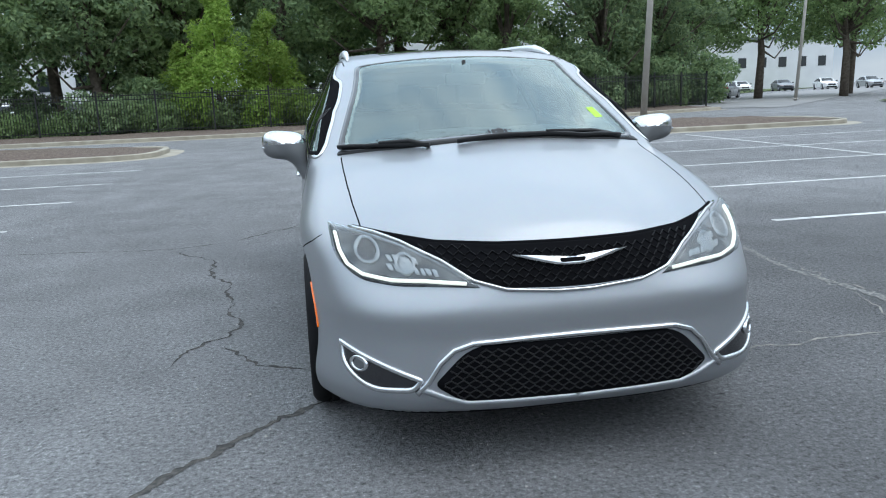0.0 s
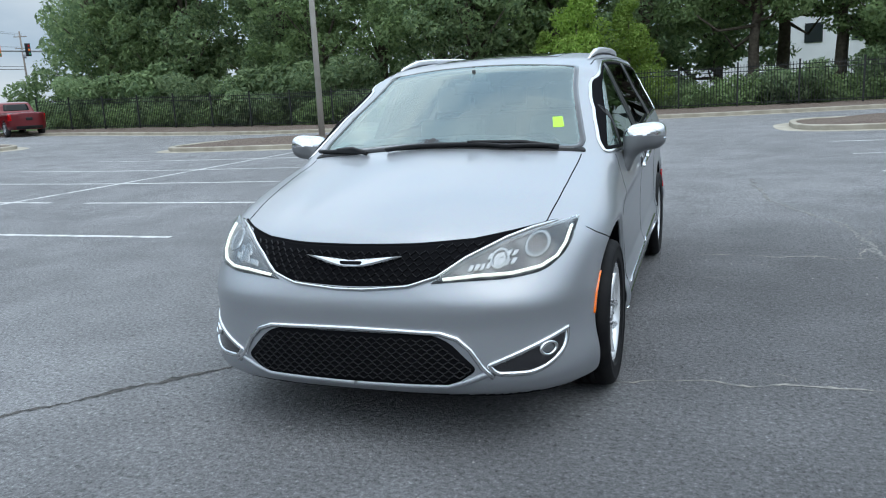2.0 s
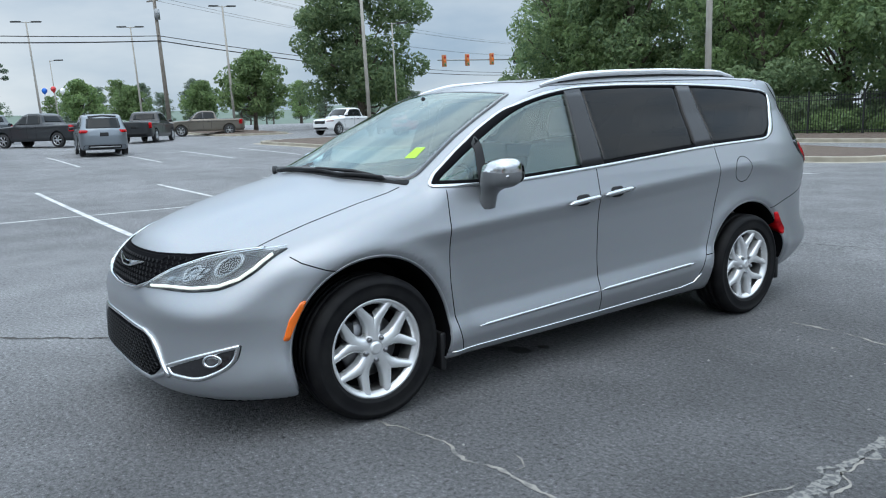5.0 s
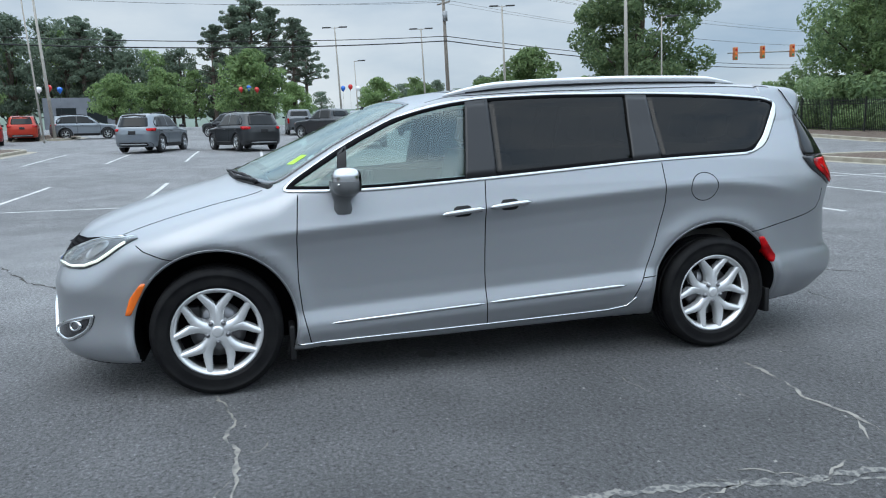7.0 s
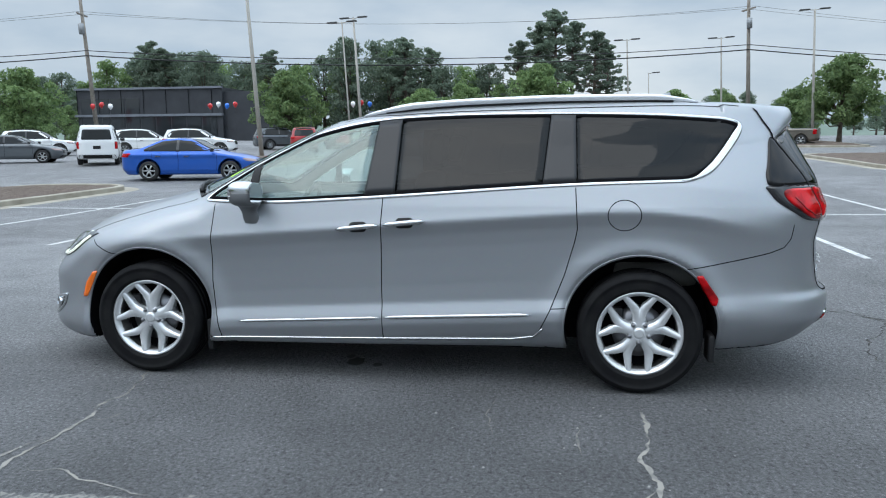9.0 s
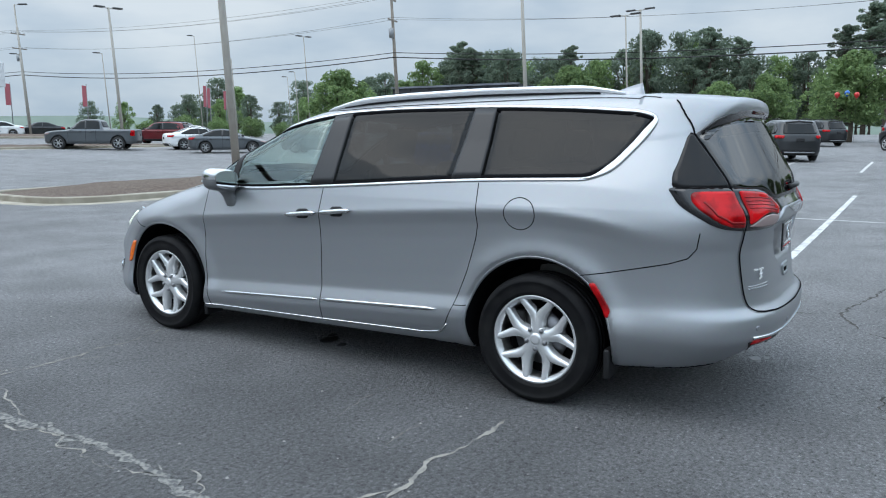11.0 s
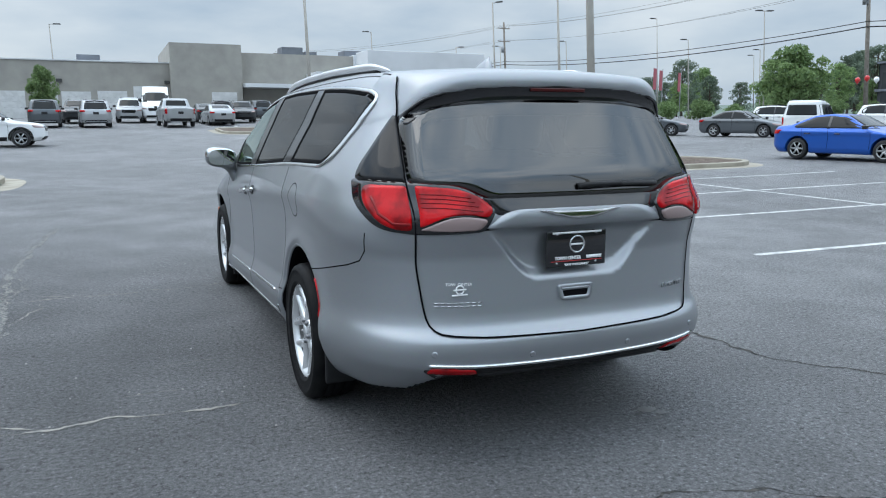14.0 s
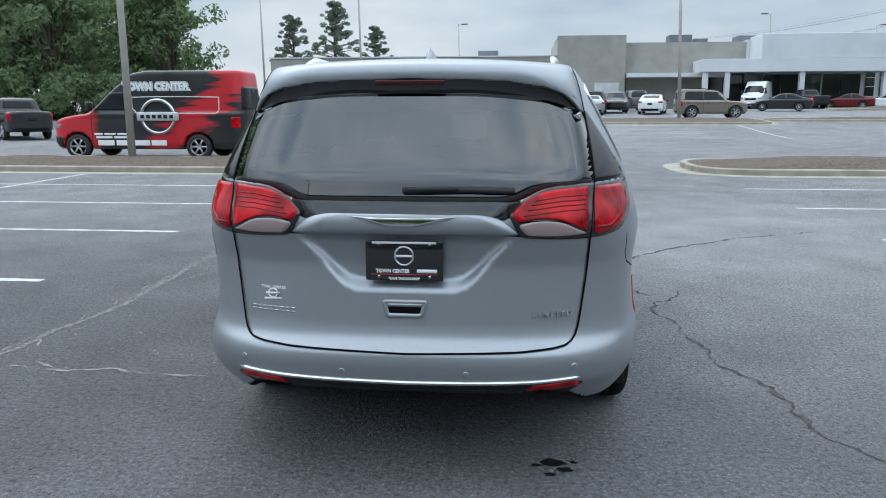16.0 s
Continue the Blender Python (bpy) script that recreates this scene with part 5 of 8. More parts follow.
for x in (-0.10, 0.10):
    for z in (0.985, 0.858):
        bm = bmesh.new()
        spin(bm, [(0, 0.006), (0.003, 0.005), (0.0035, 0.001)], "y", 8, (x, py + 0.009, z))
        part("plate_screw", bm, CHROME, plate)


def badge_bars(x0, x1, z, h, n, name, label):
    """A word badge as plain chrome bars."""
    w = (x1 - x0) / n
    vs, fs, k = [], [], 0
    for i in range(n):
        for dz in (0.32, -0.32):
            a = x0 + i * w
            v, f = sk.strip(np.array([(a + w * 0.1, z + dz * h), (a + w * 0.82, z + dz * h)]), "rear", h * 0.24, 0.003, lift=0.002)
            vs.append(v)
            fs += [tuple(q + k for q in ff) for ff in f]
            k += len(v)
    add(name, (np.concatenate(vs), fs), CHROME, minivan, label)


badge_bars(0.445, 0.648, 0.708, 0.022, 8, "name_badge", "chrome name badge")
def rear_word(name, text, x0, x1, z, size, mat, depth, lift, label=""):
    """A word on the tailgate, each letter turned to the body under it."""
    root = None
    for k, ch in enumerate(text):
        if ch == " ":
            continue
        p = sk.lay(np.array([(x0 + (x1 - x0) * (k + 0.5) / len(text), z)]), "rear")
        q = sk.normal(p)[0]
        turn = math.degrees(math.atan2(q[0], q[1]))
        c = p[0] + q * lift
        ob = words(name, ch, size, pose(*c, 90, 0, 180 - turn), mat, root or minivan, depth, bold=0.0005)
        if root is None:
            root = ob
            tagged(ob, label)
    return root


rear_word("trim_badge", "LIMITED", -0.492, -0.652, 0.706, 0.032, CHROME, 0.003, 0.004, "chrome trim badge")
rear_word("dealer_sticker", "TOWN CENTER", 0.597, 0.488, 0.793, 0.0155, WHITE_INK, 0.0006, 0.002, "white dealer sticker")
dl = float(sk.lay(np.array([(0.53, 0.775)]), "rear")[0, 1])
bm = bmesh.new()
tube(bm, [(0.543 + 0.018 * math.cos(a), dl + 0.008, 0.772 + 0.018 * math.sin(a)) for a in np.linspace(0, 2 * math.pi, 21)], 0.003, 5, cap=False)
box(bm, (0.515, dl + 0.004, 0.770), (0.571, dl + 0.012, 0.775))
box(bm, (0.508, dl + 0.004, 0.747), (0.578, dl + 0.010, 0.753))
part("dealer_sticker", bm, WHITE_INK, minivan, "white dealer sticker")

# ---- car park: lines, islands, kerbs, fence ----
PAINT = material("white_line_paint", (0.55, 0.55, 0.54), 0.7, vary=(6, (0.22, 0.22, 0.22), 0.45, 0.72), bump=(60, 0.3, 0.004))
CONCRETE = material("kerb_concrete", (0.36, 0.33, 0.27), 0.85, vary=(2.5, (0.24, 0.215, 0.17), 0.35, 0.7), bump=(30, 0.35, 0.01))
MULCH = material("brown_mulch", (0.095, 0.068, 0.052), 0.95, vary=(14, (0.17, 0.132, 0.108), 0.35, 0.7), bump=(26, 1.0, 0.06))
GRASS = material("grass_verge", (0.05, 0.085, 0.025), 0.95, vary=(3, (0.11, 0.13, 0.05), 0.35, 0.7), bump=(40, 0.8, 0.05))
ROAD = material("pale_road", (0.20, 0.20, 0.20), 0.9, vary=(0.5, (0.26, 0.255, 0.25), 0.3, 0.7), bump=(60, 0.3, 0.005))
IRON = material("black_iron", (0.012, 0.013, 0.013), 0.5)


def band(name, a, b, width, lift, mat, label="", steps=None, worn=0.0):
    """A flat strip on the ground from a to b."""
    a, b = np.array(a, float), np.array(b, float)
    d = (b - a) / np.linalg.norm(b - a)
    n = np.array((-d[1], d[0])) * width / 2
    k = steps or max(2, int(np.linalg.norm(b - a) / 0.5))
    t = np.linspace(0, 1, k + 1)
    vs = []
    for s in (-1, 1):
        p = a + (b - a) * t[:, None] + s * n
        vs.append(np.stack([p[:, 0], p[:, 1], land(p[:, 0], p[:, 1]) + lift], 1))
    m = k + 1
    return mesh_part(name, np.concatenate(vs), [(i, i + 1, m + i + 1, m + i) for i in range(k)], mat, None, label, smooth=False)


def stall_line(a, b, w=0.10):
    return tagged(band("parking_line", a, b, w, 0.004, PAINT), "worn white parking line on asphalt", "road marking", "parking lines", "structure")


west_rows = [-9.2, -6.44, -3.6, -0.78, 1.99, 4.78, 7.45, 10.05, 12.74]
east_rows = [-8.92 + 2.745 * k for k in range(9)]
for y in west_rows:
    stall_line((-4.6, y), (-15.9, y))
for y in east_rows:
    stall_line((3.78, y), (14.9, y))
stall_line((-10.25, -11.9), (-10.25, 15.6))
stall_line((9.6, -11.2), (9.6, 15.2))
for k in range(11):
    y = -11.9 + 2.7 * k
    stall_line((-23.9, y), (-30.6, y))
for k in range(9):
    y = -30.0 - 2.72 * k
    stall_line((-4.0 - 0.0 * k, y), (-9.2, y))
for k in range(7):
    stall_line((2.0 - 2.7 * k - 8, -52.5), (2.0 - 2.7 * k - 8, -48.0))
stall_line((-12.0, -29.0), (-12.5, -48.0))
stall_line((-23.5, 15.0), (-29.0, 15.0))


def island(x0, x1, y0, y1, r=1.5, hump=0.22, fill=MULCH, label="kerbed island bedded with brown mulch"):
    """A raised bed with a rounded concrete kerb."""
    c = rounded([(x0, y0), (x1, y0), (x1, y1), (x0, y1)], r, 8)
    c = densify(c, 0.5)
    h = 0.14
    root = thing("traffic_island", label, "traffic island", group="traffic islands")
    inn = inset(c, 0.17)
    m = len(c)
    out_z, in_z = land(c[:, 0], c[:, 1]), land(inn[:, 0], inn[:, 1])
    rows = [np.c_[c, out_z - 0.1], np.c_[c, out_z + h - 0.02], np.c_[inset(c, 0.025), out_z + h], np.c_[inset(c, 0.145), in_z + h], np.c_[inn, in_z + h - 0.02], np.c_[inn, in_z - 0.05]]
    fa = [(r_ * m + i, r_ * m + (i + 1) % m, (r_ + 1) * m + (i + 1) % m, (r_ + 1) * m + i) for r_ in range(len(rows) - 1) for i in range(m)]
    outward(mesh_part("kerb", np.concatenate(rows), fa, CONCRETE, root, "buff concrete kerb", smooth=False))
    # joints in the kerb
    ce = inn.mean(0)
    loops = [ce + (inn - ce) * (1 - k / 8) for k in range(8)] + [ce[None]]
    vs = []
    for k, lp in enumerate(loops):
        z = land(lp[:, 0], lp[:, 1]) + h - 0.05 + hump * math.sin(min(1.0, k / 5) * math.pi / 2) * 0.8
        z = z + np.array([0.05 * noise.noise((a * 0.9, b * 0.9, 3.0)) + 0.03 * noise.noise((a * 4, b * 4, 1.0)) for a, b in lp])
        vs.append(np.c_[lp, z])
    fa = [(k * m + i, k * m + (i + 1) % m, (k + 1) * m + (i + 1) % m, (k + 1) * m + i) for k in range(7) for i in range(m)]
    fa += [(7 * m + i, 7 * m + (i + 1) % m, 8 * m) for i in range(m)]
    outward(mesh_part("bed", np.concatenate(vs), fa, fill, root, "brown mulch bed"))
    gut = np.concatenate([np.c_[inset(c, -0.42), land(*inset(c, -0.42).T) + 0.003], np.c_[c, out_z + 0.006]])
    mesh_part("gutter", gut, [(i, (i + 1) % m, m + (i + 1) % m, m + i) for i in range(m)], CONCRETE, root, "pale concrete gutter", smooth=False)
    return root


island(-16.6, -5.0, 16.0, 20.0)
island(3.4, 16.2, 16.3, 20.2)
island(4.1, 16.5, -15.3, -11.65, 1.4, 0.14)
island(-16.3, -4.4, -15.5, -11.9)
island(-36.0, -23.8, 12.4, 18.0, 2.0)
island(-35.0, -22.9, -16.2, -11.6, 1.6)
island(-14.5, -3.9, -44.0, -39.0, 1.2, 0.12)
island(-32.0, -15.0, -44.3, -41.8, 1.2, 0.12)
island(-62.0, -50.0, 16.0, 21.5, 2.0)
island(-57.5, -51.5, -17.8, -13.8, 1.6)
island(-46.5, -27.0, -67.5, -62.0, 2.0, 0.25, label="red-kerbed planted island by the showroom")

# north kerb, mulch strip and fence
north_line = [(-37.0, 27.2), (-24.0, 25.6), (-8.0, 25.6), (2.0, 25.9), (10.0, 27.6), (20.0, 31.5)]


def kerb_run(name, pts, label):
    p = densify(np.array(pts, float), 0.6, False)
    t = np.gradient(p, axis=0)
    t /= np.linalg.norm(t, axis=1)[:, None]
    n = np.stack([-t[:, 1], t[:, 0]], 1)
    rows = []
    for off, z in ((-0.45, 0.005), (0, 0.008), (0, 0.13), (0.03, 0.15), (0.15, 0.15), (0.17, 0.13), (0.17, -0.05)):
        q = p + n * off
        rows.append(np.c_[q, land(q[:, 0], q[:, 1]) + z])
    m = len(p)
    fa = [(r * m + i, r * m + i + 1, (r + 1) * m + i + 1, (r + 1) * m + i) for r in range(len(rows) - 1) for i in range(m - 1)]
    return tagged(outward(mesh_part(name, np.concatenate(rows), fa, CONCRETE, smooth=False)), label, "kerb", kind="structure")


kerb_run("kerb_north", north_line, "buff concrete kerb along the fence")


def verge(name, near, far, mat, lift, label, rough=0.06):
    """A bank between two lines."""
    a, b = densify(np.array(near, float), 0.8, False), None
    s = np.linspace(0, 1, len(a))
    fb = np.array(far, float)
    cum = np.r_[0, np.cumsum(np.linalg.norm(np.diff(fb, axis=0), axis=1))]
    b = np.stack([np.interp(s * cum[-1], cum, fb[:, k]) for k in (0, 1)], 1)
    rows = []
    for k in range(7):
        q = a + (b - a) * k / 6
        z = land(q[:, 0], q[:, 1]) + lift + np.array([rough * noise.noise((x * 0.8, y * 0.8, 7.0)) for x, y in q]) + 0.05 * k / 6
        rows.append(np.c_[q, z])
    m = len(a)
    fa = [(r * m + i, r * m + i + 1, (r + 1) * m + i + 1, (r + 1) * m + i) for r in range(6) for i in range(m - 1)]
    return tagged(mesh_part(name, np.concatenate(rows), fa, mat), label, "ground cover", kind="structure")


verge("mulch_strip", [(x, y + 0.15) for x, y in north_line], [(-37.0, 30.6), (-24, 30.6), (-8, 30.8), (2, 30.8), (10, 31.6), (20, 36.6)], MULCH, 0.12, "strip of brown mulch along the fence")
verge("grass_bank", [(-60.0, 31.0), (-37, 30.6), (-24, 30.6), (-8, 30.8), (2, 30.8), (10, 31.6), (20, 36.6)], [(-90.0, 62.0), (-50, 62), (-24, 62), (-8, 62), (2, 62), (16, 62), (26, 60)], GRASS, 0.10, "rough grass under the trees", 0.2)
band("road_1", (20, 34), (95, 110), 9.0, 0.02, ROAD)
tagged(bpy.data.objects["road_1"], "pale grey public road", "road", kind="structure")
verge("grass_verge", [(29.5, 32), (60, 62), (110, 112)], [(33, 30), (64, 60), (114, 108)], GRASS, 0.08, "grass verge by the road")
verge("grass_far", [(17, 38), (50, 78), (90, 118)], [(0, 62), (30, 100), (70, 140)], GRASS, 0.08, "grass bank beyond the road", 0.15)

FENCE = [(-36.2, 29.8), (9.5, 30.4), (21.5, 35.8)]
fence = thing("iron_fence", "black iron picket fence along the trees", "fence")
f_pts = densify(np.array(FENCE), 2.44, False)
far_v, far_f = [], []
bm = bmesh.new()
box(bm, (-0.010, -0.010, 0), (0.010, 0.010, 1.72))
PICKET = bpy.data.meshes.new("picket")
bm.to_mesh(PICKET)
bm.free()
PICKET.materials.append(IRON)
for i in range(len(f_pts)):
    x, y = f_pts[i]
    z = float(land(x, y)) + 0.12
    bm = bmesh.new()
    box(bm, (x - 0.035, y - 0.035, z - 0.1), (x + 0.035, y + 0.035, z + 1.86), 0.006)
    box(bm, (x - 0.045, y - 0.045, z + 1.86), (x + 0.045, y + 0.045, z + 1.89), 0.008)
    part("post", bm, IRON, fence, smooth=False)
    if i + 1 < len(f_pts):
        x1, y1 = f_pts[i + 1]
        vs, fs = [], []

        def bar(a, b, r):
            a, b = np.array(a, float), np.array(b, float)
            d = b - a
            u = np.array((0, 0, 1.0)) if abs(d[2]) < 0.5 * np.linalg.norm(d) else np.array((d[1] * 0 + 1.0, 0, 0))
            w = np.cross(d, u)
            w /= np.linalg.norm(w)
            u = np.cross(w, d)
            u /= np.linalg.norm(u)
            k = len(vs)
            for e in (a, b):
                vs.extend([e + r * (w + u), e + r * (w - u), e + r * (-w - u), e + r * (-w + u)])
            fs.extend([(k + j, k + (j + 1) % 4, k + 4 + (j + 1) % 4, k + 4 + j) for j in range(4)] + [(k, k + 1, k + 2, k + 3), (k + 4, k + 5, k + 6, k + 7)])

        near_run = -22.5 < x < 10.0
        if not near_run:
            vs, fs = far_v, far_f
        for hz in (0.18, 1.50, 1.68):
            if near_run:
                vs, fs = [], []
            bar((x, y, z + hz), (x1, y1, float(land(x1, y1)) + 0.12 + hz), 0.016)
            if near_run:
                outward(mesh_part("rail", vs, fs, IRON, fence, smooth=False))
        n = 20
        for k in range(1, n):
            px, py = x + (x1 - x) * k / n, y + (y1 - y) * k / n
            pz = float(land(px, py)) + 0.12
            if near_run:
                pk = new("picket", PICKET)
                pk.parent, pk.location = fence, (px, py, pz + 0.08)
            else:
                bar((px, py, pz + 0.08), (px, py, pz + 1.80), 0.010)

tagged(outward(mesh_part("far_infill", far_v, far_f, IRON, fence, smooth=False)), kind="stuff")

# ---- cracks, seals, stains on the asphalt ----
SEAL = material("crack_sealer", (0.030, 0.029, 0.028), 0.9, vary=(30, (0.085, 0.078, 0.070), 0.42, 0.62), bump=(60, 0.5, 0.008))
DUST = material("dusty_crack", (0.26, 0.245, 0.22), 0.95, vary=(9, (0.10, 0.10, 0.10), 0.47, 0.66), bump=(60, 0.4, 0.006))
BAND = material("dusty_band", (0.205, 0.20, 0.185), 0.95, vary=(34, (0.09, 0.09, 0.092), 0.44, 0.56), bump=(60, 0.4, 0.006))
OIL = material("oil_spot", (0.010, 0.010, 0.011), 0.35)


def crack(pts, w, mat, seed, wander=0.06, lift=0.003):
    """A ragged line over the asphalt, swelling and thinning along its length."""
    rnd = random.Random(seed)
    p = densify(np.array(pts, float), 0.03, False)
    t = np.gradient(p, axis=0)
    t /= np.maximum(np.linalg.norm(t, axis=1)[:, None], 1e-9)
    n = np.stack([-t[:, 1], t[:, 0]], 1)
    k = len(p)
    off = np.array([wander * (noise.noise((i * 0.07, seed * 3.7, 0)) + 0.5 * noise.noise((i * 0.3, seed * 1.3, 5))) for i in range(k)])
    wid = np.array([max(0.002, w * (0.55 + 1.1 * noise.noise((i * 0.16, seed * 5.1, 2)) + 0.5 * rnd.random())) for i in range(k)])
    wid *= np.clip(np.minimum(np.arange(k), np.arange(k)[::-1]) / 6, 0.1, 1)
    c = p + n * off[:, None]
    rag = np.array([(rnd.uniform(0.35, 1.4), rnd.uniform(0.35, 1.4), rnd.uniform(-1, 1)) for i in range(k)])
    c = c + n * (rag[:, 2] * min(0.012, w * 0.6))[:, None]
    a, b = c + n * (wid * rag[:, 0])[:, None], c - n * (wid * rag[:, 1])[:, None]
    vs = np.concatenate([np.c_[a, land(*a.T) + lift], np.c_[b, land(*b.T) + lift]])
    return tagged(mesh_part("asphalt_crack", vs, [(i, i + 1, k + i + 1, k + i) for i in range(k - 1)], mat, smooth=False), "ragged crack in the asphalt", "crack", "asphalt cracks", "structure")


crack([(2.6, -6.0), (2.75, -4.2), (2.82, -2.7), (2.72, -1.2), (2.64, 0.0), (2.70, 0.6), (2.74, 1.2), (2.72, 2.0), (2.62, 3.1), (2.1, 4.6), (1.9, 6.9)], 0.030, BAND, 1, 0.06)
crack([(2.60, -2.2), (2.76, -1.2), (2.60, -0.4), (2.68, 0.3)], 0.022, BAND, 21, 0.10, 0.0022)
crack([(2.66, 0.4), (2.78, 1.2), (2.70, 2.2)], 0.016, BAND, 22, 0.10, 0.0022)
for k in range(9):
    crack([(2.66 + 0.16 * math.sin(k * 2.3), -2.6 + 0.62 * k), (2.70 + 0.14 * math.sin(k * 1.7 + 1), -2.2 + 0.62 * k), (2.66 + 0.18 * math.sin(k * 3.1), -1.8 + 0.62 * k)], 0.007, DUST, 40 + k, 0.16)
crack([(0.90, -1.61), (1.18, -1.53), (1.42, -1.47), (1.60, -1.50), (1.76, -1.44), (1.94, -1.45), (2.08, -1.45), (2.22, -1.45), (2.35, -1.47), (2.62, -1.44)], 0.011, DUST, 2, 0.03)
crack([(1.84, -1.43), (1.82, -1.35), (1.73, -1.30), (1.64, -1.31)], 0.008, DUST, 3, 0.02)
crack([(2.05, -1.44), (2.24, -1.52), (2.40, -1.56), (2.58, -1.66)], 0.008, DUST, 31, 0.04)
crack([(1.13, 0.75), (1.45, 0.70), (1.72, 0.74)], 0.005, DUST, 32, 0.04)
crack([(-0.9, -1.58), (-1.2, -1.82), (-1.45, -2.08), (-1.7, -2.38), (-1.95, -2.70), (-2.3, -3.0), (-3.0, -3.6), (-4.2, -4.2)], 0.017, SEAL, 4, 0.05)
crack([(1.20, 1.54), (1.52, 1.54), (1.70, 1.55), (1.92, 1.49), (2.06, 1.51), (2.19, 1.54), (2.36, 1.54), (2.53, 1.50), (2.72, 1.50)], 0.010, DUST, 5, 0.03)
crack([(1.56, 1.20), (1.74, 1.18), (1.92, 1.20)], 0.006, DUST, 6, 0.03)
crack([(2.20, 1.54), (2.36, 1.46), (2.52, 1.36)], 0.007, DUST, 33, 0.03)
crack([(-4.1, 3.1), (-3.3, 3.0), (-2.4, 2.8), (-1.8, 3.0), (-1.2, 3.7), (-0.5, 4.55), (0.3, 4.75)], 0.014, SEAL, 7, 0.06)
crack([(-2.3, 2.75), (-1.95, 2.2), (-1.82, 1.6), (-1.66, 1.0), (-1.58, 0.4), (-1.5, -0.1), (-1.52, -0.4), (-1.8, -0.9)], 0.013, SEAL, 8, 0.08)
crack([(-1.5, -0.6), (-1.3, -1.0), (-1.0, -1.2)], 0.013, SEAL, 9, 0.05)
crack([(-1.65, 3.4), (-1.1, 3.7), (-0.5, 3.35), (-0.15, 3.2), (0.15, 3.25)], 0.008, SEAL, 10, 0.06)
for k, (x, y, r) in enumerate(((-0.60, 2.44, 0.034), (-0.53, 2.47, 0.016), (-0.65, 2.50, 0.022), (-0.69, 2.43, 0.012), (-0.585, 2.55, 0.016), (0.55, -0.28, 0.06), (0.62, -0.12, 0.03), (0.45, -0.35, 0.03))):
    rnd = random.Random(k)
    pts = [(x + r * (0.7 + 0.6 * rnd.random()) * 1.5 * math.cos(a), y + r * (0.7 + 0.6 * rnd.random()) * math.sin(a), 0.0035) for a in np.linspace(0, 2 * math.pi, 18, False)]
    tagged(mesh_part("oil_stain", pts, [tuple(range(18))], OIL, smooth=False), "small black oil stain on asphalt", "stain", "oil stains", "structure")
# loose chips and litter of pale grit on the asphalt
rnd = random.Random(11)
cv, cf = [], []
for k in range(420):
    a, d = rnd.uniform(0, 2 * math.pi), rnd.uniform(1.4, 6.5)
    x, y, r = d * math.cos(a) * 1.0, d * math.sin(a) * 1.3, rnd.uniform(0.003, 0.009)
    n = len(cv)
    z = float(land(x, y))
    cv += [(x - r, y - r * 0.7, z), (x + r * 0.8, y - r, z), (x + r, y + r * 0.6, z), (x - r * 0.6, y + r, z), (x, y, z + r)]
    cf += [(n, n + 1, n + 4), (n + 1, n + 2, n + 4), (n + 2, n + 3, n + 4), (n + 3, n, n + 4)]
tagged(mesh_part("grit", cv, cf, material("pale_grit", (0.35, 0.34, 0.32), 0.9), smooth=False), "pale loose grit on the asphalt", "grit", kind="stuff")

# ---- parked vehicles ----
PAINTS = {k: car_paint("paint_" + k, c, 0, m, 0.3) for k, (c, m) in dict(
    white=((0.72, 0.73, 0.73), 0.0), grey=((0.10, 0.11, 0.12), 0.5), dark=((0.025, 0.027, 0.03), 0.3), silver=((0.38, 0.39, 0.40), 0.6), tan=((0.22, 0.19, 0.155), 0.4),
    red=((0.30, 0.012, 0.014), 0.2), maroon=((0.12, 0.010, 0.014), 0.3), orange=((0.42, 0.035, 0.015), 0.3), blue=((0.015, 0.095, 0.42), 0.4), steel=((0.20, 0.225, 0.25), 0.6), brown=((0.13, 0.115, 0.095), 0.4)).items()}
FAR_GLASS = material("far_car_glass", (0.010, 0.012, 0.013), 0.05, 0.0, spec=0.3)
TYRE_FAR = material("far_tyre", (0.02, 0.02, 0.021), 0.7)
RIM_FAR = material("far_rim", (0.42, 0.43, 0.44), 0.3, 0.8)

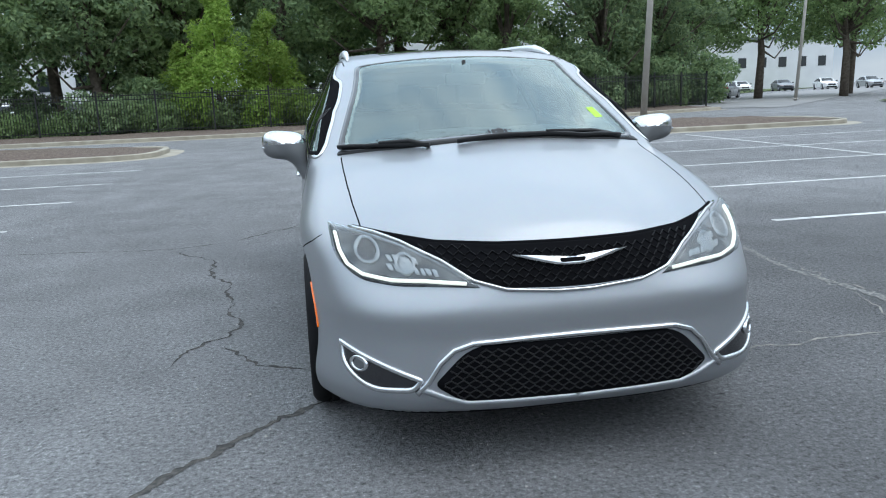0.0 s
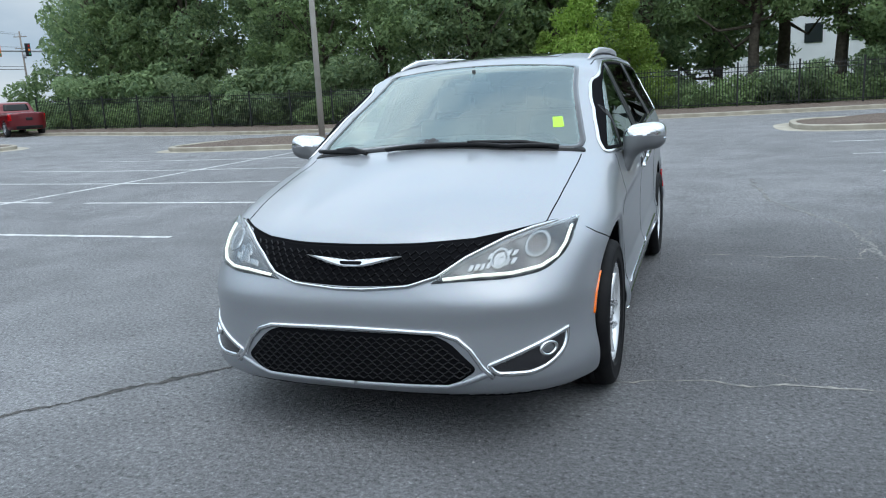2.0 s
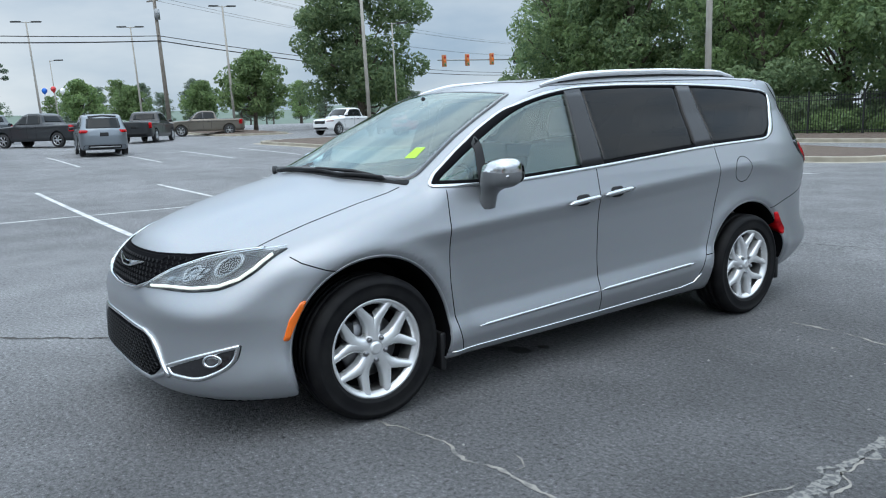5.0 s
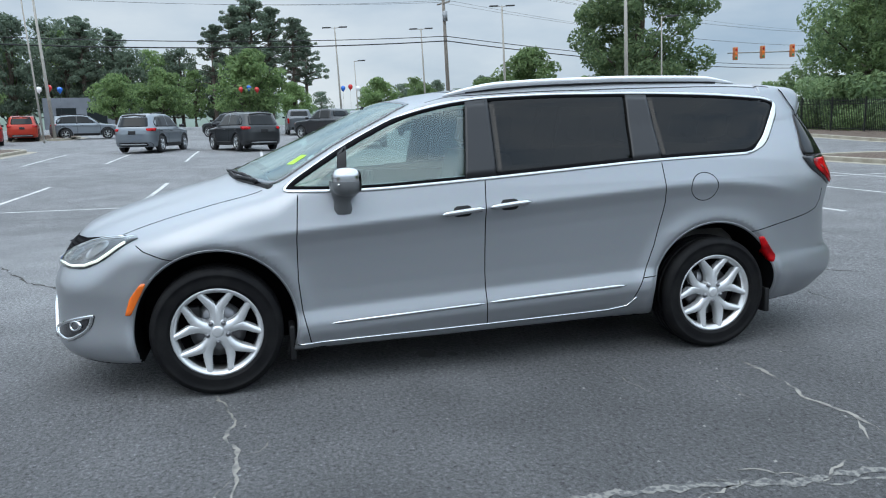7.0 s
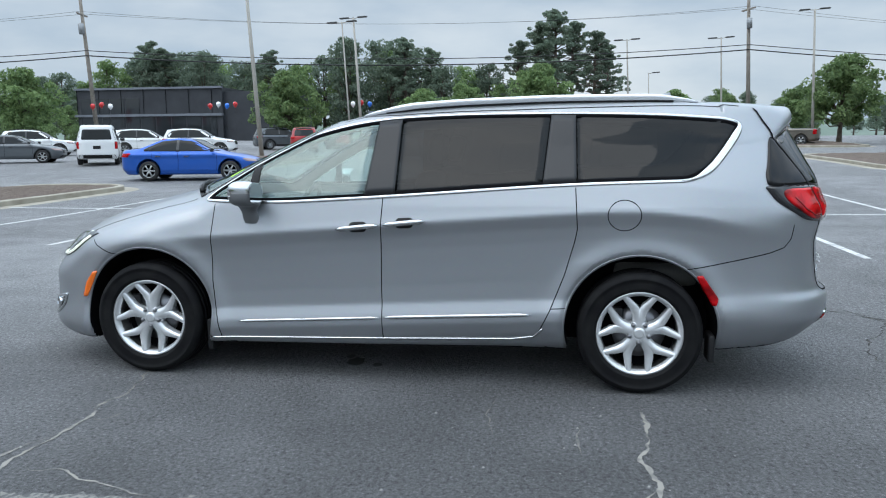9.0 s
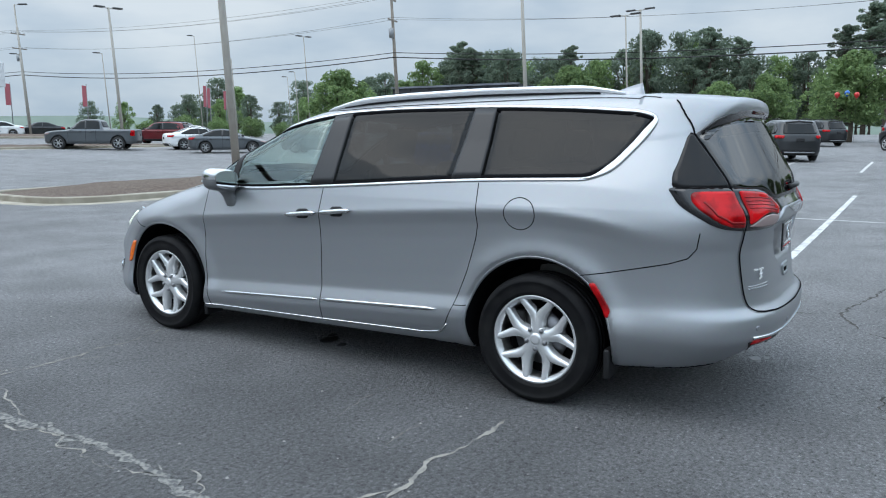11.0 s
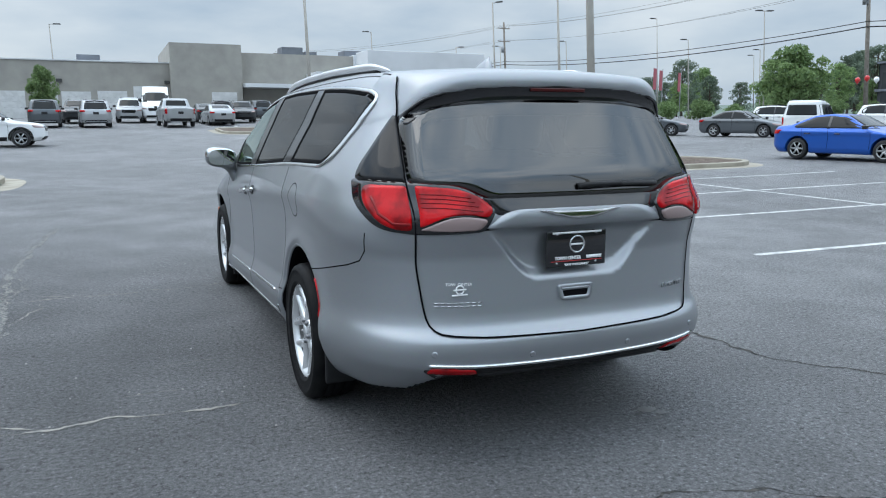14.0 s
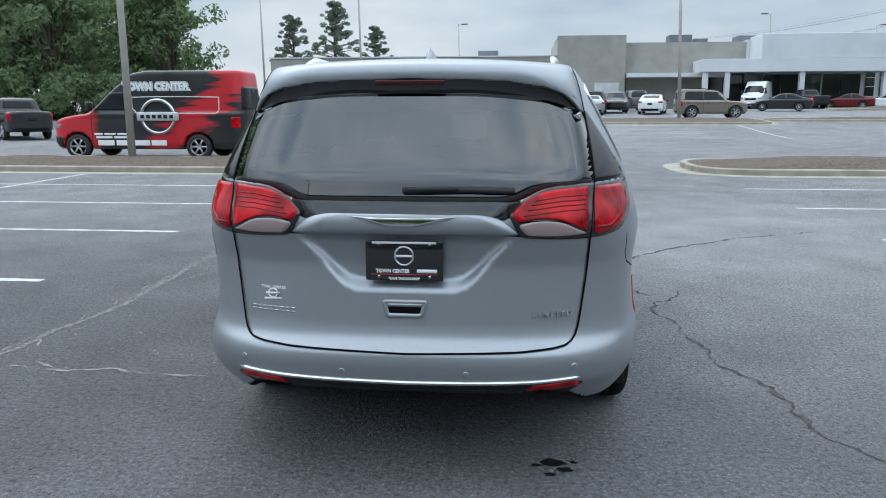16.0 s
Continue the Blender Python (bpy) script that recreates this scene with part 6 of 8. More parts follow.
SHAPES = {
    "sedan": dict(L=4.75, W=1.83, H=1.45, base=2.75, r=0.33, front=0.95, clear=0.20, belt=0.95,
                  top=[(-2.5, 0.58), (-2.3, 0.72), (-1.9, 0.84), (-1.25, 0.95), (-1.05, 0.99), (-0.2, 1.39), (0.3, 1.45), (0.85, 1.41), (1.65, 1.10), (2.1, 1.06), (2.45, 1.0)],
                  tail=[(0.2, 2.2), (0.4, 2.36), (0.8, 2.375), (1.05, 2.30)], nose=[(0.2, -2.2), (0.4, -2.36), (0.65, -2.36), (0.8, -2.25)],
                  side=[(-1.0, 1.0), (-0.15, 1.33), (0.35, 1.375), (0.85, 1.33), (1.45, 1.07)], ws=(-0.95, -0.22), rear=None, backlite=(0.95, 1.55)),
    "suv": dict(L=4.65, W=1.86, H=1.69, base=2.70, r=0.36, front=0.93, clear=0.24, belt=1.06,
                top=[(-2.5, 0.75), (-2.25, 0.90), (-1.9, 1.0), (-1.2, 1.07), (-1.0, 1.12), (-0.3, 1.58), (0.2, 1.67), (0.9, 1.69), (1.6, 1.64), (2.0, 1.58), (2.4, 1.5)],
                tail=[(0.2, 2.15), (0.45, 2.32), (0.8, 2.32), (1.05, 2.27), (1.5, 2.02), (1.7, 1.9)], nose=[(0.2, -2.1), (0.4, -2.3), (0.8, -2.31), (0.95, -2.2)],
                side=[(-0.95, 1.13), (-0.25, 1.53), (0.25, 1.60), (0.95, 1.60), (1.55, 1.54), (1.85, 1.30)], ws=(-0.92, -0.30), rear=(1.10, 1.50), backlite=None),
    "pickup": dict(L=5.55, W=1.95, H=1.86, base=3.45, r=0.39, front=0.95, clear=0.34, belt=1.20,
                   top=[(-2.9, 0.95), (-2.7, 1.06), (-2.3, 1.13), (-1.45, 1.19), (-1.3, 1.24), (-0.7, 1.74), (-0.3, 1.85), (0.35, 1.84), (0.62, 1.76), (0.74, 1.30), (0.85, 1.24), (2.9, 1.24)],
                   tail=[(0.3, 2.6), (0.5, 2.76), (0.9, 2.775), (1.3, 2.76)], nose=[(0.3, -2.6), (0.5, -2.75), (0.9, -2.77), (1.1, -2.68)],
                   side=[(-1.25, 1.27), (-0.65, 1.68), (-0.2, 1.76), (0.35, 1.75), (0.55, 1.68), (0.62, 1.28)], ws=(-1.25, -0.68), rear=None, backlite=None),
    "boxy_suv": dict(L=4.55, W=1.86, H=1.86, base=2.70, r=0.38, front=0.85, clear=0.28, belt=1.12,
                     top=[(-2.5, 0.90), (-2.2, 1.02), (-1.8, 1.08), (-1.15, 1.12), (-1.05, 1.16), (-0.55, 1.66), (-0.1, 1.78), (0.4, 1.80), (0.55, 1.86), (1.6, 1.87), (2.1, 1.82), (2.4, 1.7)],
                     tail=[(0.25, 2.1), (0.5, 2.27), (1.1, 2.27), (1.8, 2.15)], nose=[(0.25, -2.1), (0.45, -2.26), (0.95, -2.26), (1.1, -2.15)],
                     side=[(-1.0, 1.18), (-0.5, 1.60), (-0.1, 1.68), (0.5, 1.70), (1.6, 1.70), (1.95, 1.65), (2.0, 1.2)], ws=(-1.03, -0.55), rear=(1.18, 1.65), backlite=None),
    "cargo_van": dict(L=6.1, W=2.03, H=2.70, base=3.72, r=0.38, front=0.95, clear=0.30, belt=1.45,
                      top=[(-3.2, 1.05), (-2.95, 1.22), (-2.6, 1.32), (-1.95, 1.42), (-1.8, 1.50), (-1.05, 2.20), (-0.45, 2.62), (0.1, 2.70), (2.8, 2.70), (3.1, 2.60)],
                      tail=[(0.3, 2.9), (0.5, 3.03), (1.5, 3.04), (2.6, 2.92)], nose=[(0.3, -2.9), (0.5, -3.03), (1.0, -3.03), (1.2, -2.95)],
                      side=[(-1.72, 1.50), (-1.15, 2.02), (-0.55, 2.05), (-0.45, 1.5)], ws=(-1.75, -1.05), rear=(1.5, 2.2), backlite=None),
}


def shape_f(s):
    top, tail, nose = table(s["top"], 0.05), table(s["tail"], 0.03), table(s["nose"], 0.03)
    hw, H, b = s["W"] / 2, s["H"], s["belt"]
    side = table([(0.0, hw * 0.86), (s["clear"], hw * 0.93), (s["clear"] + 0.15, hw * 0.985), (0.55, hw * 0.985), (b - 0.20, hw * 0.978), (b - 0.10, hw), (b - 0.07, hw * 0.995), (b, hw * 0.955), (H, hw * (0.74 if H < 2.2 else 0.90))], 0.014)
    y0f, y0r = -s["L"] / 2 + 0.95, s["L"] / 2 - 1.0

    def f(x, y, z):
        ax = np.abs(x)
        tf = np.maximum(0, (y0f - y) / (y0f - nose(z)))
        tr = np.maximum(0, (y - y0r) / (tail(z) - y0r))
        plan = (ax / side(z)) ** 3.6 + tf ** 3.0 + tr ** 4.0 + 1e-9
        fp = (plan ** (1 / 3.5) - 1) * 0.9
        bow = 0.22 * (ax / hw) ** 2 * np.clip((0.0 - y) / 0.6, 0, 1)
        ft = (z - top(y - bow) + 0.03 * (ax / hw) ** 2) * 0.8
        g = smax(fp, ft, 0.075)
        g = smax(g, s["clear"] - z, 0.05)
        well = np.maximum(np.minimum(np.hypot(y + s["ya"], z - s["r"]), np.hypot(y - s["yb"], z - s["r"])) - s["r"] - 0.065, 0.55 * hw - ax)
        return smax(g, -well, 0.02)
    return f


def build_car(kind, paint, label, res=0.066):
    """A car of one of the shapes, facing -y, at the origin, with its parts."""
    s = dict(SHAPES[kind])
    s["ya"] = s["L"] / 2 - s["front"]
    s["yb"] = s["base"] - s["ya"]
    f = shape_f(s)
    skin = Skin(f)
    root = thing({"sedan": "sedan", "suv": "parked_suv", "pickup": "pickup_truck", "boxy_suv": "parked_suv", "cargo_van": "cargo_van"}[kind], label, {"sedan": "car", "suv": "car", "boxy_suv": "car", "pickup": "pickup truck", "cargo_van": "van"}[kind])
    hw, b = s["W"] / 2, s["belt"]
    v, fc, n = surface_net(f, (-res / 2 - 0.001, -s["L"] / 2 - 0.15, s["clear"] - 0.1), (hw + 0.1, s["L"] / 2 + 0.15, s["H"] + 0.12), res)
    fc = fc[v[fc][:, :, 0].mean(1) > -0.01]
    v[:, 0] = np.maximum(v[:, 0], 0)
    k = len(v)
    mesh_part("body", np.concatenate([v, v * (-1, 1, 1)]), np.concatenate([fc, fc[:, ::-1] + k]), PAINTS[paint], root, normals=np.concatenate([n, n * (-1, 1, 1)]))
    low = [(p[0], b + 0.045 - 0.0 * p[0]) for p in (s["side"][0], s["side"][-1])]
    poly = rounded([low[0]] + [(s["side"][-1][0] + 0.0, low[1][1])] + [tuple(p) for p in s["side"][::-1]], 0.06, 3)
    for sd in ("left", "right"):
        add("side_window", skin.panel(poly, sd, 0.006, 5, 0.02, 0.08), FAR_GLASS, root, "dark side glass")
        if kind != "cargo_van":
            mid = (s["side"][0][0] + s["side"][-1][0]) / 2 + 0.1
            ztop = float(np.interp(mid, [p[0] for p in s["side"]], [p[1] for p in s["side"]]))
            for yy in (mid - 0.30, s["side"][-1][0] - 0.45):
                add("door_handle", skin.strip(np.array([(yy - 0.10, b - 0.13), (yy + 0.08, b - 0.125)]), sd, 0.03, 0.02, lift=0.01, step=0.06), BLACK_GLOSS, root)
            add("pillar", skin.panel(rounded([(mid - 0.05, b + 0.03), (mid + 0.05, b + 0.03), (mid + 0.03, ztop), (mid - 0.06, ztop)], 0.01, 2), sd, 0.012, 3, 0.02, 0.08), BLACK_GLOSS, root)
            for yy in (s["side"][0][0] + 0.02, mid, s["side"][-1][0] - 0.25):
                add("door_gap", skin.strip(np.array([(yy, s["clear"] + 0.15), (yy - 0.02, 0.7), (yy, b)]), sd, 0.012, 0.003, step=0.1), GAP, root)
    w0, w1 = s["ws"]
    ww = hw * (0.76 if s["H"] < 2.2 else 0.84)
    add("windscreen", skin.panel(rounded([(-ww, w0 + 0.16), (0, w0, 0.3), (ww, w0 + 0.16), (ww * 0.84, w1 + 0.10), (0, w1, 0.3), (-ww * 0.84, w1 + 0.10)], 0.08, 3), "top", 0.006, 6, 0.02, 0.1), FAR_GLASS, root, "windscreen")
    if s["backlite"]:
        q0, q1 = s["backlite"]
        add("rear_window", skin.panel(rounded([(-ww * 0.8, q0), (ww * 0.8, q0), (ww * 0.86, q1 - 0.05), (-ww * 0.86, q1 - 0.05)], 0.08, 3), "top", 0.006, 6, 0.02, 0.1), FAR_GLASS, root, "rear window")
    if s["rear"]:
        q0, q1 = s["rear"]
        add("rear_window", skin.panel(rounded([(-ww * 0.92, q0), (ww * 0.92, q0), (ww * 0.82, q1), (-ww * 0.82, q1)], 0.06, 3), "rear", 0.006, 6, 0.02, 0.1), FAR_GLASS, root, "rear window")
    zl = {"sedan": 0.86, "suv": 0.98, "pickup": 1.02, "boxy_suv": 0.95, "cargo_van": 1.15}[kind]
    zh = {"sedan": 0.66, "suv": 0.82, "pickup": 0.93, "boxy_suv": 0.86, "cargo_van": 0.98}[kind]
    for d in (1, -1):
        tall = kind in ("pickup", "cargo_van", "boxy_suv")
        a = [(d * (hw - 0.30), zl - 0.06), (d * (hw - 0.04), zl - 0.06), (d * (hw - 0.04), zl + 0.07), (d * (hw - 0.36), zl + 0.05)] if not tall else [(d * (hw - 0.17), zl - 0.20), (d * (hw - 0.05), zl - 0.20), (d * (hw - 0.05), zl + 0.14), (d * (hw - 0.17), zl + 0.14)]
        add("tail_lamp", skin.panel(rounded(a, 0.03, 2), "rear", 0.008, 4, 0.02, 0.06), LENS_RED, root, "red tail lamp")
        a = [(d * (hw - 0.42), zh - 0.04), (d * (hw - 0.07), zh - 0.02), (d * (hw - 0.06), zh + 0.09), (d * (hw - 0.36), zh + 0.05)]
        add("headlamp", skin.panel(rounded(a, 0.03, 2), "front", 0.008, 4, 0.02, 0.06), LENS_WHITE, root, "headlamp")
        for yy in (-s["ya"], s["yb"]):
            bm = bmesh.new()
            r = s["r"]
            spin(bm, [(-0.10, r * 0.68), (-0.11, r * 0.9), (-0.08, r), (0.08, r), (0.11, r * 0.9), (0.105, r * 0.68)], "x", 26)
            wh = part("wheel", bm, TYRE_FAR, root, "wheel with black tyre")
            bm = bmesh.new()
            spin(bm, [(0.04, r * 0.68), (0.085, r * 0.66), (0.06, r * 0.60), (0.02, r * 0.58), (0.0, 0.02)], "x", 26)
            rim = part("rim", bm, GAP, wh)
            bm = bmesh.new()
            spin(bm, [(0.06, r * 0.60), (0.098, r * 0.64), (0.104, r * 0.70), (0.09, r * 0.72)], "x", 26)
            for q in range(6):
                an = 2 * math.pi * q / 6
                tube(bm, [(0.075, 0.0, 0.0), (0.085, r * 0.63 * math.cos(an), r * 0.63 * math.sin(an))], [r * 0.13, r * 0.10], 5, flat=0.6)
            part("spokes", bm, RIM_FAR, wh)
            wh.matrix_basis = pose(d * (hw - 0.125), yy, r, 0, 0, 0 if d > 0 else 180)
        bm = bmesh.new()
        my = s["side"][0][0] + 0.12
        box(bm, (d * (hw - 0.02), my - 0.06, b + 0.02), (d * (hw + 0.19), my + 0.06, b + (0.15 if s["H"] < 2.2 else 0.30)), 0.03)
        part("door_mirror", bm, BLACK_GLOSS, root)
        if kind in ("suv", "boxy_suv"):
            bm = bmesh.new()
            pts = skin.lay(np.array([(d * hw * 0.62, yy) for yy in np.linspace(-0.1, s["L"] / 2 - 0.75, 8)]), "top")
            tube(bm, [(p[0], p[1], p[2] + 0.045) for p in pts], 0.018, 6)
            part("roof_rail", bm, BLACK if paint != "tan" else RIM_FAR, root)
    add("plate", skin.panel(rounded([(-0.16, zl - 0.20), (0.16, zl - 0.20), (0.16, zl - 0.05), (-0.16, zl - 0.05)], 0.01, 2), "rear", 0.010, 3, 0.02, 0.1), BLACK, root, "dark dealer plate")
    add("lower_bumper", skin.panel(rounded([(-hw + 0.12, s["clear"] + 0.04), (hw - 0.12, s["clear"] + 0.04), (hw - 0.16, s["clear"] + 0.20), (-hw + 0.16, s["clear"] + 0.20)], 0.05, 3), "rear", 0.006, 4, 0.02, 0.1), BLACK, root, "black lower bumper")
    add("grille", skin.panel(rounded([(-hw * 0.48, zh - 0.16), (hw * 0.48, zh - 0.16), (hw * 0.52, zh + 0.06), (-hw * 0.52, zh + 0.06)], 0.05, 3), "front", 0.006, 4, 0.02, 0.1), BLACK_GLOSS, root, "black grille")
    add("lower_intake", skin.panel(rounded([(-hw * 0.7, s["clear"] + 0.06), (hw * 0.7, s["clear"] + 0.06), (hw * 0.6, s["clear"] + 0.20), (-hw * 0.6, s["clear"] + 0.20)], 0.05, 3), "front", 0.006, 4, 0.02, 0.1), BLACK, root)
    if kind == "pickup":
        add("bed_cover", skin.panel(rounded([(-hw * 0.80, 0.92), (hw * 0.80, 0.92), (hw * 0.80, 2.62), (-hw * 0.80, 2.62)], 0.05, 3), "top", 0.006, 4, 0.02, 0.2), BLACK, root, "black truck bed")
        add("rear_window", skin.panel(rounded([(-hw * 0.66, 1.36), (hw * 0.66, 1.36), (hw * 0.60, 1.70), (-hw * 0.60, 1.70)], 0.05, 3), "rear", 0.01, 4, 0.02, 0.1), FAR_GLASS, root, "rear window")
    if kind == "suv":
        for sd in ("left", "right"):
            add("sill_cladding", skin.strip(np.array([(-s["ya"] + 0.42, s["clear"] + 0.09), (s["yb"] - 0.42, s["clear"] + 0.09)]), sd, 0.17, 0.012, step=0.1), BLACK, root, "black sill cladding")
        add("bumper_guard", skin.strip(np.array([(-hw * 0.62, s["clear"] + 0.12), (hw * 0.62, s["clear"] + 0.12)]), "rear", 0.06, 0.014, lift=0.006, step=0.1), RIM_FAR, root, "silver bumper guard")
        add("gate_spoiler", skin.strip(np.array([(-hw * 0.55, s["H"] - 0.14), (0, s["H"] - 0.10), (hw * 0.55, s["H"] - 0.14)]), "rear", 0.08, 0.05, step=0.1), BLACK_GLOSS, root, "gloss black roof spoiler")
        for d in (1, -1):
            for yy in (-s["ya"], s["yb"]):
                ring = np.array([(yy + (s["r"] + 0.085) * math.cos(a), s["r"] + (s["r"] + 0.085) * math.sin(a)) for a in np.linspace(-0.1, math.pi + 0.1, 24)])
                add("arch_trim", skin.strip(ring, "left" if d > 0 else "right", 0.06, 0.012, step=0.1), BLACK, root)
    return root


def far_heading(dx, dy):
    """The turn that points a car's nose along (dx, dy)."""
    return math.degrees(math.atan2(dx, -dy))


KIND_WORDS = {"sedan": "sedan", "suv": "crossover with black trim", "pickup": "crew-cab pickup truck", "boxy_suv": "boxy four-wheel-drive", "cargo_van": "high-roof cargo van"}
COLOR_WORDS = dict(white="white", grey="dark grey", dark="black", silver="silver", tan="tan-grey", red="red", maroon="maroon", orange="orange", blue="bright blue", steel="blue-grey", brown="brown-grey")
first = {}


def park(kind, paint, x, y, dx, dy, where="parked on the asphalt lot"):
    z = float(land(x, y))
    label = f"{COLOR_WORDS[paint]} {KIND_WORDS[kind]} {where}"
    if kind not in first:
        first[kind] = build_car(kind, paint, label)
        ob = first[kind]
        ob.matrix_basis = pose(x, y, z, 0, 0, far_heading(dx, dy))
    else:
        ob = copy_thing(first[kind], pose(x, y, z, 0, 0, far_heading(dx, dy)))
        for c in ob.children:
            if c.name.split(".")[0] == "body":
                c.material_slots[0].link = "OBJECT"
                c.material_slots[0].material = PAINTS[paint]
    return tagged(ob, label, group="parked vehicles")


# west
park("suv", "steel", -31.9, -5.8, -0.965, 0.26)
park("suv", "dark", -31.0, -1.85, -0.91, -0.41)
park("suv", "steel", -31.1, 3.8, -0.99, 0.12)
park("pickup", "dark", -43.2, 3.4, -0.75, -0.66)
park("pickup", "grey", -53.4, 1.9, -1, 0.0)
park("pickup", "dark", -45.1, 9.5, -0.85, 0.52)
park("pickup", "brown", -53.6, 16.0, -0.35, -0.93)
park("suv", "red", -45.0, -16.8, -0.94, -0.33)
park("suv", "steel", -54.0, -13.0, -0.2, 0.98)
park("suv", "dark", -52.0, -3.0, -0.7, -0.7)
park("boxy_suv", "white", -29.0, -21.6, -0.86, -0.50)
park("suv", "white", -42.1, -26.7, -0.35, 0.94)
park("suv", "white", -40.0, -33.2, -0.4, 0.92)
park("suv", "white", -41.0, -22.4, -0.25, 0.97)
park("sedan", "white", -56.0, -30.0, -0.4, 0.9)
park("suv", "orange", -52.5, -16.6, -0.95, -0.2)
park("suv", "grey", -52.0, -21.0, -0.6, 0.8)
park("sedan", "blue", -19.8, -11.9, -0.2, 0.98, "driving slowly across the lot")
park("pickup", "white", -44.6, 23.0, 0.35, -0.94)
park("pickup", "grey", -41.8, 25.2, -0.8, 0.6)
park("pickup", "red", -37.8, 25.0, 0.42, -0.9)
park("pickup", "maroon", -35.2, 27.2, -0.9, 0.45)
# south-west
park("sedan", "grey", -30.4, -27.3, -0.4, 0.92)
park("sedan", "grey", -28.4, -33.0, -0.70, 0.70)
park("sedan", "white", -30.3, -37.8, -0.9, 0.4)
park("pickup", "grey", -24.4, -40.6, 0.66, -0.75)
park("suv", "maroon", -33.5, -46.0, 0.5, -0.86)
park("sedan", "white", -36.5, -45.0, -0.6, 0.8)
park("suv", "grey", -40.2, -51.2, -0.5, 0.86)
park("boxy_suv", "tan", -12.6, -46.6, -1, 0.05, "parked behind a light pole")
park("sedan", "white", -10.2, -54.4, -0.25, -0.97)
park("suv", "dark", -6.0, -56.0, -0.1, -1)
park("suv", "grey", -9.9, -63.0, 0.1, -1)
park("cargo_van", "white", -23.4, -74.0, 0.45, 0.89)
park("pickup", "dark", -27.6, -72.5, 0.2, -0.98)
park("sedan", "maroon", -31.0, -71.5, 0.9, -0.4)
park("sedan", "white", -34.2, -70.5, 0.9, -0.4)
park("sedan", "dark", -38.0, -70.0, 0.9, -0.4)
park("sedan", "dark", -21.5, -60.5, 0.9, -0.3)
# south
for x, y, kd, pt, dy in ((5.6, -48.6, "suv", "grey", -1), (2.8, -48.6, "suv", "silver", -1), (-2.1, -49.0, "pickup", "silver", -1), (-5.2, -52.0, "sedan", "silver", -1), (4.0, -56.0, "suv", "dark", 1), (0.5, -57.0, "boxy_suv", "silver", 1),
                         (-1.4, -58.0, "cargo_van", "white", 1), (-4.9, -57.5, "sedan", "dark", -1), (-7.7, -57.2, "suv", "dark", 1), (13.5, -52.0, "pickup", "dark", -1), (9.5, -51.0, "suv", "dark", -1)):
    park(kd, pt, x, y, 0.06, dy)
park("suv", "white", 6.7, -31.9, -1, 0.04)
park("sedan", "white", 14.4, -33.2, -0.97, 0.2)
park("pickup", "dark", 17.0, -38.5, 0.9, -0.4)
park("pickup", "dark", 11.5, -40.5, 0.85, -0.5)
park("pickup", "dark", 22.8, -27.8, 0.75, -0.66)
# north, beyond the fence
for k in range(9):
    park("sedan", ("white", "silver", "white", "grey")[k % 4], 46 + 4.2 * k, 92 - 2.5 * k, -0.3, -0.95, "parked far beyond the road")
park("sedan", "silver", 33.0, 54.0, 0.7, 0.7, "on the public road")
for x, y, pt in ((4.5, 52.0, "white"), (8.5, 52.5, "silver"), (12.5, 53.0, "white"), (-17.0, 53.5, "grey"), (-22.0, 55.0, "white"), (-33.0, 50.0, "white"), (-30.0, 50.5, "grey")):
    park("suv", pt, x, y, 0.3, -0.95, "parked beyond the fence")

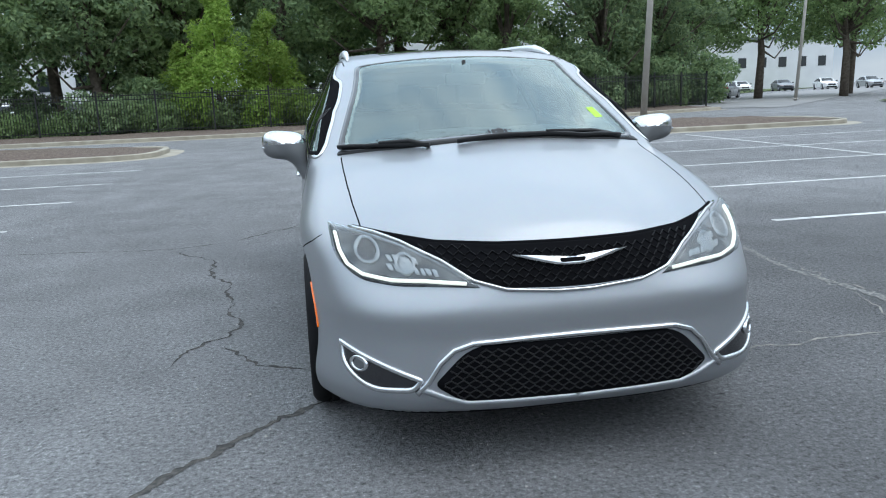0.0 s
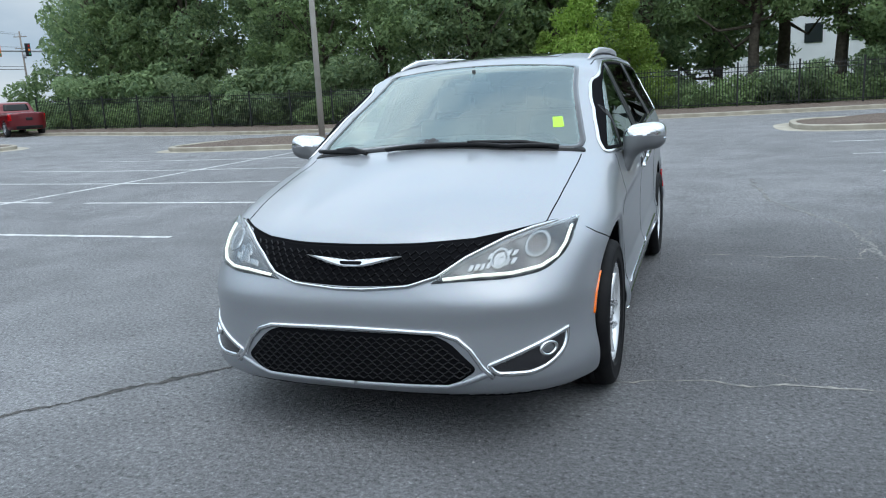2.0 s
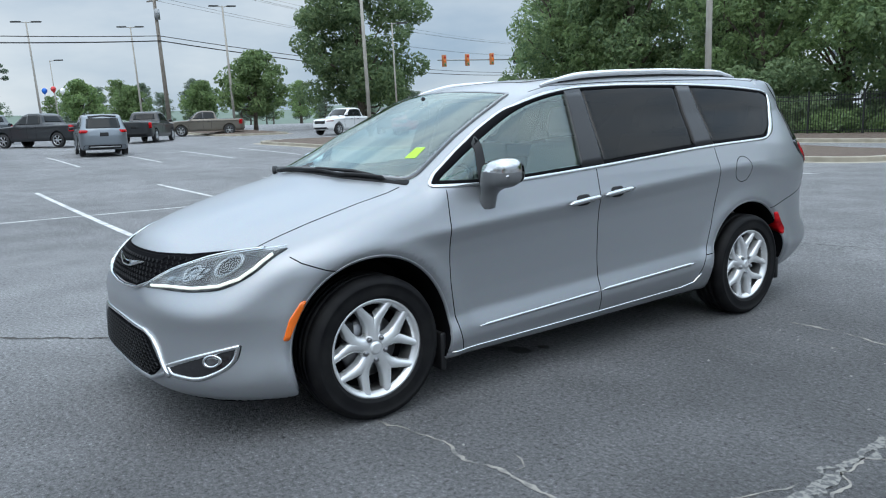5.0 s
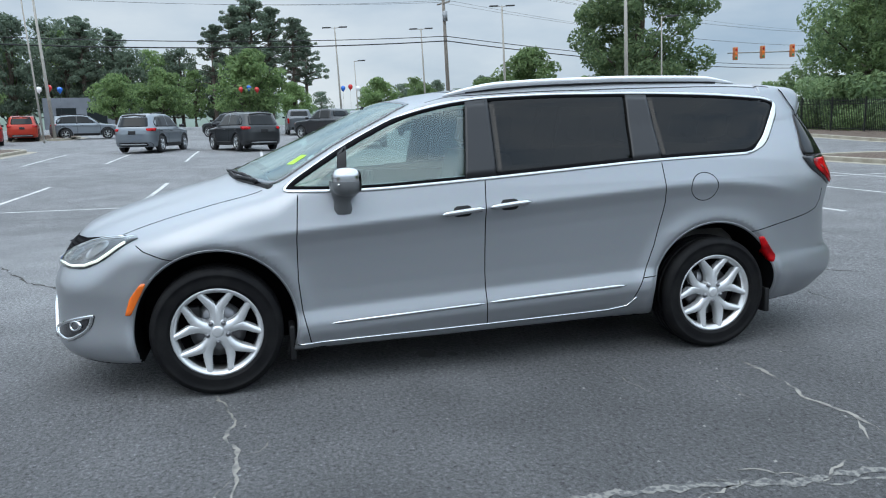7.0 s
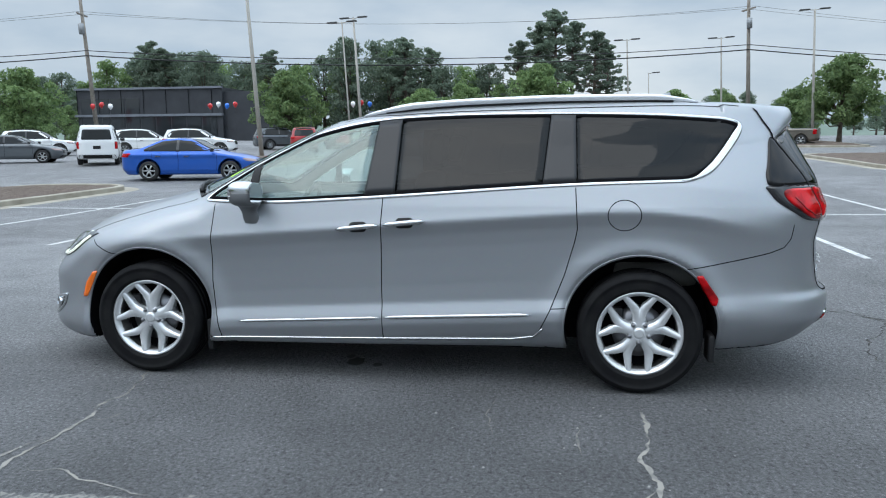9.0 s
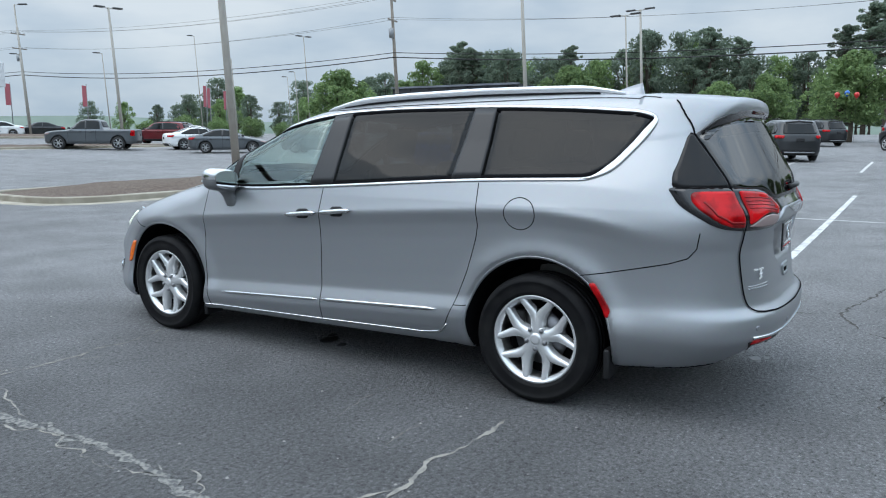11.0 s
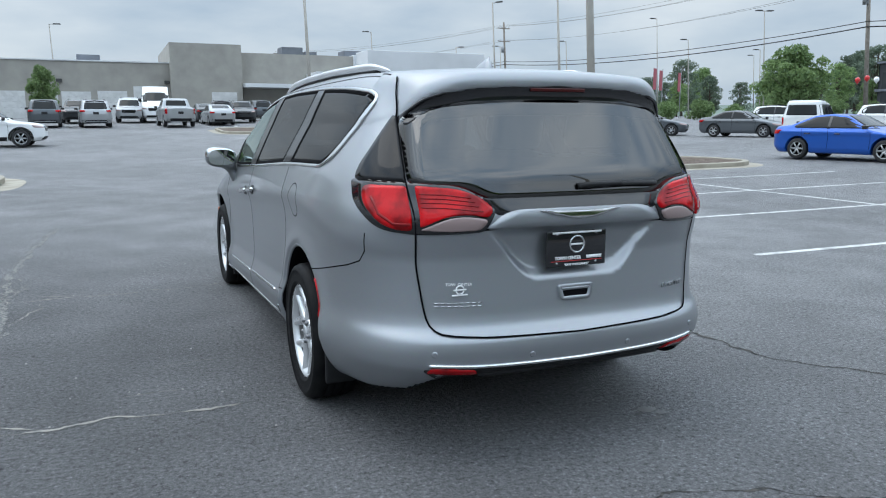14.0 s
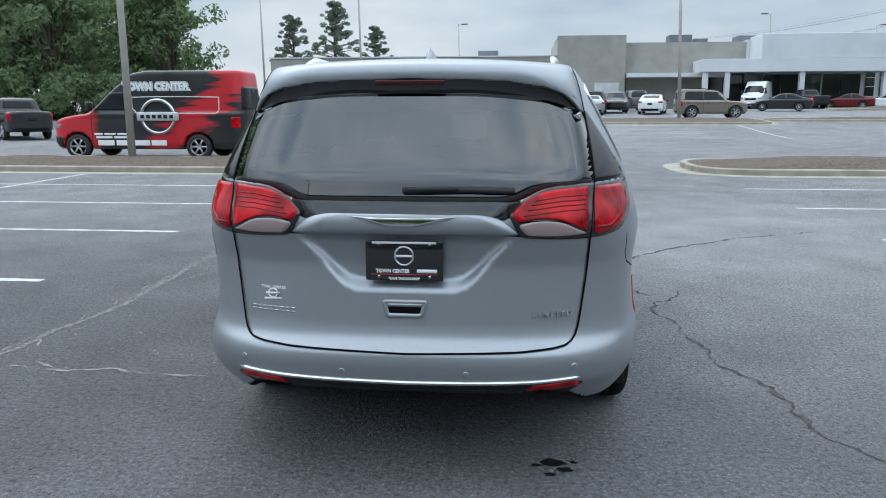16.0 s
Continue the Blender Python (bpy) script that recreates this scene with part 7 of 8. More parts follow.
# ---- the red and black high-roof van and the tank trailer beyond the island ----
def wrap_paint():
    """Red paint under a black printed wrap that breaks into streaks."""
    m = car_paint("red_black_wrap", (0.42, 0.012, 0.018), 0, 0.0, 0.3)
    n, l = m.node_tree.nodes, m.node_tree.links
    b = n["Principled BSDF"]
    co, sep = n.new("ShaderNodeTexCoord"), n.new("ShaderNodeSeparateXYZ")
    l.new(co.outputs["Object"], sep.inputs[0])

    def math_node(op, a, c, clamp=False):
        q = n.new("ShaderNodeMath")
        q.operation, q.use_clamp = op, clamp
        for i, v in enumerate((a, c)):
            if isinstance(v, (int, float)):
                q.inputs[i].default_value = v
            else:
                l.new(v, q.inputs[i])
        return q.outputs[0]
    y, z = sep.outputs["Y"], sep.outputs["Z"]
    mp, tx = n.new("ShaderNodeMapping"), n.new("ShaderNodeTexNoise")
    mp.inputs["Rotation"].default_value = (radians(-52), 0, 0)
    mp.inputs["Scale"].default_value = (0.2, 0.5, 4.0)
    tx.inputs["Scale"].default_value, tx.inputs["Detail"].default_value = 1.6, 4
    l.new(co.outputs["Object"], mp.inputs["Vector"])
    l.new(mp.outputs[0], tx.inputs["Vector"])
    wob = math_node("MULTIPLY", math_node("SUBTRACT", tx.outputs["Fac"], 0.5), 1.6)
    # behind the bonnet the wrap is black
    black = math_node("MULTIPLY", math_node("ADD", math_node("ADD", y, 1.62), math_node("MULTIPLY", wob, 0.15)), 4.0, True)
    # a slanting red flash on the load bay
    d = math_node("ADD", math_node("SUBTRACT", math_node("MULTIPLY", z, 0.74), math_node("MULTIPLY", y, 0.68)), 0.10)
    flash = math_node("MULTIPLY", math_node("SUBTRACT", 0.52, math_node("ABSOLUTE", math_node("ADD", d, wob), 0)), 5.0, True)
    aft = math_node("MULTIPLY", math_node("ADD", y, 0.1), 3.0, True)
    keep = math_node("MULTIPLY", black, math_node("SUBTRACT", 1.0, math_node("MULTIPLY", flash, aft)))
    mix = n.new("ShaderNodeMix")
    mix.data_type = "RGBA"
    mix.inputs["A"].default_value = (0.50, 0.014, 0.022, 1)
    mix.inputs["B"].default_value = (0.016, 0.016, 0.018, 1)
    l.new(keep, mix.inputs["Factor"])
    l.new(mix.outputs["Result"], b.inputs["Base Color"])
    return m


PAINTS["wrap"] = wrap_paint()
livery_van = build_car("cargo_van", "wrap", "red and black wrapped high-roof van with white lettering", 0.07)
vsk = Skin(shape_f(dict(SHAPES["cargo_van"], ya=SHAPES["cargo_van"]["L"] / 2 - 0.95, yb=3.72 - SHAPES["cargo_van"]["L"] / 2 + 0.95)))


def van_side(y, z, lift):
    p = vsk.lay(np.array([(y, z)]), "left")[0]
    return float(p[0]) + lift


INK_DARK = material("black_ink", (0.01, 0.01, 0.012), 0.5)
for nm, col, lift, bold in (("lettering_outline", WHITE_INK, 0.006, 0.040), ("lettering_shadow", INK_DARK, 0.010, 0.022), ("lettering", WHITE_INK, 0.014, 0.013)):
    tilt = math.degrees(math.atan2(van_side(0.4, 2.05, 0) - van_side(0.4, 2.35, 0), 0.30))
    words(nm, "TOWN CENTER", 0.30, pose(van_side(0.4, 2.2, lift), 0.40, 2.20, 90 - tilt * 0, -0, 90), col, livery_van, 0.002, bold=bold, squeeze=0.92)
ring_x = van_side(0.45, 1.27, 0.012)
bm = bmesh.new()
tube(bm, [(ring_x, 0.45 + 0.50 * math.cos(a), 1.30 + 0.50 * math.sin(a)) for a in np.linspace(0, 2 * math.pi, 49)], 0.055, 8, cap=False, flat=1.0)
part("ring_emblem", bm, CHROME, livery_van, "large silver ring emblem")
bm = bmesh.new()
box(bm, (ring_x - 0.01, -0.18, 1.17), (ring_x + 0.06, 1.08, 1.43), 0.03)
part("emblem_bar", bm, bpy.data.materials.get("emblem_silver") or material("emblem_silver", (0.62, 0.63, 0.65), 0.3, 0.6), livery_van, "silver emblem bar")
for k in range(6):
    bm = bmesh.new()
    box(bm, (ring_x + 0.05, -0.06 + 0.175 * k, 1.245), (ring_x + 0.066, 0.06 + 0.175 * k, 1.355), 0.004)
    part("emblem_mark", bm, INK_DARK, livery_van)
for y0, y1, z0, z1 in ((-1.45, -0.95, 0.42, 0.58), (-0.88, -0.40, 0.42, 0.58), (-0.34, 0.15, 0.42, 0.58), (0.20, 0.66, 0.42, 0.58), (-1.55, -1.30, 0.74, 0.80), (-1.24, -0.90, 0.74, 0.80), (-0.84, -0.5, 0.74, 0.80), (-1.50, -1.0, 0.64, 0.70), (-0.94, -0.55, 0.64, 0.70)):
    x_ = van_side((y0 + y1) / 2, (z0 + z1) / 2, 0.0)
    bm = bmesh.new()
    box(bm, (x_ - 0.02, y0, z0), (x_ + 0.012, y1, z1), 0.003)
    part("lettering_bar", bm, WHITE_INK, livery_van)
for line in ([(-0.35, 1.86), (-0.34, 1.55), (-0.22, 1.42), (0.0, 1.40)], [(1.05, 1.40), (2.20, 1.40), (2.28, 1.48), (2.28, 1.88), (1.2, 1.90), (0.2, 1.90), (-0.35, 1.88)]):
    add("side_groove", vsk.strip(np.array(line), "left", 0.03, 0.006, step=0.08), material("groove_white", (0.6, 0.6, 0.6), 0.5) if line[0][0] < 0 else bpy.data.materials["groove_white"], livery_van, "pale moulded line")
add("front_bumper", vsk.panel(rounded([(-2.98, 0.36), (-2.5, 0.36), (-2.5, 0.66), (-2.98, 0.70)], 0.05, 3), "left", 0.01, 4, 0.02, 0.08), BLACK, livery_van, "black plastic bumper")
for yy in (-0.45, -1.62):
    add("door_gap", vsk.strip(np.array([(yy, 0.45), (yy, 1.2), (yy + 0.02, 1.45)]), "left", 0.015, 0.003, step=0.1), GAP, livery_van)
livery_van.matrix_basis = pose(10.45, -16.75, float(land(10.45, -16.75)), 0, 0, far_heading(1, 0)) @ Matrix.Diagonal((0.98, 0.99, 0.94, 1))

TANK = material("white_poly_tank", (0.62, 0.66, 0.68), 0.35, trans=0.0, vary=(2, (0.52, 0.57, 0.60), 0.4, 0.7))
trailer = thing("tank_trailer", "black open utility trailer carrying a white water tank", "trailer", (7.5, -25.2, float(land(7.5, -25.2))), 3)
bm = bmesh.new()
for yy in (-0.75, 0.75):
    for z in (0.42, 0.84):
        tube(bm, [(-1.45, yy, z), (1.75, yy, z)], 0.03, 6)
    for xx in (-1.45, -0.75, 0.65, 1.2, 1.75):
        tube(bm, [(xx, yy, 0.42), (xx, yy, 0.84)], 0.025, 6)
for xx in (-1.45, -0.6, 0.3, 1.0, 1.75):
    for z in ((0.42, 0.84) if abs(xx) > 1.4 else (0.42,)):
        tube(bm, [(xx, -0.75, z), (xx, 0.75, z)], 0.03, 6)
for d in (-1, 1):
    tube(bm, [(1.75, d * 0.7, 0.42), (2.9, 0, 0.44)], 0.035, 6)
part("frame", bm, IRON, trailer, "black steel frame")
bm = bmesh.new()
box(bm, (-1.45, -0.74, 0.43), (1.75, 0.74, 0.47))
part("deck", bm, BLACK, trailer)
for d in (-1, 1):
    bm = bmesh.new()
    spin(bm, [(-0.09, 0.20), (-0.10, 0.27), (-0.08, 0.345), (0.08, 0.345), (0.10, 0.27), (0.095, 0.20)], "y", 28)
    w_ = part("wheel", bm, TYRE_FAR, trailer, "wheel with black tyre")
    w_.location = (0.1, d * 0.90, 0.345)
    bm = bmesh.new()
    spin(bm, [(d * 0.05, 0.20), (d * 0.09, 0.20), (d * 0.05, 0.15), (d * 0.07, 0.08), (d * 0.10, 0.06), (d * 0.10, 0.005)], "y", 24)
    part("rim", bm, RIM_FAR, w_)
    bm = bmesh.new()
    tube(bm, [(0.1 + 0.43 * math.cos(a), d * 0.90, 0.345 + 0.43 * math.sin(a)) for a in np.linspace(0.1, math.pi - 0.1, 13)], 0.075, 6, flat=0.3)
    part("mudguard", bm, BLACK, trailer)
bm = bmesh.new()
spin(bm, [(-0.78, 0.01), (-0.76, 0.28), (-0.68, 0.46), (-0.5, 0.54), (-0.27, 0.56), (-0.25, 0.545), (-0.21, 0.56), (0.21, 0.56), (0.25, 0.545), (0.27, 0.56), (0.5, 0.54), (0.68, 0.46), (0.76, 0.28), (0.78, 0.01)], "x", 36, (0.25, 0, 1.04))
spin(bm, [(0.50, 0.20), (0.58, 0.20), (0.60, 0.18), (0.60, 0.005)], "z", 20, (0.25, 0, 1.04))
part("tank", bm, TANK, trailer, "white plastic water tank")
bm = bmesh.new()
for xx in (-0.25, 0.75):
    tube(bm, [(xx, 0.575 * math.cos(a), 1.04 + 0.575 * math.sin(a)) for a in np.linspace(0, math.pi, 15)], 0.02, 5)
part("tank_strap", bm, BLACK, trailer)
bm = bmesh.new()
spin(bm, [(-0.25, 0.24), (-0.23, 0.24), (-0.23, 0.12), (0.23, 0.12), (0.23, 0.24), (0.25, 0.24)], "y", 20, (-1.05, 0.2, 1.10))
tube(bm, [(-1.05 + 0.17 * math.cos(a), 0.2 + 0.02 * (a - 15) / 2, 1.10 + 0.17 * math.sin(a)) for a in np.linspace(0, 30, 90)], 0.02, 5)
part("hose_reel", bm, material("hose_grey", (0.13, 0.13, 0.135), 0.6), trailer, "hose reel")
bm = bmesh.new()
box(bm, (-1.35, -0.1, 0.47), (-0.75, 0.5, 0.84), 0.04)
tube(bm, [(-0.85, 0.5, 0.7), (-0.6, 0.62, 0.75), (-0.62, 0.60, 0.95)], 0.03, 6)
part("pump", bm, material("pump_metal", (0.22, 0.22, 0.23), 0.4, 0.6), trailer, "pump unit")
bm = bmesh.new()
box(bm, (1.25, -0.3, 0.47), (1.65, 0.4, 0.95), 0.05)
part("engine", bm, bpy.data.materials["pump_metal"], trailer, "small engine")

# ---- trees and shrubs ----
def leaf_mat(name, c0, c1):
    m = bpy.data.materials.new(name)
    m.use_nodes = True
    n, l = m.node_tree.nodes, m.node_tree.links
    b = n["Principled BSDF"]
    g, r = n.new("ShaderNodeNewGeometry"), n.new("ShaderNodeValToRGB")
    r.color_ramp.elements[0].color, r.color_ramp.elements[1].color = (*c0, 1), (*c1, 1)
    oi, hs, mr = n.new("ShaderNodeObjectInfo"), n.new("ShaderNodeHueSaturation"), n.new("ShaderNodeMapRange")
    mr.inputs["To Min"].default_value, mr.inputs["To Max"].default_value = 0.8, 1.2
    l.new(oi.outputs["Random"], mr.inputs["Value"])
    l.new(mr.outputs[0], hs.inputs["Value"])
    l.new(g.outputs["Random Per Island"], r.inputs["Fac"])
    l.new(r.outputs["Color"], hs.inputs["Color"])
    l.new(hs.outputs["Color"], b.inputs["Base Color"])
    b.inputs["Roughness"].default_value = 0.75
    tr, mix = n.new("ShaderNodeBsdfTranslucent"), n.new("ShaderNodeMixShader")
    mix.inputs["Fac"].default_value = 0.55
    l.new(hs.outputs["Color"], tr.inputs["Color"])
    l.new(b.outputs[0], mix.inputs[1])
    l.new(tr.outputs[0], mix.inputs[2])
    l.new(mix.outputs[0], n["Material Output"].inputs["Surface"])
    return m


LEAF_DARK = leaf_mat("dark_leaves", (0.110, 0.177, 0.090), (0.262, 0.348, 0.165))
LEAF_MID = leaf_mat("green_leaves", (0.118, 0.189, 0.077), (0.266, 0.366, 0.153))
LEAF_LIGHT = leaf_mat("light_green_leaves", (0.16, 0.28, 0.04), (0.31, 0.43, 0.09))
LEAF_PALE = leaf_mat("grey_green_leaves", (0.128, 0.201, 0.104), (0.287, 0.372, 0.189))
LEAF_PINE = leaf_mat("pine_needles", (0.046, 0.085, 0.046), (0.111, 0.163, 0.078))
BARK = material("bark", (0.075, 0.058, 0.045), 0.9, vary=(6, (0.14, 0.115, 0.09), 0.35, 0.7), bump=(12, 0.8, 0.03))
# leaves of far trees, with aerial haze put into a paler, greyer green
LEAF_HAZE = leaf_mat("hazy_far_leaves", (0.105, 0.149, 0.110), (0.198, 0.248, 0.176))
LEAVES = {"haze": LEAF_HAZE, "dark": LEAF_DARK, "mid": LEAF_MID, "light": LEAF_LIGHT, "pale": LEAF_PALE, "pine": LEAF_PINE}


def crown_mesh(rng, blobs, leaves, size, flat=0.0):
    """Leaves scattered over many clumps: blobs are (x, y, z, rx, rz)."""
    blobs = np.array(blobs, float)
    wt = blobs[:, 3] ** 2
    pick = rng.choice(len(blobs), leaves, p=wt / wt.sum())
    d = rng.normal(size=(leaves, 3))
    d /= np.linalg.norm(d, axis=1)[:, None]
    rad = rng.uniform(0.45, 1.0, leaves) ** 0.5
    c = blobs[pick, :3] + d * rad[:, None] * blobs[pick][:, [3, 3, 4]]
    nrm = d * 0.8 + rng.normal(size=(leaves, 3)) * 0.6 + (0, 0, 0.35)
    nrm /= np.linalg.norm(nrm, axis=1)[:, None]
    u = np.cross(nrm, rng.normal(size=(leaves, 3)))
    u /= np.linalg.norm(u, axis=1)[:, None]
    w = np.cross(nrm, u)
    s = size * rng.uniform(0.6, 1.4, leaves)[:, None]
    v = np.stack([c - u * s, c - w * s * 0.45 + nrm * s * 0.1, c + u * s, c + w * s * 0.45 + nrm * s * 0.1], 1).reshape(-1, 3)
    f = np.arange(leaves * 4).reshape(-1, 4)
    return v, f


def tree(kind, h, w, seed, leaf, leaves=7000, size=0.17, label="leafy tree", clear=0.18, name="tree"):
    """A tree at the origin: tapered trunk, limbs, and a crown of leaf clumps."""
    rng = np.random.default_rng(seed)
    root = thing(name, label, "tree" if name == "tree" else name.replace("_", " "))
    bm = bmesh.new()
    blobs = []
    tr = 0.018 * h + 0.05
    if kind == "round":
        z0 = h * clear
        lumps = 120 if leaves > 5000 else 60
        tube(bm, [(0, 0, -0.2), (0.04 * w * rng.normal() * 0.3, 0, z0), (0, 0.03 * w, h * 0.55), (0, 0, h * 0.85)], [tr * 1.3, tr, tr * 0.6, tr * 0.2], 8)
        for k in range(lumps):
            a, q = rng.uniform(0, 2 * math.pi), rng.uniform(0, 1)
            zz = z0 + (h - z0) * (0.12 + 0.80 * q)
            env = math.sin(math.pi * min(1, max(0.05, (zz - z0 * 0.7) / (h - z0 * 0.7)) ** 0.75)) ** 0.6
            r = w / 2 * env * rng.uniform(0.2, 0.95)
            br = w * rng.uniform(0.055, 0.13)
            blobs.append((r * math.cos(a), r * math.sin(a), zz, br, br * 0.75))
            if k % 6 == 0:
                tube(bm, [(0, 0, z0 + (zz - z0) * 0.35), (r * 0.5 * math.cos(a), r * 0.5 * math.sin(a), zz - 0.12 * h), (r * math.cos(a), r * math.sin(a), zz)], [tr * 0.42, tr * 0.25, tr * 0.08], 5)
    elif kind == "cone":
        tube(bm, [(0, 0, -0.2), (0, 0, h * 0.9)], [tr, tr * 0.15], 7)
        for k in range(44):
            q = (k + rng.uniform(0, 1)) / 44
            zz = h * (0.06 + 0.93 * q)
            r = w / 2 * (1 - q) ** 0.85 * rng.uniform(0.35, 0.9)
            a = rng.uniform(0, 2 * math.pi)
            br = 0.09 * w + 0.10 * w * (1 - q)
            blobs.append((r * math.cos(a), r * math.sin(a), zz, br, br * 0.9))
    elif kind == "pine":
        tube(bm, [(0, 0, -0.2), (0.1, 0, h * 0.5), (0, 0.1, h * 0.95)], [tr, tr * 0.75, tr * 0.2], 7)
        for k in range(90):
            zz = h * (0.42 + 0.57 * rng.uniform(0, 1) ** 0.8)
            r = w / 2 * rng.uniform(0.1, 1.0) * (1.2 - zz / h) * 1.5
            a = rng.uniform(0, 2 * math.pi)
            br = w * rng.uniform(0.035, 0.085)
            blobs.append((r * math.cos(a), r * math.sin(a), zz, br, br * 0.6))
            tube(bm, [(0, 0, zz - 0.04 * h), (r * math.cos(a), r * math.sin(a), zz)], [tr * 0.3, tr * 0.08], 4)
    else:
        tube(bm, [(0, 0, -0.1), (0, 0, h * 0.5)], [0.06, 0.03], 5)
        for k in range(26):
            a, q = rng.uniform(0, 2 * math.pi), rng.uniform(0, 1) ** 0.5
            r = w / 2 * q * 0.8
            zz = h * rng.uniform(0.12, 0.85) * (1 - 0.35 * q)
            br = w * rng.uniform(0.12, 0.2)
            blobs.append((r * math.cos(a), r * math.sin(a), max(zz, br * 0.6), br, br * 0.8))
            if k % 4 == 0:
                tube(bm, [(0, 0, 0.05), (r * 0.8 * math.cos(a), r * 0.8 * math.sin(a), zz)], [0.035, 0.012], 4)
    part("trunk", bm, BARK, root, "brown bark trunk and limbs")
    v, f = crown_mesh(rng, blobs, leaves, size)
    mesh_part("crown", v, f, LEAVES[leaf], root, "crown of small leaves", smooth=False)
    return root


BROAD = [tree("round", 12.5, 9.5, 1, "dark", 16000, 0.145, "tall dark green broadleaf tree behind the fence", 0.14), tree("round", 11.0, 8.5, 2, "mid", 15500, 0.145, "tall green broadleaf tree behind the fence", 0.16),
         tree("round", 13.0, 8.0, 3, "dark", 15500, 0.145, "tall dark green broadleaf tree behind the fence", 0.12)]
HIGH = tree("round", 12.0, 10.0, 41, "mid", 15500, 0.145, "tall green broadleaf tree with a clear trunk", 0.27)
WOOD = [tree("round", 13.0, 9.0, 21, "dark", 7500, 0.21, "dense dark green tree beside the lot", 0.04), tree("round", 12.0, 9.5, 22, "dark", 7500, 0.21, "dense green tree beside the lot", 0.03)]
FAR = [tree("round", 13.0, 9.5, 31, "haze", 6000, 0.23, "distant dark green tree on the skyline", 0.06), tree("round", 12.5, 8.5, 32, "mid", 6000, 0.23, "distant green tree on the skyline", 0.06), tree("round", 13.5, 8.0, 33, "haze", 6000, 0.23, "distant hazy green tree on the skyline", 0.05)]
ROUND = tree("round", 6.6, 6.4, 5, "mid", 9000, 0.17, "rounded green tree in a car park island", 0.14)
MAGNOLIA = tree("round", 13.5, 11.0, 6, "dark", 34000, 0.17, "very large dark dense evergreen tree", 0.03)
CYPRESS = tree("cone", 6.4, 5.2, 7, "light", 15000, 0.085, "bright yellow-green conical tree behind the fence")
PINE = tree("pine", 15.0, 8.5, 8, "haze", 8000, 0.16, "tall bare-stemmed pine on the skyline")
BUSH = tree("bush", 2.6, 3.6, 9, "pale", 4200, 0.115, "grey-green shrub behind the iron fence", name="shrub")
LOW = tree("bush", 1.7, 3.6, 10, "mid", 3400, 0.105, "low green undergrowth behind the fence", name="shrub")
BIGBUSH = tree("bush", 5.0, 5.6, 12, "pale", 8500, 0.135, "tall grey-green shrub behind the fence", name="shrub")
DARKBUSH = tree("bush", 4.4, 5.6, 15, "dark", 6500, 0.15, "dark green understorey shrub behind the fence", name="shrub")
used = set()


def plant(ob, x, y, s=1.0, sz=None, group="trees", lift=0.1):
    """Sets a tree, or a copy of it, on the ground."""
    rng = random.Random(int(x * 131 + y * 17))
    m = pose(x, y, float(land(x, y)) + lift, 0, 0, rng.uniform(0, 360)) @ Matrix.Diagonal((s, s, sz or s, 1))
    if ob.name in used:
        ob2 = copy_thing(ob, m)
        ob2.scale = (s, s, sz or s)
        return tagged(ob2, group=group)
    used.add(ob.name)
    ob.matrix_basis = m
    return tagged(ob, group=group)


# wood behind the fence
rw = random.Random(5)
for k, x in enumerate((-38, -34, -29.5, -25, -20.5, -16, -11, -6.5, -1.5, 4, 9.5, 14.5, 18.5)):
    if x in (-16, 4):
        continue
    plant(BROAD[k % 3], x + rw.uniform(-1, 1), 36.5 + rw.uniform(-1.5, 2.5), rw.uniform(0.85, 1.1), group="trees behind the fence")
for k, x in enumerate((-47, -40, -32, -27, -19, -9, -3, 2, 13, 20)):
    plant(WOOD[k % 2], x + rw.uniform(-1.5, 1.5), 45 + rw.uniform(-2, 4), rw.uniform(0.95, 1.2), group="trees behind the fence")
for x, y, s in ((-13.2, 37.0, 1.0), (-9.2, 39.0, 1.05), (3.2, 36.8, 0.95), (7.2, 38.2, 1.0), (5.0, 44.0, 1.2), (-11.0, 46.0, 1.2)):
    plant(HIGH, x, y, s, group="trees behind the fence")
plant(CYPRESS, -4.9, 32.6, 1.0, group="light green trees")
plant(CYPRESS, -2.5, 32.8, 0.82, group="light green trees")
plant(CYPRESS, -6.6, 33.2, 0.62, group="light green trees")
for x, y, s in ((-36, 33.4, 0.9), (-27.7, 33.0, 0.85), (-18.3, 33.2, 1.0), (9.5, 34.6, 0.8), (13.6, 35.0, 0.9), (17.5, 36.5, 0.8)):
    plant(BIGBUSH, x, y, s, group="shrubs behind the fence")
for x, y, s in ((-40, 35.5, 1.1), (-33, 34.0, 1.0), (-30.5, 35.6, 1.2), (-24.0, 34.2, 1.0), (-21.5, 35.5, 1.2), (-15.2, 36.5, 0.7), (-8.2, 35.0, 0.85), (-1.0, 36.0, 0.55), (10.6, 33.2, 0.75), (12.0, 37.0, 1.1), (16.0, 38.0, 1.1), (20.0, 39.5, 1.1), (23.5, 42.0, 1.0)):
    plant(DARKBUSH, x, y, s, group="shrubs behind the fence")
for k in range(26):
    plant(LOW if k % 3 else BUSH, -37 + k * 2.3 + rw.uniform(-0.6, 0.6), (31.9 if k < 20 else 32.0 + (k - 19) * 1.0) + rw.uniform(0, 0.9), rw.uniform(0.8, 1.15), group="shrubs behind the fence", lift=0.05)
for x, y, s in ((27.5, 50.0, 0.85), (33.0, 49.0, 1.0), (38.0, 46.0, 0.95), (30.5, 58.0, 1.1), (43.0, 52.0, 1.0)):
    plant(HIGH, x, y, s, group="trees beyond the road")
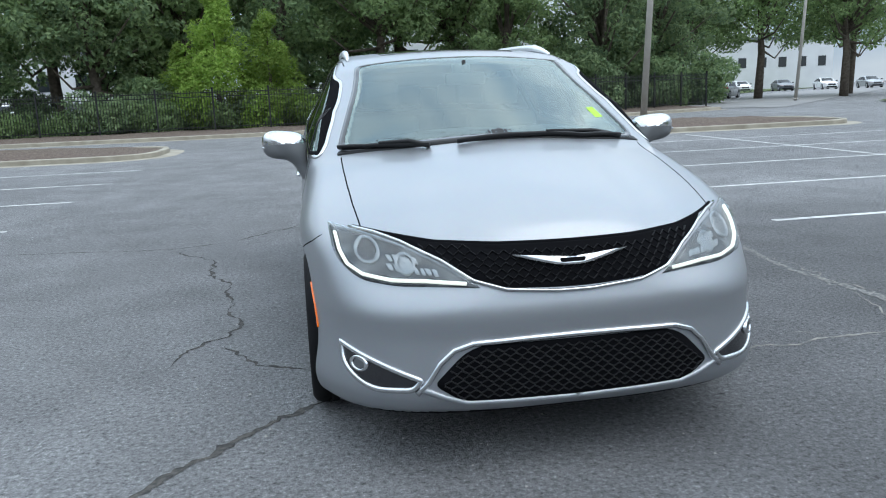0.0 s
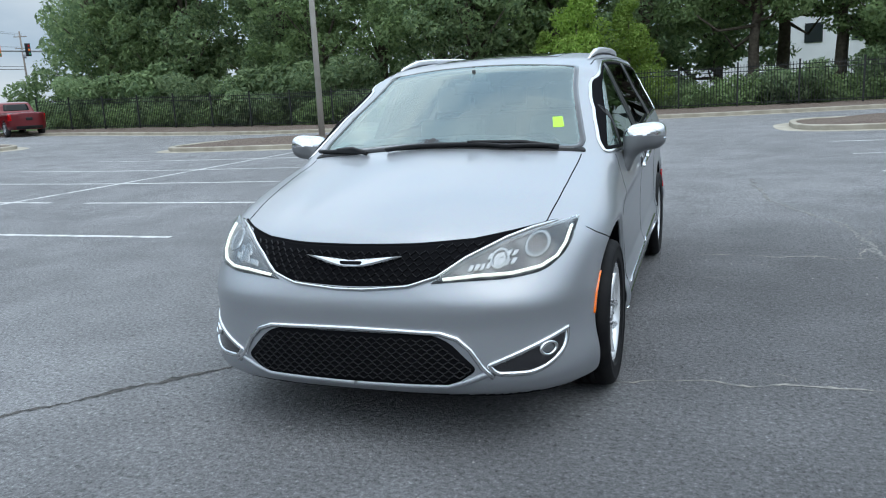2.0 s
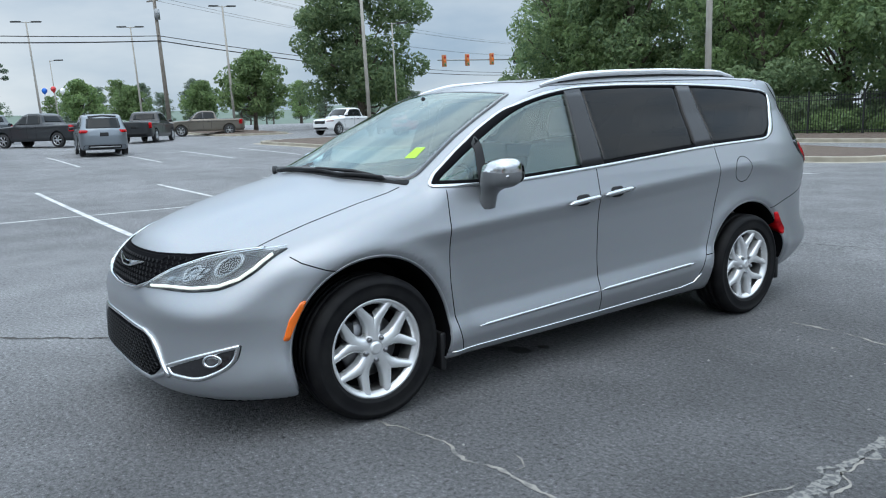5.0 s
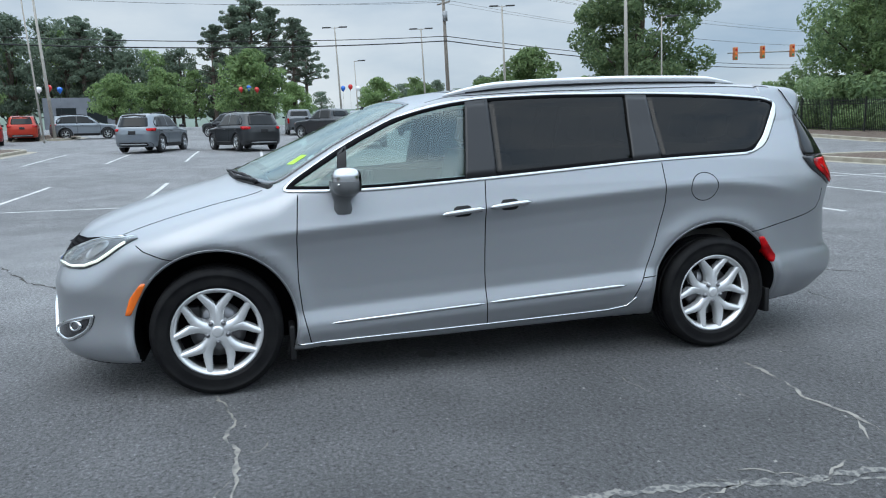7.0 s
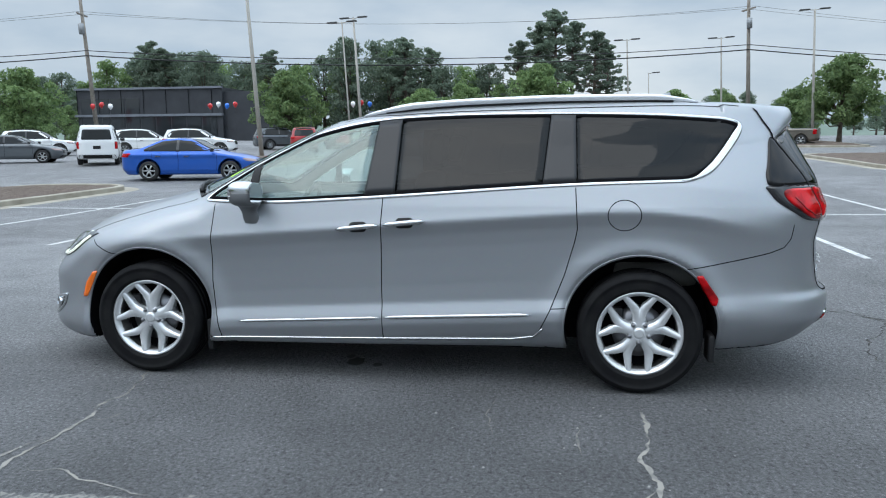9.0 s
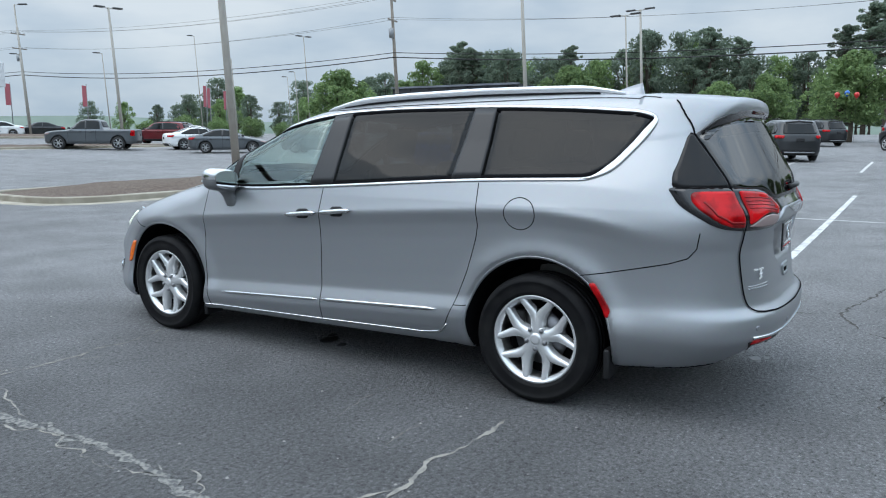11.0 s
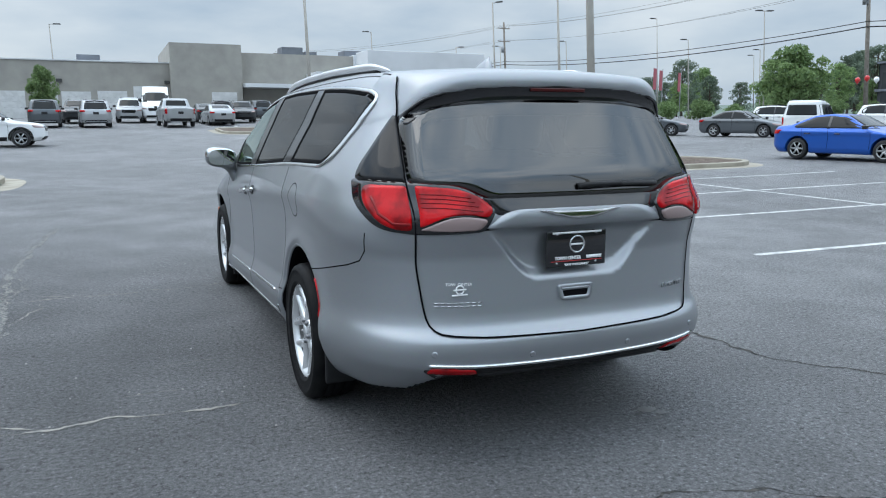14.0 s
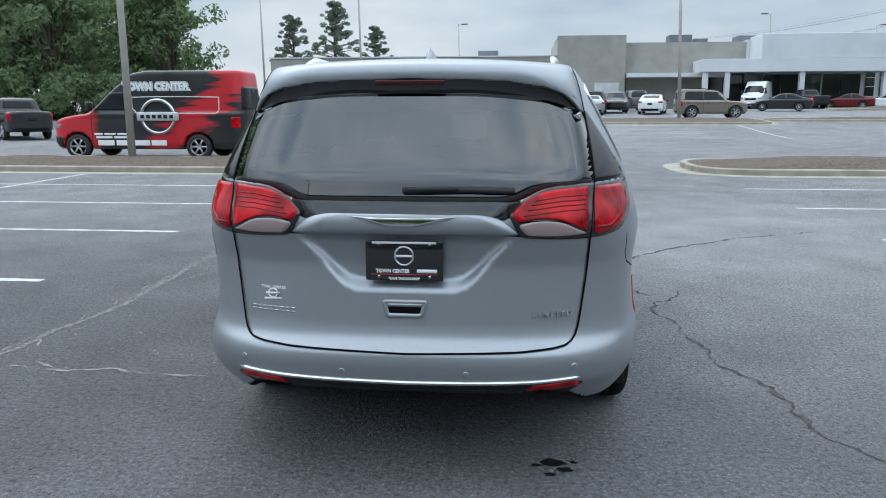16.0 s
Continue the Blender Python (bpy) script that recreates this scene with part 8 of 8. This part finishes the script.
# west
plant(MAGNOLIA, -62.5, 34.5, 1.25)
plant(ROUND, -57.4, 21.4, 1.0)
plant(ROUND, -60.0, -1.5, 1.0)
plant(ROUND, -53.5, -21.2, 0.92)
plant(ROUND, -49.0, -41.0, 0.95)
for x, y, s in ((-78, 12, 0.75), (-80, 3, 0.7), (-72, 22, 0.7), (-84, 18, 0.7), (-76, -10, 0.9), (-73, -14, 0.8)):
    plant(ROUND, x, y, s)
crest = table([(-95, 12), (-80, 13), (-68, 17), (-60, 15.5), (-48, 14), (-41, 16), (-33.5, 18), (-27, 15.5), (-20, 14), (-15, 14.5), (-10, 10.5), (-4, 9.5), (3, 9)], 1.0)
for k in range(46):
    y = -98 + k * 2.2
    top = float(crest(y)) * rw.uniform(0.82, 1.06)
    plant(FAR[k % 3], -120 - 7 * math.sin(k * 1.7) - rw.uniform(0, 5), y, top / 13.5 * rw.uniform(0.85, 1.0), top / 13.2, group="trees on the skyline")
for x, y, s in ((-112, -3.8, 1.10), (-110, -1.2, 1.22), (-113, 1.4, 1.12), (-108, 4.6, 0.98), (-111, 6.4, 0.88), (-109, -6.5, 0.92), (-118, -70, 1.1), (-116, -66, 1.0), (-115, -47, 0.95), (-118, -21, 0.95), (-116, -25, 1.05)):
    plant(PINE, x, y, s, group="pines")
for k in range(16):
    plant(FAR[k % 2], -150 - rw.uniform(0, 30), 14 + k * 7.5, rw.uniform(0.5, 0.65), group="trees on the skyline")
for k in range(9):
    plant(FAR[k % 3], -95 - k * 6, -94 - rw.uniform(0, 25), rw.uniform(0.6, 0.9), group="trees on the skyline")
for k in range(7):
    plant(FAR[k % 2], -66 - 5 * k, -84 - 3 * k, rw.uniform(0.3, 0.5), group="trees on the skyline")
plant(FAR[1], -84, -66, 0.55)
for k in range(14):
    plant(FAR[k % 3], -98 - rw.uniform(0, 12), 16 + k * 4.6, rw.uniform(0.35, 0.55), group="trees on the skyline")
# south
plant(ROUND, 6.6, -62.0, 0.40, 0.62)
plant(PINE, 30.0, -96.0, 0.8, group="pines")
plant(PINE, 25.5, -101.0, 0.95, group="pines")
plant(PINE, 20.5, -104.0, 0.75, group="pines")
for k in range(13):
    plant(WOOD[k % 2], 25.5 + 3.4 * k, -50 - 2.5 * math.sin(k * 2.1) + 0.8 * k, rw.uniform(0.9, 1.12), group="trees beside the lot")
for k in range(7):
    plant(WOOD[(k + 1) % 2], 33 + 5 * k, -60 + 0.6 * k, rw.uniform(1.0, 1.25), group="trees beside the lot")
for k in range(11):
    plant(DARKBUSH, 23.5 + 3.4 * k, -46.5 + 0.7 * k, rw.uniform(0.8, 1.1), group="shrubs beside the lot")
# east, behind the camera: assumed trees, unseen, low so the van's flank mirrors sky
for k in range(14):
    plant(FAR[k % 3], 88 + rw.uniform(0, 8), -60 + 10.0 * k, rw.uniform(0.6, 0.8), group="trees beside the lot")
for k in range(16):
    plant(FAR[k % 3], -58 - 3.6 * k, -92 + 2.3 * k, rw.uniform(0.30, 0.48), group="trees on the skyline")
# crape myrtles along the street
MYRTLE = tree("bush", 2.6, 3.4, 14, "mid", 4000, 0.10, "green shrub along the street", name="shrub")
for k in range(9):
    plant(MYRTLE, -46 - 3.6 * k, -64 + 1.2 * k, rw.uniform(0.7, 1.0), group="street shrubs")

# ---- light poles, wires, signals ----
POLE = material("pole_bronze", (0.32, 0.30, 0.265), 0.6, vary=(3, (0.38, 0.36, 0.325), 0.3, 0.7))
STEEL = material("galvanised_steel", (0.32, 0.33, 0.34), 0.5, 0.5, vary=(3, (0.25, 0.26, 0.27), 0.3, 0.7))
WOOD_POLE = material("weathered_pole", (0.18, 0.155, 0.13), 0.9, vary=(5, (0.26, 0.235, 0.205), 0.35, 0.7), bump=(15, 0.6, 0.02))
LAMP_HEAD = material("lamp_head", (0.05, 0.05, 0.05), 0.5)
WIRE = material("black_wire", (0.015, 0.015, 0.016), 0.6)


PLUMB = Vector((0, 0, 1)).rotation_difference(Vector((0.030, -0.046, 1))).to_matrix().to_4x4()


def upright(root):
    """The lot slopes under the van: tall things stand plumb, not square to the asphalt."""
    root.matrix_basis = root.matrix_basis @ PLUMB
    return root


def light_pole(x, y, h, arms=((1, 0),), r=0.09, label="tall bronze car park light pole", base=0.0):
    root = upright(thing("light_pole", label, "light pole", at(x, y), 0, "light poles"))
    bm = bmesh.new()
    tube(bm, [(0, 0, -0.2), (0, 0, h * 0.5), (0, 0, h)], [r, r * 0.85, r * 0.62], 10)
    part("pole", bm, POLE, root)
    if base:
        bm = bmesh.new()
        spin(bm, [(-0.1, 0.26), (base, 0.25), (base + 0.02, 0.22), (base + 0.02, 0.02)], "z", 20)
        part("pole_base", bm, CONCRETE, root, "concrete pole base")
    bm = bmesh.new()
    box(bm, (-r * 1.8, -r * 1.8, 0.1 + base), (r * 1.8, r * 1.8, 0.16 + base), 0.01)
    part("base_plate", bm, POLE, root)
    for dx, dy in arms:
        a = math.atan2(dy, dx)
        m = pose(0, 0, h, 0, 0, math.degrees(a))
        bm = bmesh.new()
        tube(bm, [m @ Vector((0, 0, -0.08)), m @ Vector((0.45, 0, -0.02))], 0.03, 6)
        arm = part("arm", bm, POLE, root)
        bm = bmesh.new()
        box(bm, (0.35, -0.17, -0.06), (1.05, 0.17, 0.04), 0.03, m)
        part("lamp_head", bm, LAMP_HEAD, arm, "flat dark lamp head")
    return root


light_pole(-11.1, 17.9, 9.8, ((0.9, -0.4), (-0.9, 0.4)), 0.11)
light_pole(9.9, 18.7, 9.8, ((1, 0), (-1, 0)), 0.11)
light_pole(10.2, -14.5, 9.8, ((1, 0), (-1, 0)), 0.11)
light_pole(-11.65, -14.3, 9.8, ((1, 0), (-1, 0)), 0.13)
light_pole(-34.0, 18.8, 9.8, ((0, 1), (0, -1)), 0.12)
light_pole(-33.0, -14.9, 9.8, ((0, 1), (0, -1)), 0.12)
light_pole(-52.0, -14.6, 9.8, ((0, 1), (0, -1)), 0.12)
light_pole(-47.5, -14.2, 8.9, ((0, 1), (0, -1)), 0.07)
light_pole(-61.8, 6.1, 8.6, ((0, 1), (0, -1)), 0.09)
light_pole(-63.3, 13.9, 8.7, ((0, 1), (0, -1)), 0.09)
light_pole(-70.0, 8.6, 6.3, ((0, 1),), 0.06)
light_pole(-55.7, 19.0, 9.8, ((0, 1), (0, -1)), 0.11)
light_pole(-38.0, 23.2, 7.0, ((0, 1),), 0.06)
light_pole(30.0, 40.0, 9.8, ((1, 0),), 0.11)
light_pole(-29.6, -45.0, 9.5, ((-1, 0), (1, 0)), 0.12)
light_pole(-10.0, -43.2, 9.9, ((1, 0), (-1, 0)), 0.12)
light_pole(-34.4, -65.0, 11.6, ((-0.7, 0.7),), 0.10)
light_pole(-26.4, -80.0, 9.8, ((1, 0.2),), 0.09)
light_pole(6.7, -83.0, 9.4, ((-1, 0),), 0.08)
light_pole(12.2, -55.0, 9.9, ((1, 0),), 0.10)
light_pole(22.5, -62.0, 9.9, ((1, 0),), 0.10)
for x, y, h, d in ((-57.1, -51.9, 10.6, ((1, 0), (-1, 0))), (-66, -79, 13, ((1, 0),)), (-60, -66, 9, ((1, 0),)), (-48, -73, 9, ((1, 0),)), (-44, -82, 9, ((1, 0),)), (-75, -70, 8.5, ((1, 0),)), (-82, -78, 8.5, ((1, 0),)), (-37, -80, 8.5, ((-1, 0),))):
    light_pole(x, y, h, d, 0.07)
# lamp on the side that the van's windows mirror
light_pole(15.0, 2.5, 8.6, ((0, 1), (0, -1)), 0.10, base=0.6)

POLES = [(-104.0, 92.0), (-63.0, 16.0), (-53.0, -37.5), (-51.0, -94.0), (-30.0, -150.0)]
for x, y in POLES:
    root = thing("utility_pole", "weathered wooden utility pole with crossarms", "utility pole", at(x, y), 0, "utility poles")
    upright(root)
    bm = bmesh.new()
    tube(bm, [(0, 0, -0.3), (0, 0, 13.5)], [0.19, 0.12], 10)
    part("pole", bm, WOOD_POLE, root)
    for z in (12.6, 10.8):
        bm = bmesh.new()
        box(bm, (-1.1, -0.06, z), (1.1, 0.06, z + 0.12), 0.01, pose(0, 0, 0, 0, 0, 15))
        part("crossarm", bm, WOOD_POLE, root)
    bm = bmesh.new()
    spin(bm, [(9.3, 0.02), (9.3, 0.22), (10.1, 0.22), (10.2, 0.02)], "z", 14, (0.33, 0, 0))
    part("transformer", bm, STEEL, root, "grey transformer can")
    for q in range(4):
        bm = bmesh.new()
        spin(bm, [(12.72, 0.02), (12.74, 0.05), (12.86, 0.05), (12.9, 0.02)], "z", 8, (-0.9 + 0.6 * q, -0.2 + 0.13 * q, 0))
        part("insulator", bm, STEEL, root)
for i, (a, b) in enumerate(zip(POLES, POLES[1:])):
    za, zb = float(land(*a)), float(land(*b))
    for dx, hh, sag, rr in ((-0.8, 13.0, 1.0, 0.012), (0.0, 13.0, 1.1, 0.012), (0.8, 13.0, 0.9, 0.012), (-0.7, 11.0, 1.0, 0.012), (0.7, 11.0, 1.2, 0.012), (0.15, 8.0, 0.9, 0.035), (0.15, 7.6, 1.0, 0.05)):
        bm = bmesh.new()
        pts = []
        for t in np.linspace(0, 1, 22):
            pts.append((a[0] + (b[0] - a[0]) * t + dx * 0.9 + 0.030 * hh, a[1] + (b[1] - a[1]) * t + dx * 0.3 - 0.046 * hh, za + (zb - za) * t + hh - sag * 4 * t * (1 - t)))
        tube(bm, pts, rr, 5)
        tagged(part("overhead_wire", bm, WIRE), "black overhead wire between utility poles", "wire", "overhead wires")

# traffic signals on a mast arm
sig = thing("traffic_signal", "traffic signals on a long steel mast arm", "traffic light", at(-66.0, 61.0))
upright(sig)
bm = bmesh.new()
tube(bm, [(0, 0, -0.2), (0, 0, 9.2)], [0.16, 0.11], 10)
part("pole", bm, STEEL, sig)
bm = bmesh.new()
tube(bm, [(0, 0, 7.2), (-1.5, -13.5, 7.5)], [0.11, 0.06], 8)
arm = part("mast_arm", bm, STEEL, sig)
ORANGE_BOX = material("signal_housing", (0.50, 0.16, 0.05), 0.5)
for k in (3.2, 6.5, 9.8, 12.8):
    bm = bmesh.new()
    x, y = -1.5 * k / 13.5, -k
    box(bm, (x + 0.05, y - 0.22, 6.75), (x + 0.40, y + 0.22, 8.05), 0.05)
    hd = part("signal_head", bm, ORANGE_BOX if k != 3.2 else BLACK, arm, "orange signal head")
    for q, mt in enumerate((LENS_RED, LENS_ORANGE, material("green_lens", (0.02, 0.2, 0.1), 0.2) if k == 3.2 else bpy.data.materials["green_lens"])):
        bm = bmesh.new()
        spin(bm, [(0, 0.13), (0.03, 0.10), (0.04, 0.01)], "x", 14, (x + 0.40, y, 7.78 - 0.40 * q))
        part("lens", bm, mt, hd)

# ---- balloons ----
for mt, c in (("red", (0.55, 0.03, 0.03)), ("blue", (0.02, 0.14, 0.55)), ("white", (0.8, 0.8, 0.8))):
    material("balloon_" + mt, c, 0.25, coat=0.3)


def balloon(x, y, z, color):
    root = thing("balloon", f"{color} balloon on a pole among the parked cars", "balloon", (x, y, z), 0, "balloons")
    bm = bmesh.new()
    spin(bm, [(0.22, 0.001), (0.21, 0.06), (0.16, 0.14), (0.07, 0.18), (-0.02, 0.18), (-0.12, 0.13), (-0.21, 0.045), (-0.24, 0.015), (-0.27, 0.027)], "z", 18)
    part("skin", bm, bpy.data.materials["balloon_" + color], root)
    bm = bmesh.new()
    tube(bm, [(0, 0, -0.25), (0, 0, float(land(x, y)) - z)], 0.006, 4)
    part("string", bm, WIRE, root)


for x, y, cols in ((-52.0, -15.3, ("white", "red", "blue")), (-56.6, -2.2, ("red", "blue", "red")), (-56.0, 5.6, ("blue", "red", "white")), (-51.0, -26.5, ("red", "white", "blue", "red")), (-48.0, -34.5, ("red", "red", "white"))):
    for k, c in enumerate(cols):
        balloon(x - 0.2 * k, y + 0.6 * k, 3.75 + float(land(x, y)) - 0.35 + 0.12 * (k % 2), c)

# ---- showroom and workshop to the south ----
BRICK = material("tan_brick", (0.34, 0.325, 0.29), 0.9, vary=(0.8, (0.28, 0.265, 0.24), 0.35, 0.7), bump=(9, 0.3, 0.02))
PANEL = material("white_panel", (0.62, 0.63, 0.64), 0.5, vary=(0.4, (0.55, 0.56, 0.57), 0.35, 0.7))
DOOR_WHITE = material("white_door", (0.60, 0.60, 0.59), 0.6, vary=(2, (0.52, 0.52, 0.51), 0.4, 0.6))
SHOP_GLASS = material("shop_glass", (0.02, 0.024, 0.027), 0.06, coat=0.4)
DARK_CLAD = material("dark_cladding", (0.026, 0.028, 0.033), 0.45, vary=(0.5, (0.04, 0.042, 0.048), 0.35, 0.7))
GREY_BLOCK = material("grey_block", (0.17, 0.185, 0.21), 0.85, vary=(0.7, (0.13, 0.14, 0.16), 0.35, 0.7))
ZB = 1.42
YB = -78.0
hall = thing("showroom", "tan brick workshop joined to a white car showroom", "building", (0, 0, 0))
bm = bmesh.new()
box(bm, (-3.9, YB - 18, ZB - 0.5), (27.2, YB, 6.9))
wall = part("workshop_wall", bm, BRICK, hall, "tan brick workshop wall", smooth=False)
bm = bmesh.new()
box(bm, (-4.1, YB - 18.2, 6.9), (27.4, YB + 0.12, 7.02))
part("coping", bm, PANEL, hall, smooth=False)
bm = bmesh.new()
for z in np.arange(ZB + 0.8, 6.8, 0.8):
    box(bm, (-3.8, YB - 0.01, z), (27.1, YB + 0.012, z + 0.03))
part("brick_course", bm, BRICK, wall, smooth=False)
bm = bmesh.new()
box(bm, (-10.9, YB - 18, ZB - 0.5), (-3.9, YB + 1.2, 8.9))
part("stair_tower", bm, BRICK, hall, "taller tan brick block", smooth=False)
bm = bmesh.new()
box(bm, (-23.3, YB - 18, ZB - 0.5), (-10.9, YB - 0.4, 8.25))
part("rear_block", bm, BRICK, hall, smooth=False)
bm = bmesh.new()
box(bm, (-37.6, YB - 22, ZB - 0.5), (-23.3, YB - 0.2, 8.4), 0.06)
box(bm, (-37.4, YB - 0.3, 6.27), (-23.6, YB + 4.0, 8.65), 0.06)
part("showroom_wall", bm, PANEL, hall, "white showroom front", smooth=False)
bm = bmesh.new()
for z in (6.9, 7.7):
    box(bm, (-37.3, YB + 3.99, z), (-23.7, YB + 4.012, z + 0.025))
part("panel_joint", bm, PANEL, hall, smooth=False)
bm = bmesh.new()
box(bm, (-36.0, YB - 0.4, 5.0), (-18.0, YB + 4.2, 6.25), 0.05)
part("canopy", bm, PANEL, hall, "white entrance canopy", smooth=False)
for x in (-18.4, -20.5, -27.6, -35.4):
    bm = bmesh.new()
    box(bm, (x - 0.25, YB + 3.5, ZB - 0.3), (x + 0.25, YB + 4.0, 5.0), 0.02)
    part("column", bm, PANEL, hall, "white column", smooth=False)
for k in range(8):
    x = -19.2 - 1.95 * k
    bm = bmesh.new()
    box(bm, (x - 1.85, YB - 0.22, ZB), (x, YB - 0.10, 4.9))
    pn = part("shop_window", bm, SHOP_GLASS, hall, "dark shop window", smooth=False)
    bm = bmesh.new()
    box(bm, (x - 0.05, YB - 0.14, ZB), (x + 0.05, YB - 0.02, 4.9))
    part("mullion", bm, PANEL if k % 3 == 0 else BLACK, pn, smooth=False)
for k, x in enumerate((-36.0, -37.4)):
    bm = bmesh.new()
    box(bm, (x - 0.1, YB - 0.16, ZB), (x + 0.8, YB - 0.10, 5.2))
    part("shop_window", bm, SHOP_GLASS, hall, smooth=False)
    for z in (2.6, 3.6, 4.5):
        bm = bmesh.new()
        box(bm, (x - 0.1, YB - 0.12, z), (x + 0.8, YB - 0.06, z + 0.06))
        part("glazing_bar", bm, PANEL, hall, smooth=False)
bm = bmesh.new()
box(bm, (-21.0, YB - 0.4, 4.6), (-11.0, YB + 2.6, 5.0), 0.03)
part("service_canopy", bm, PANEL, hall, "white service canopy", smooth=False)
bm = bmesh.new()
box(bm, (-20.8, YB - 0.42, ZB), (-11.2, YB - 0.30, 4.6))
part("service_wall", bm, BRICK, hall, "tan service wall", smooth=False)
for x0, x1, zt in ((24.6, 26.8, 3.9), (20.9, 23.4, 3.95), (16.6, 19.2, 3.95), (12.3, 14.9, 4.0), (9.2, 11.6, 4.0), (6.4, 8.6, 4.0), (3.5, 6.1, 4.0), (0.2, 2.9, 4.1), (-3.2, -0.4, 4.6), (-10.3, -7.8, 4.1)):
    bm = bmesh.new()
    yy = YB + (1.2 if x0 < -4 else 0.0)
    box(bm, (x0, yy - 0.05, ZB - 0.2), (x1, yy + 0.05, zt), 0.01)
    d = part("garage_door", bm, DOOR_WHITE, hall, "white roll-up garage door", smooth=False)
    bm = bmesh.new()
    for z in np.arange(ZB + 0.5, zt - 0.1, 0.52):
        box(bm, (x0 + 0.02, yy + 0.045, z), (x1 - 0.02, yy + 0.058, z + 0.03))
    part("door_rib", bm, PAINT, d, smooth=False)
for x in (12.0, 6.2, -3.6, 18.0):
    bm = bmesh.new()
    box(bm, (x - 0.25, YB, 4.9), (x + 0.25, YB + 0.28, 5.2), 0.03)
    part("wall_lamp", bm, LAMP_HEAD, hall, "dark wall lamp", smooth=False)
for x, y, s in ((3.6, YB - 6, 1.1), (-17.5, YB - 6, 1.2), (-20.0, YB - 7, 0.7), (-25.5, YB - 8, 1.4)):
    bm = bmesh.new()
    z0 = 7.0 if x > -4 else 8.2
    box(bm, (x - s, y - s, z0 - 0.2), (x + s, y + s, z0 + 0.9 + 0.3 * (s > 1.15)), 0.03)
    part("roof_unit", bm, GREY_BLOCK, hall, "grey rooftop unit", smooth=False)

dark = thing("dark_showroom", "low charcoal-clad modern showroom with glass front", "building", (-86, -48, float(land(-86, -48))), 0)
bm = bmesh.new()
box(bm, (-14, -14, -0.5), (0, 6, 6.6))
part("wall", bm, DARK_CLAD, dark, "charcoal cladding", smooth=False)
bm = bmesh.new()
box(bm, (-12, 6, -0.5), (-0.6, 13.5, 6.1))
part("wing", bm, DARK_CLAD, dark, smooth=False)
for k in range(9):
    bm = bmesh.new()
    box(bm, (0.0, -13.5 + 2.1 * k, 0.2), (0.06, -11.6 + 2.1 * k, 3.0 if k > 3 else 5.4))
    part("window", bm, SHOP_GLASS, dark, "dark shop window", smooth=False)
bm = bmesh.new()
box(bm, (-0.1, -14.2, 3.1), (0.35, 6.1, 3.4))
box(bm, (-0.2, -14.2, 6.5), (0.3, 6.1, 6.75))
part("fascia", bm, GREY_BLOCK, dark, smooth=False)
for k in range(7):
    bm = bmesh.new()
    box(bm, (0.06, -14 + 3.1 * k, 3.4), (0.10, -13.95 + 3.1 * k, 6.5))
    part("cladding_joint", bm, GAP, dark, smooth=False)
small = thing("grey_building", "small grey block building among trees", "building", (-95, -21, float(land(-95, -21))))
bm = bmesh.new()
box(bm, (-6, -4.6, -0.5), (0, 4.2, 3.7))
part("wall", bm, GREY_BLOCK, small, smooth=False)
for y in (-3.2, 0.2):
    bm = bmesh.new()
    box(bm, (0, y, 0.2), (0.05, y + 2.2, 2.5))
    part("window", bm, SHOP_GLASS, small, smooth=False)
for x, y, w, d, h, lab in ((-24, 78, 30, 14, 6.5, "long white warehouse beyond the trees"), (11, 68, 22, 12, 8.5, "white office block beyond the trees"), (66, 112, 40, 14, 8.0, "white low building beyond the road")):
    hb = thing("white_building", lab, "building", at(x, y))
    bm = bmesh.new()
    box(bm, (-w / 2, 0, -0.5), (w / 2, d, h))
    part("wall", bm, PANEL, hb, smooth=False)
    bm = bmesh.new()
    box(bm, (-w / 2 - 0.2, -0.2, h), (w / 2 + 0.2, d, h + 0.4))
    part("roof_edge", bm, GREY_BLOCK, hb, smooth=False)
    for k in range(int(w / 3.6)):
        bm = bmesh.new()
        box(bm, (-w / 2 + 1.2 + 3.6 * k, -0.06, h * 0.45), (-w / 2 + 2.6 + 3.6 * k, 0.02, h * 0.45 + 1.6))
        part("window", bm, SHOP_GLASS, hb, smooth=False)
for k, (x, y) in enumerate(((-52, -62), (-56, -66), (-62, -70), (-46, -74), (-40, -78))):
    fl = thing("banner", "red vertical banner on a pole by the street", "banner", at(x, y), 30, "street banners")
    bm = bmesh.new()
    tube(bm, [(0, 0, -0.1), (0, 0, 5.6)], 0.05, 6)
    part("pole", bm, STEEL, fl)
    bm = bmesh.new()
    box(bm, (0.08, -0.02, 3.2), (0.95, 0.02, 5.4), 0.01)
    part("cloth", bm, material("banner_red", (0.38, 0.10, 0.12), 0.8) if k == 0 else bpy.data.materials["banner_red"], fl, smooth=False)
# a far ridge, the haze before it put into its grey-green colour
hv, hf = [], []
for k in range(60):
    a = math.radians(120 + 2.6 * k)
    for q, (d, z) in enumerate(((520, -2), (560, 14 + 7 * noise.noise((k * 0.23, 1, 0))), (620, 10))):
        hv.append((d * math.cos(a), d * math.sin(a), z))
for k in range(59):
    for q in range(2):
        hf.append((3 * k + q, 3 * k + q + 1, 3 * k + q + 4, 3 * k + q + 3))
tagged(mesh_part("backdrop", hv, hf, material("hazy_woods", (0.11, 0.15, 0.12), 1.0, vary=(0.05, (0.16, 0.20, 0.17), 0.3, 0.7))), "hazy wooded ridge on the horizon", "hill", kind="structure")
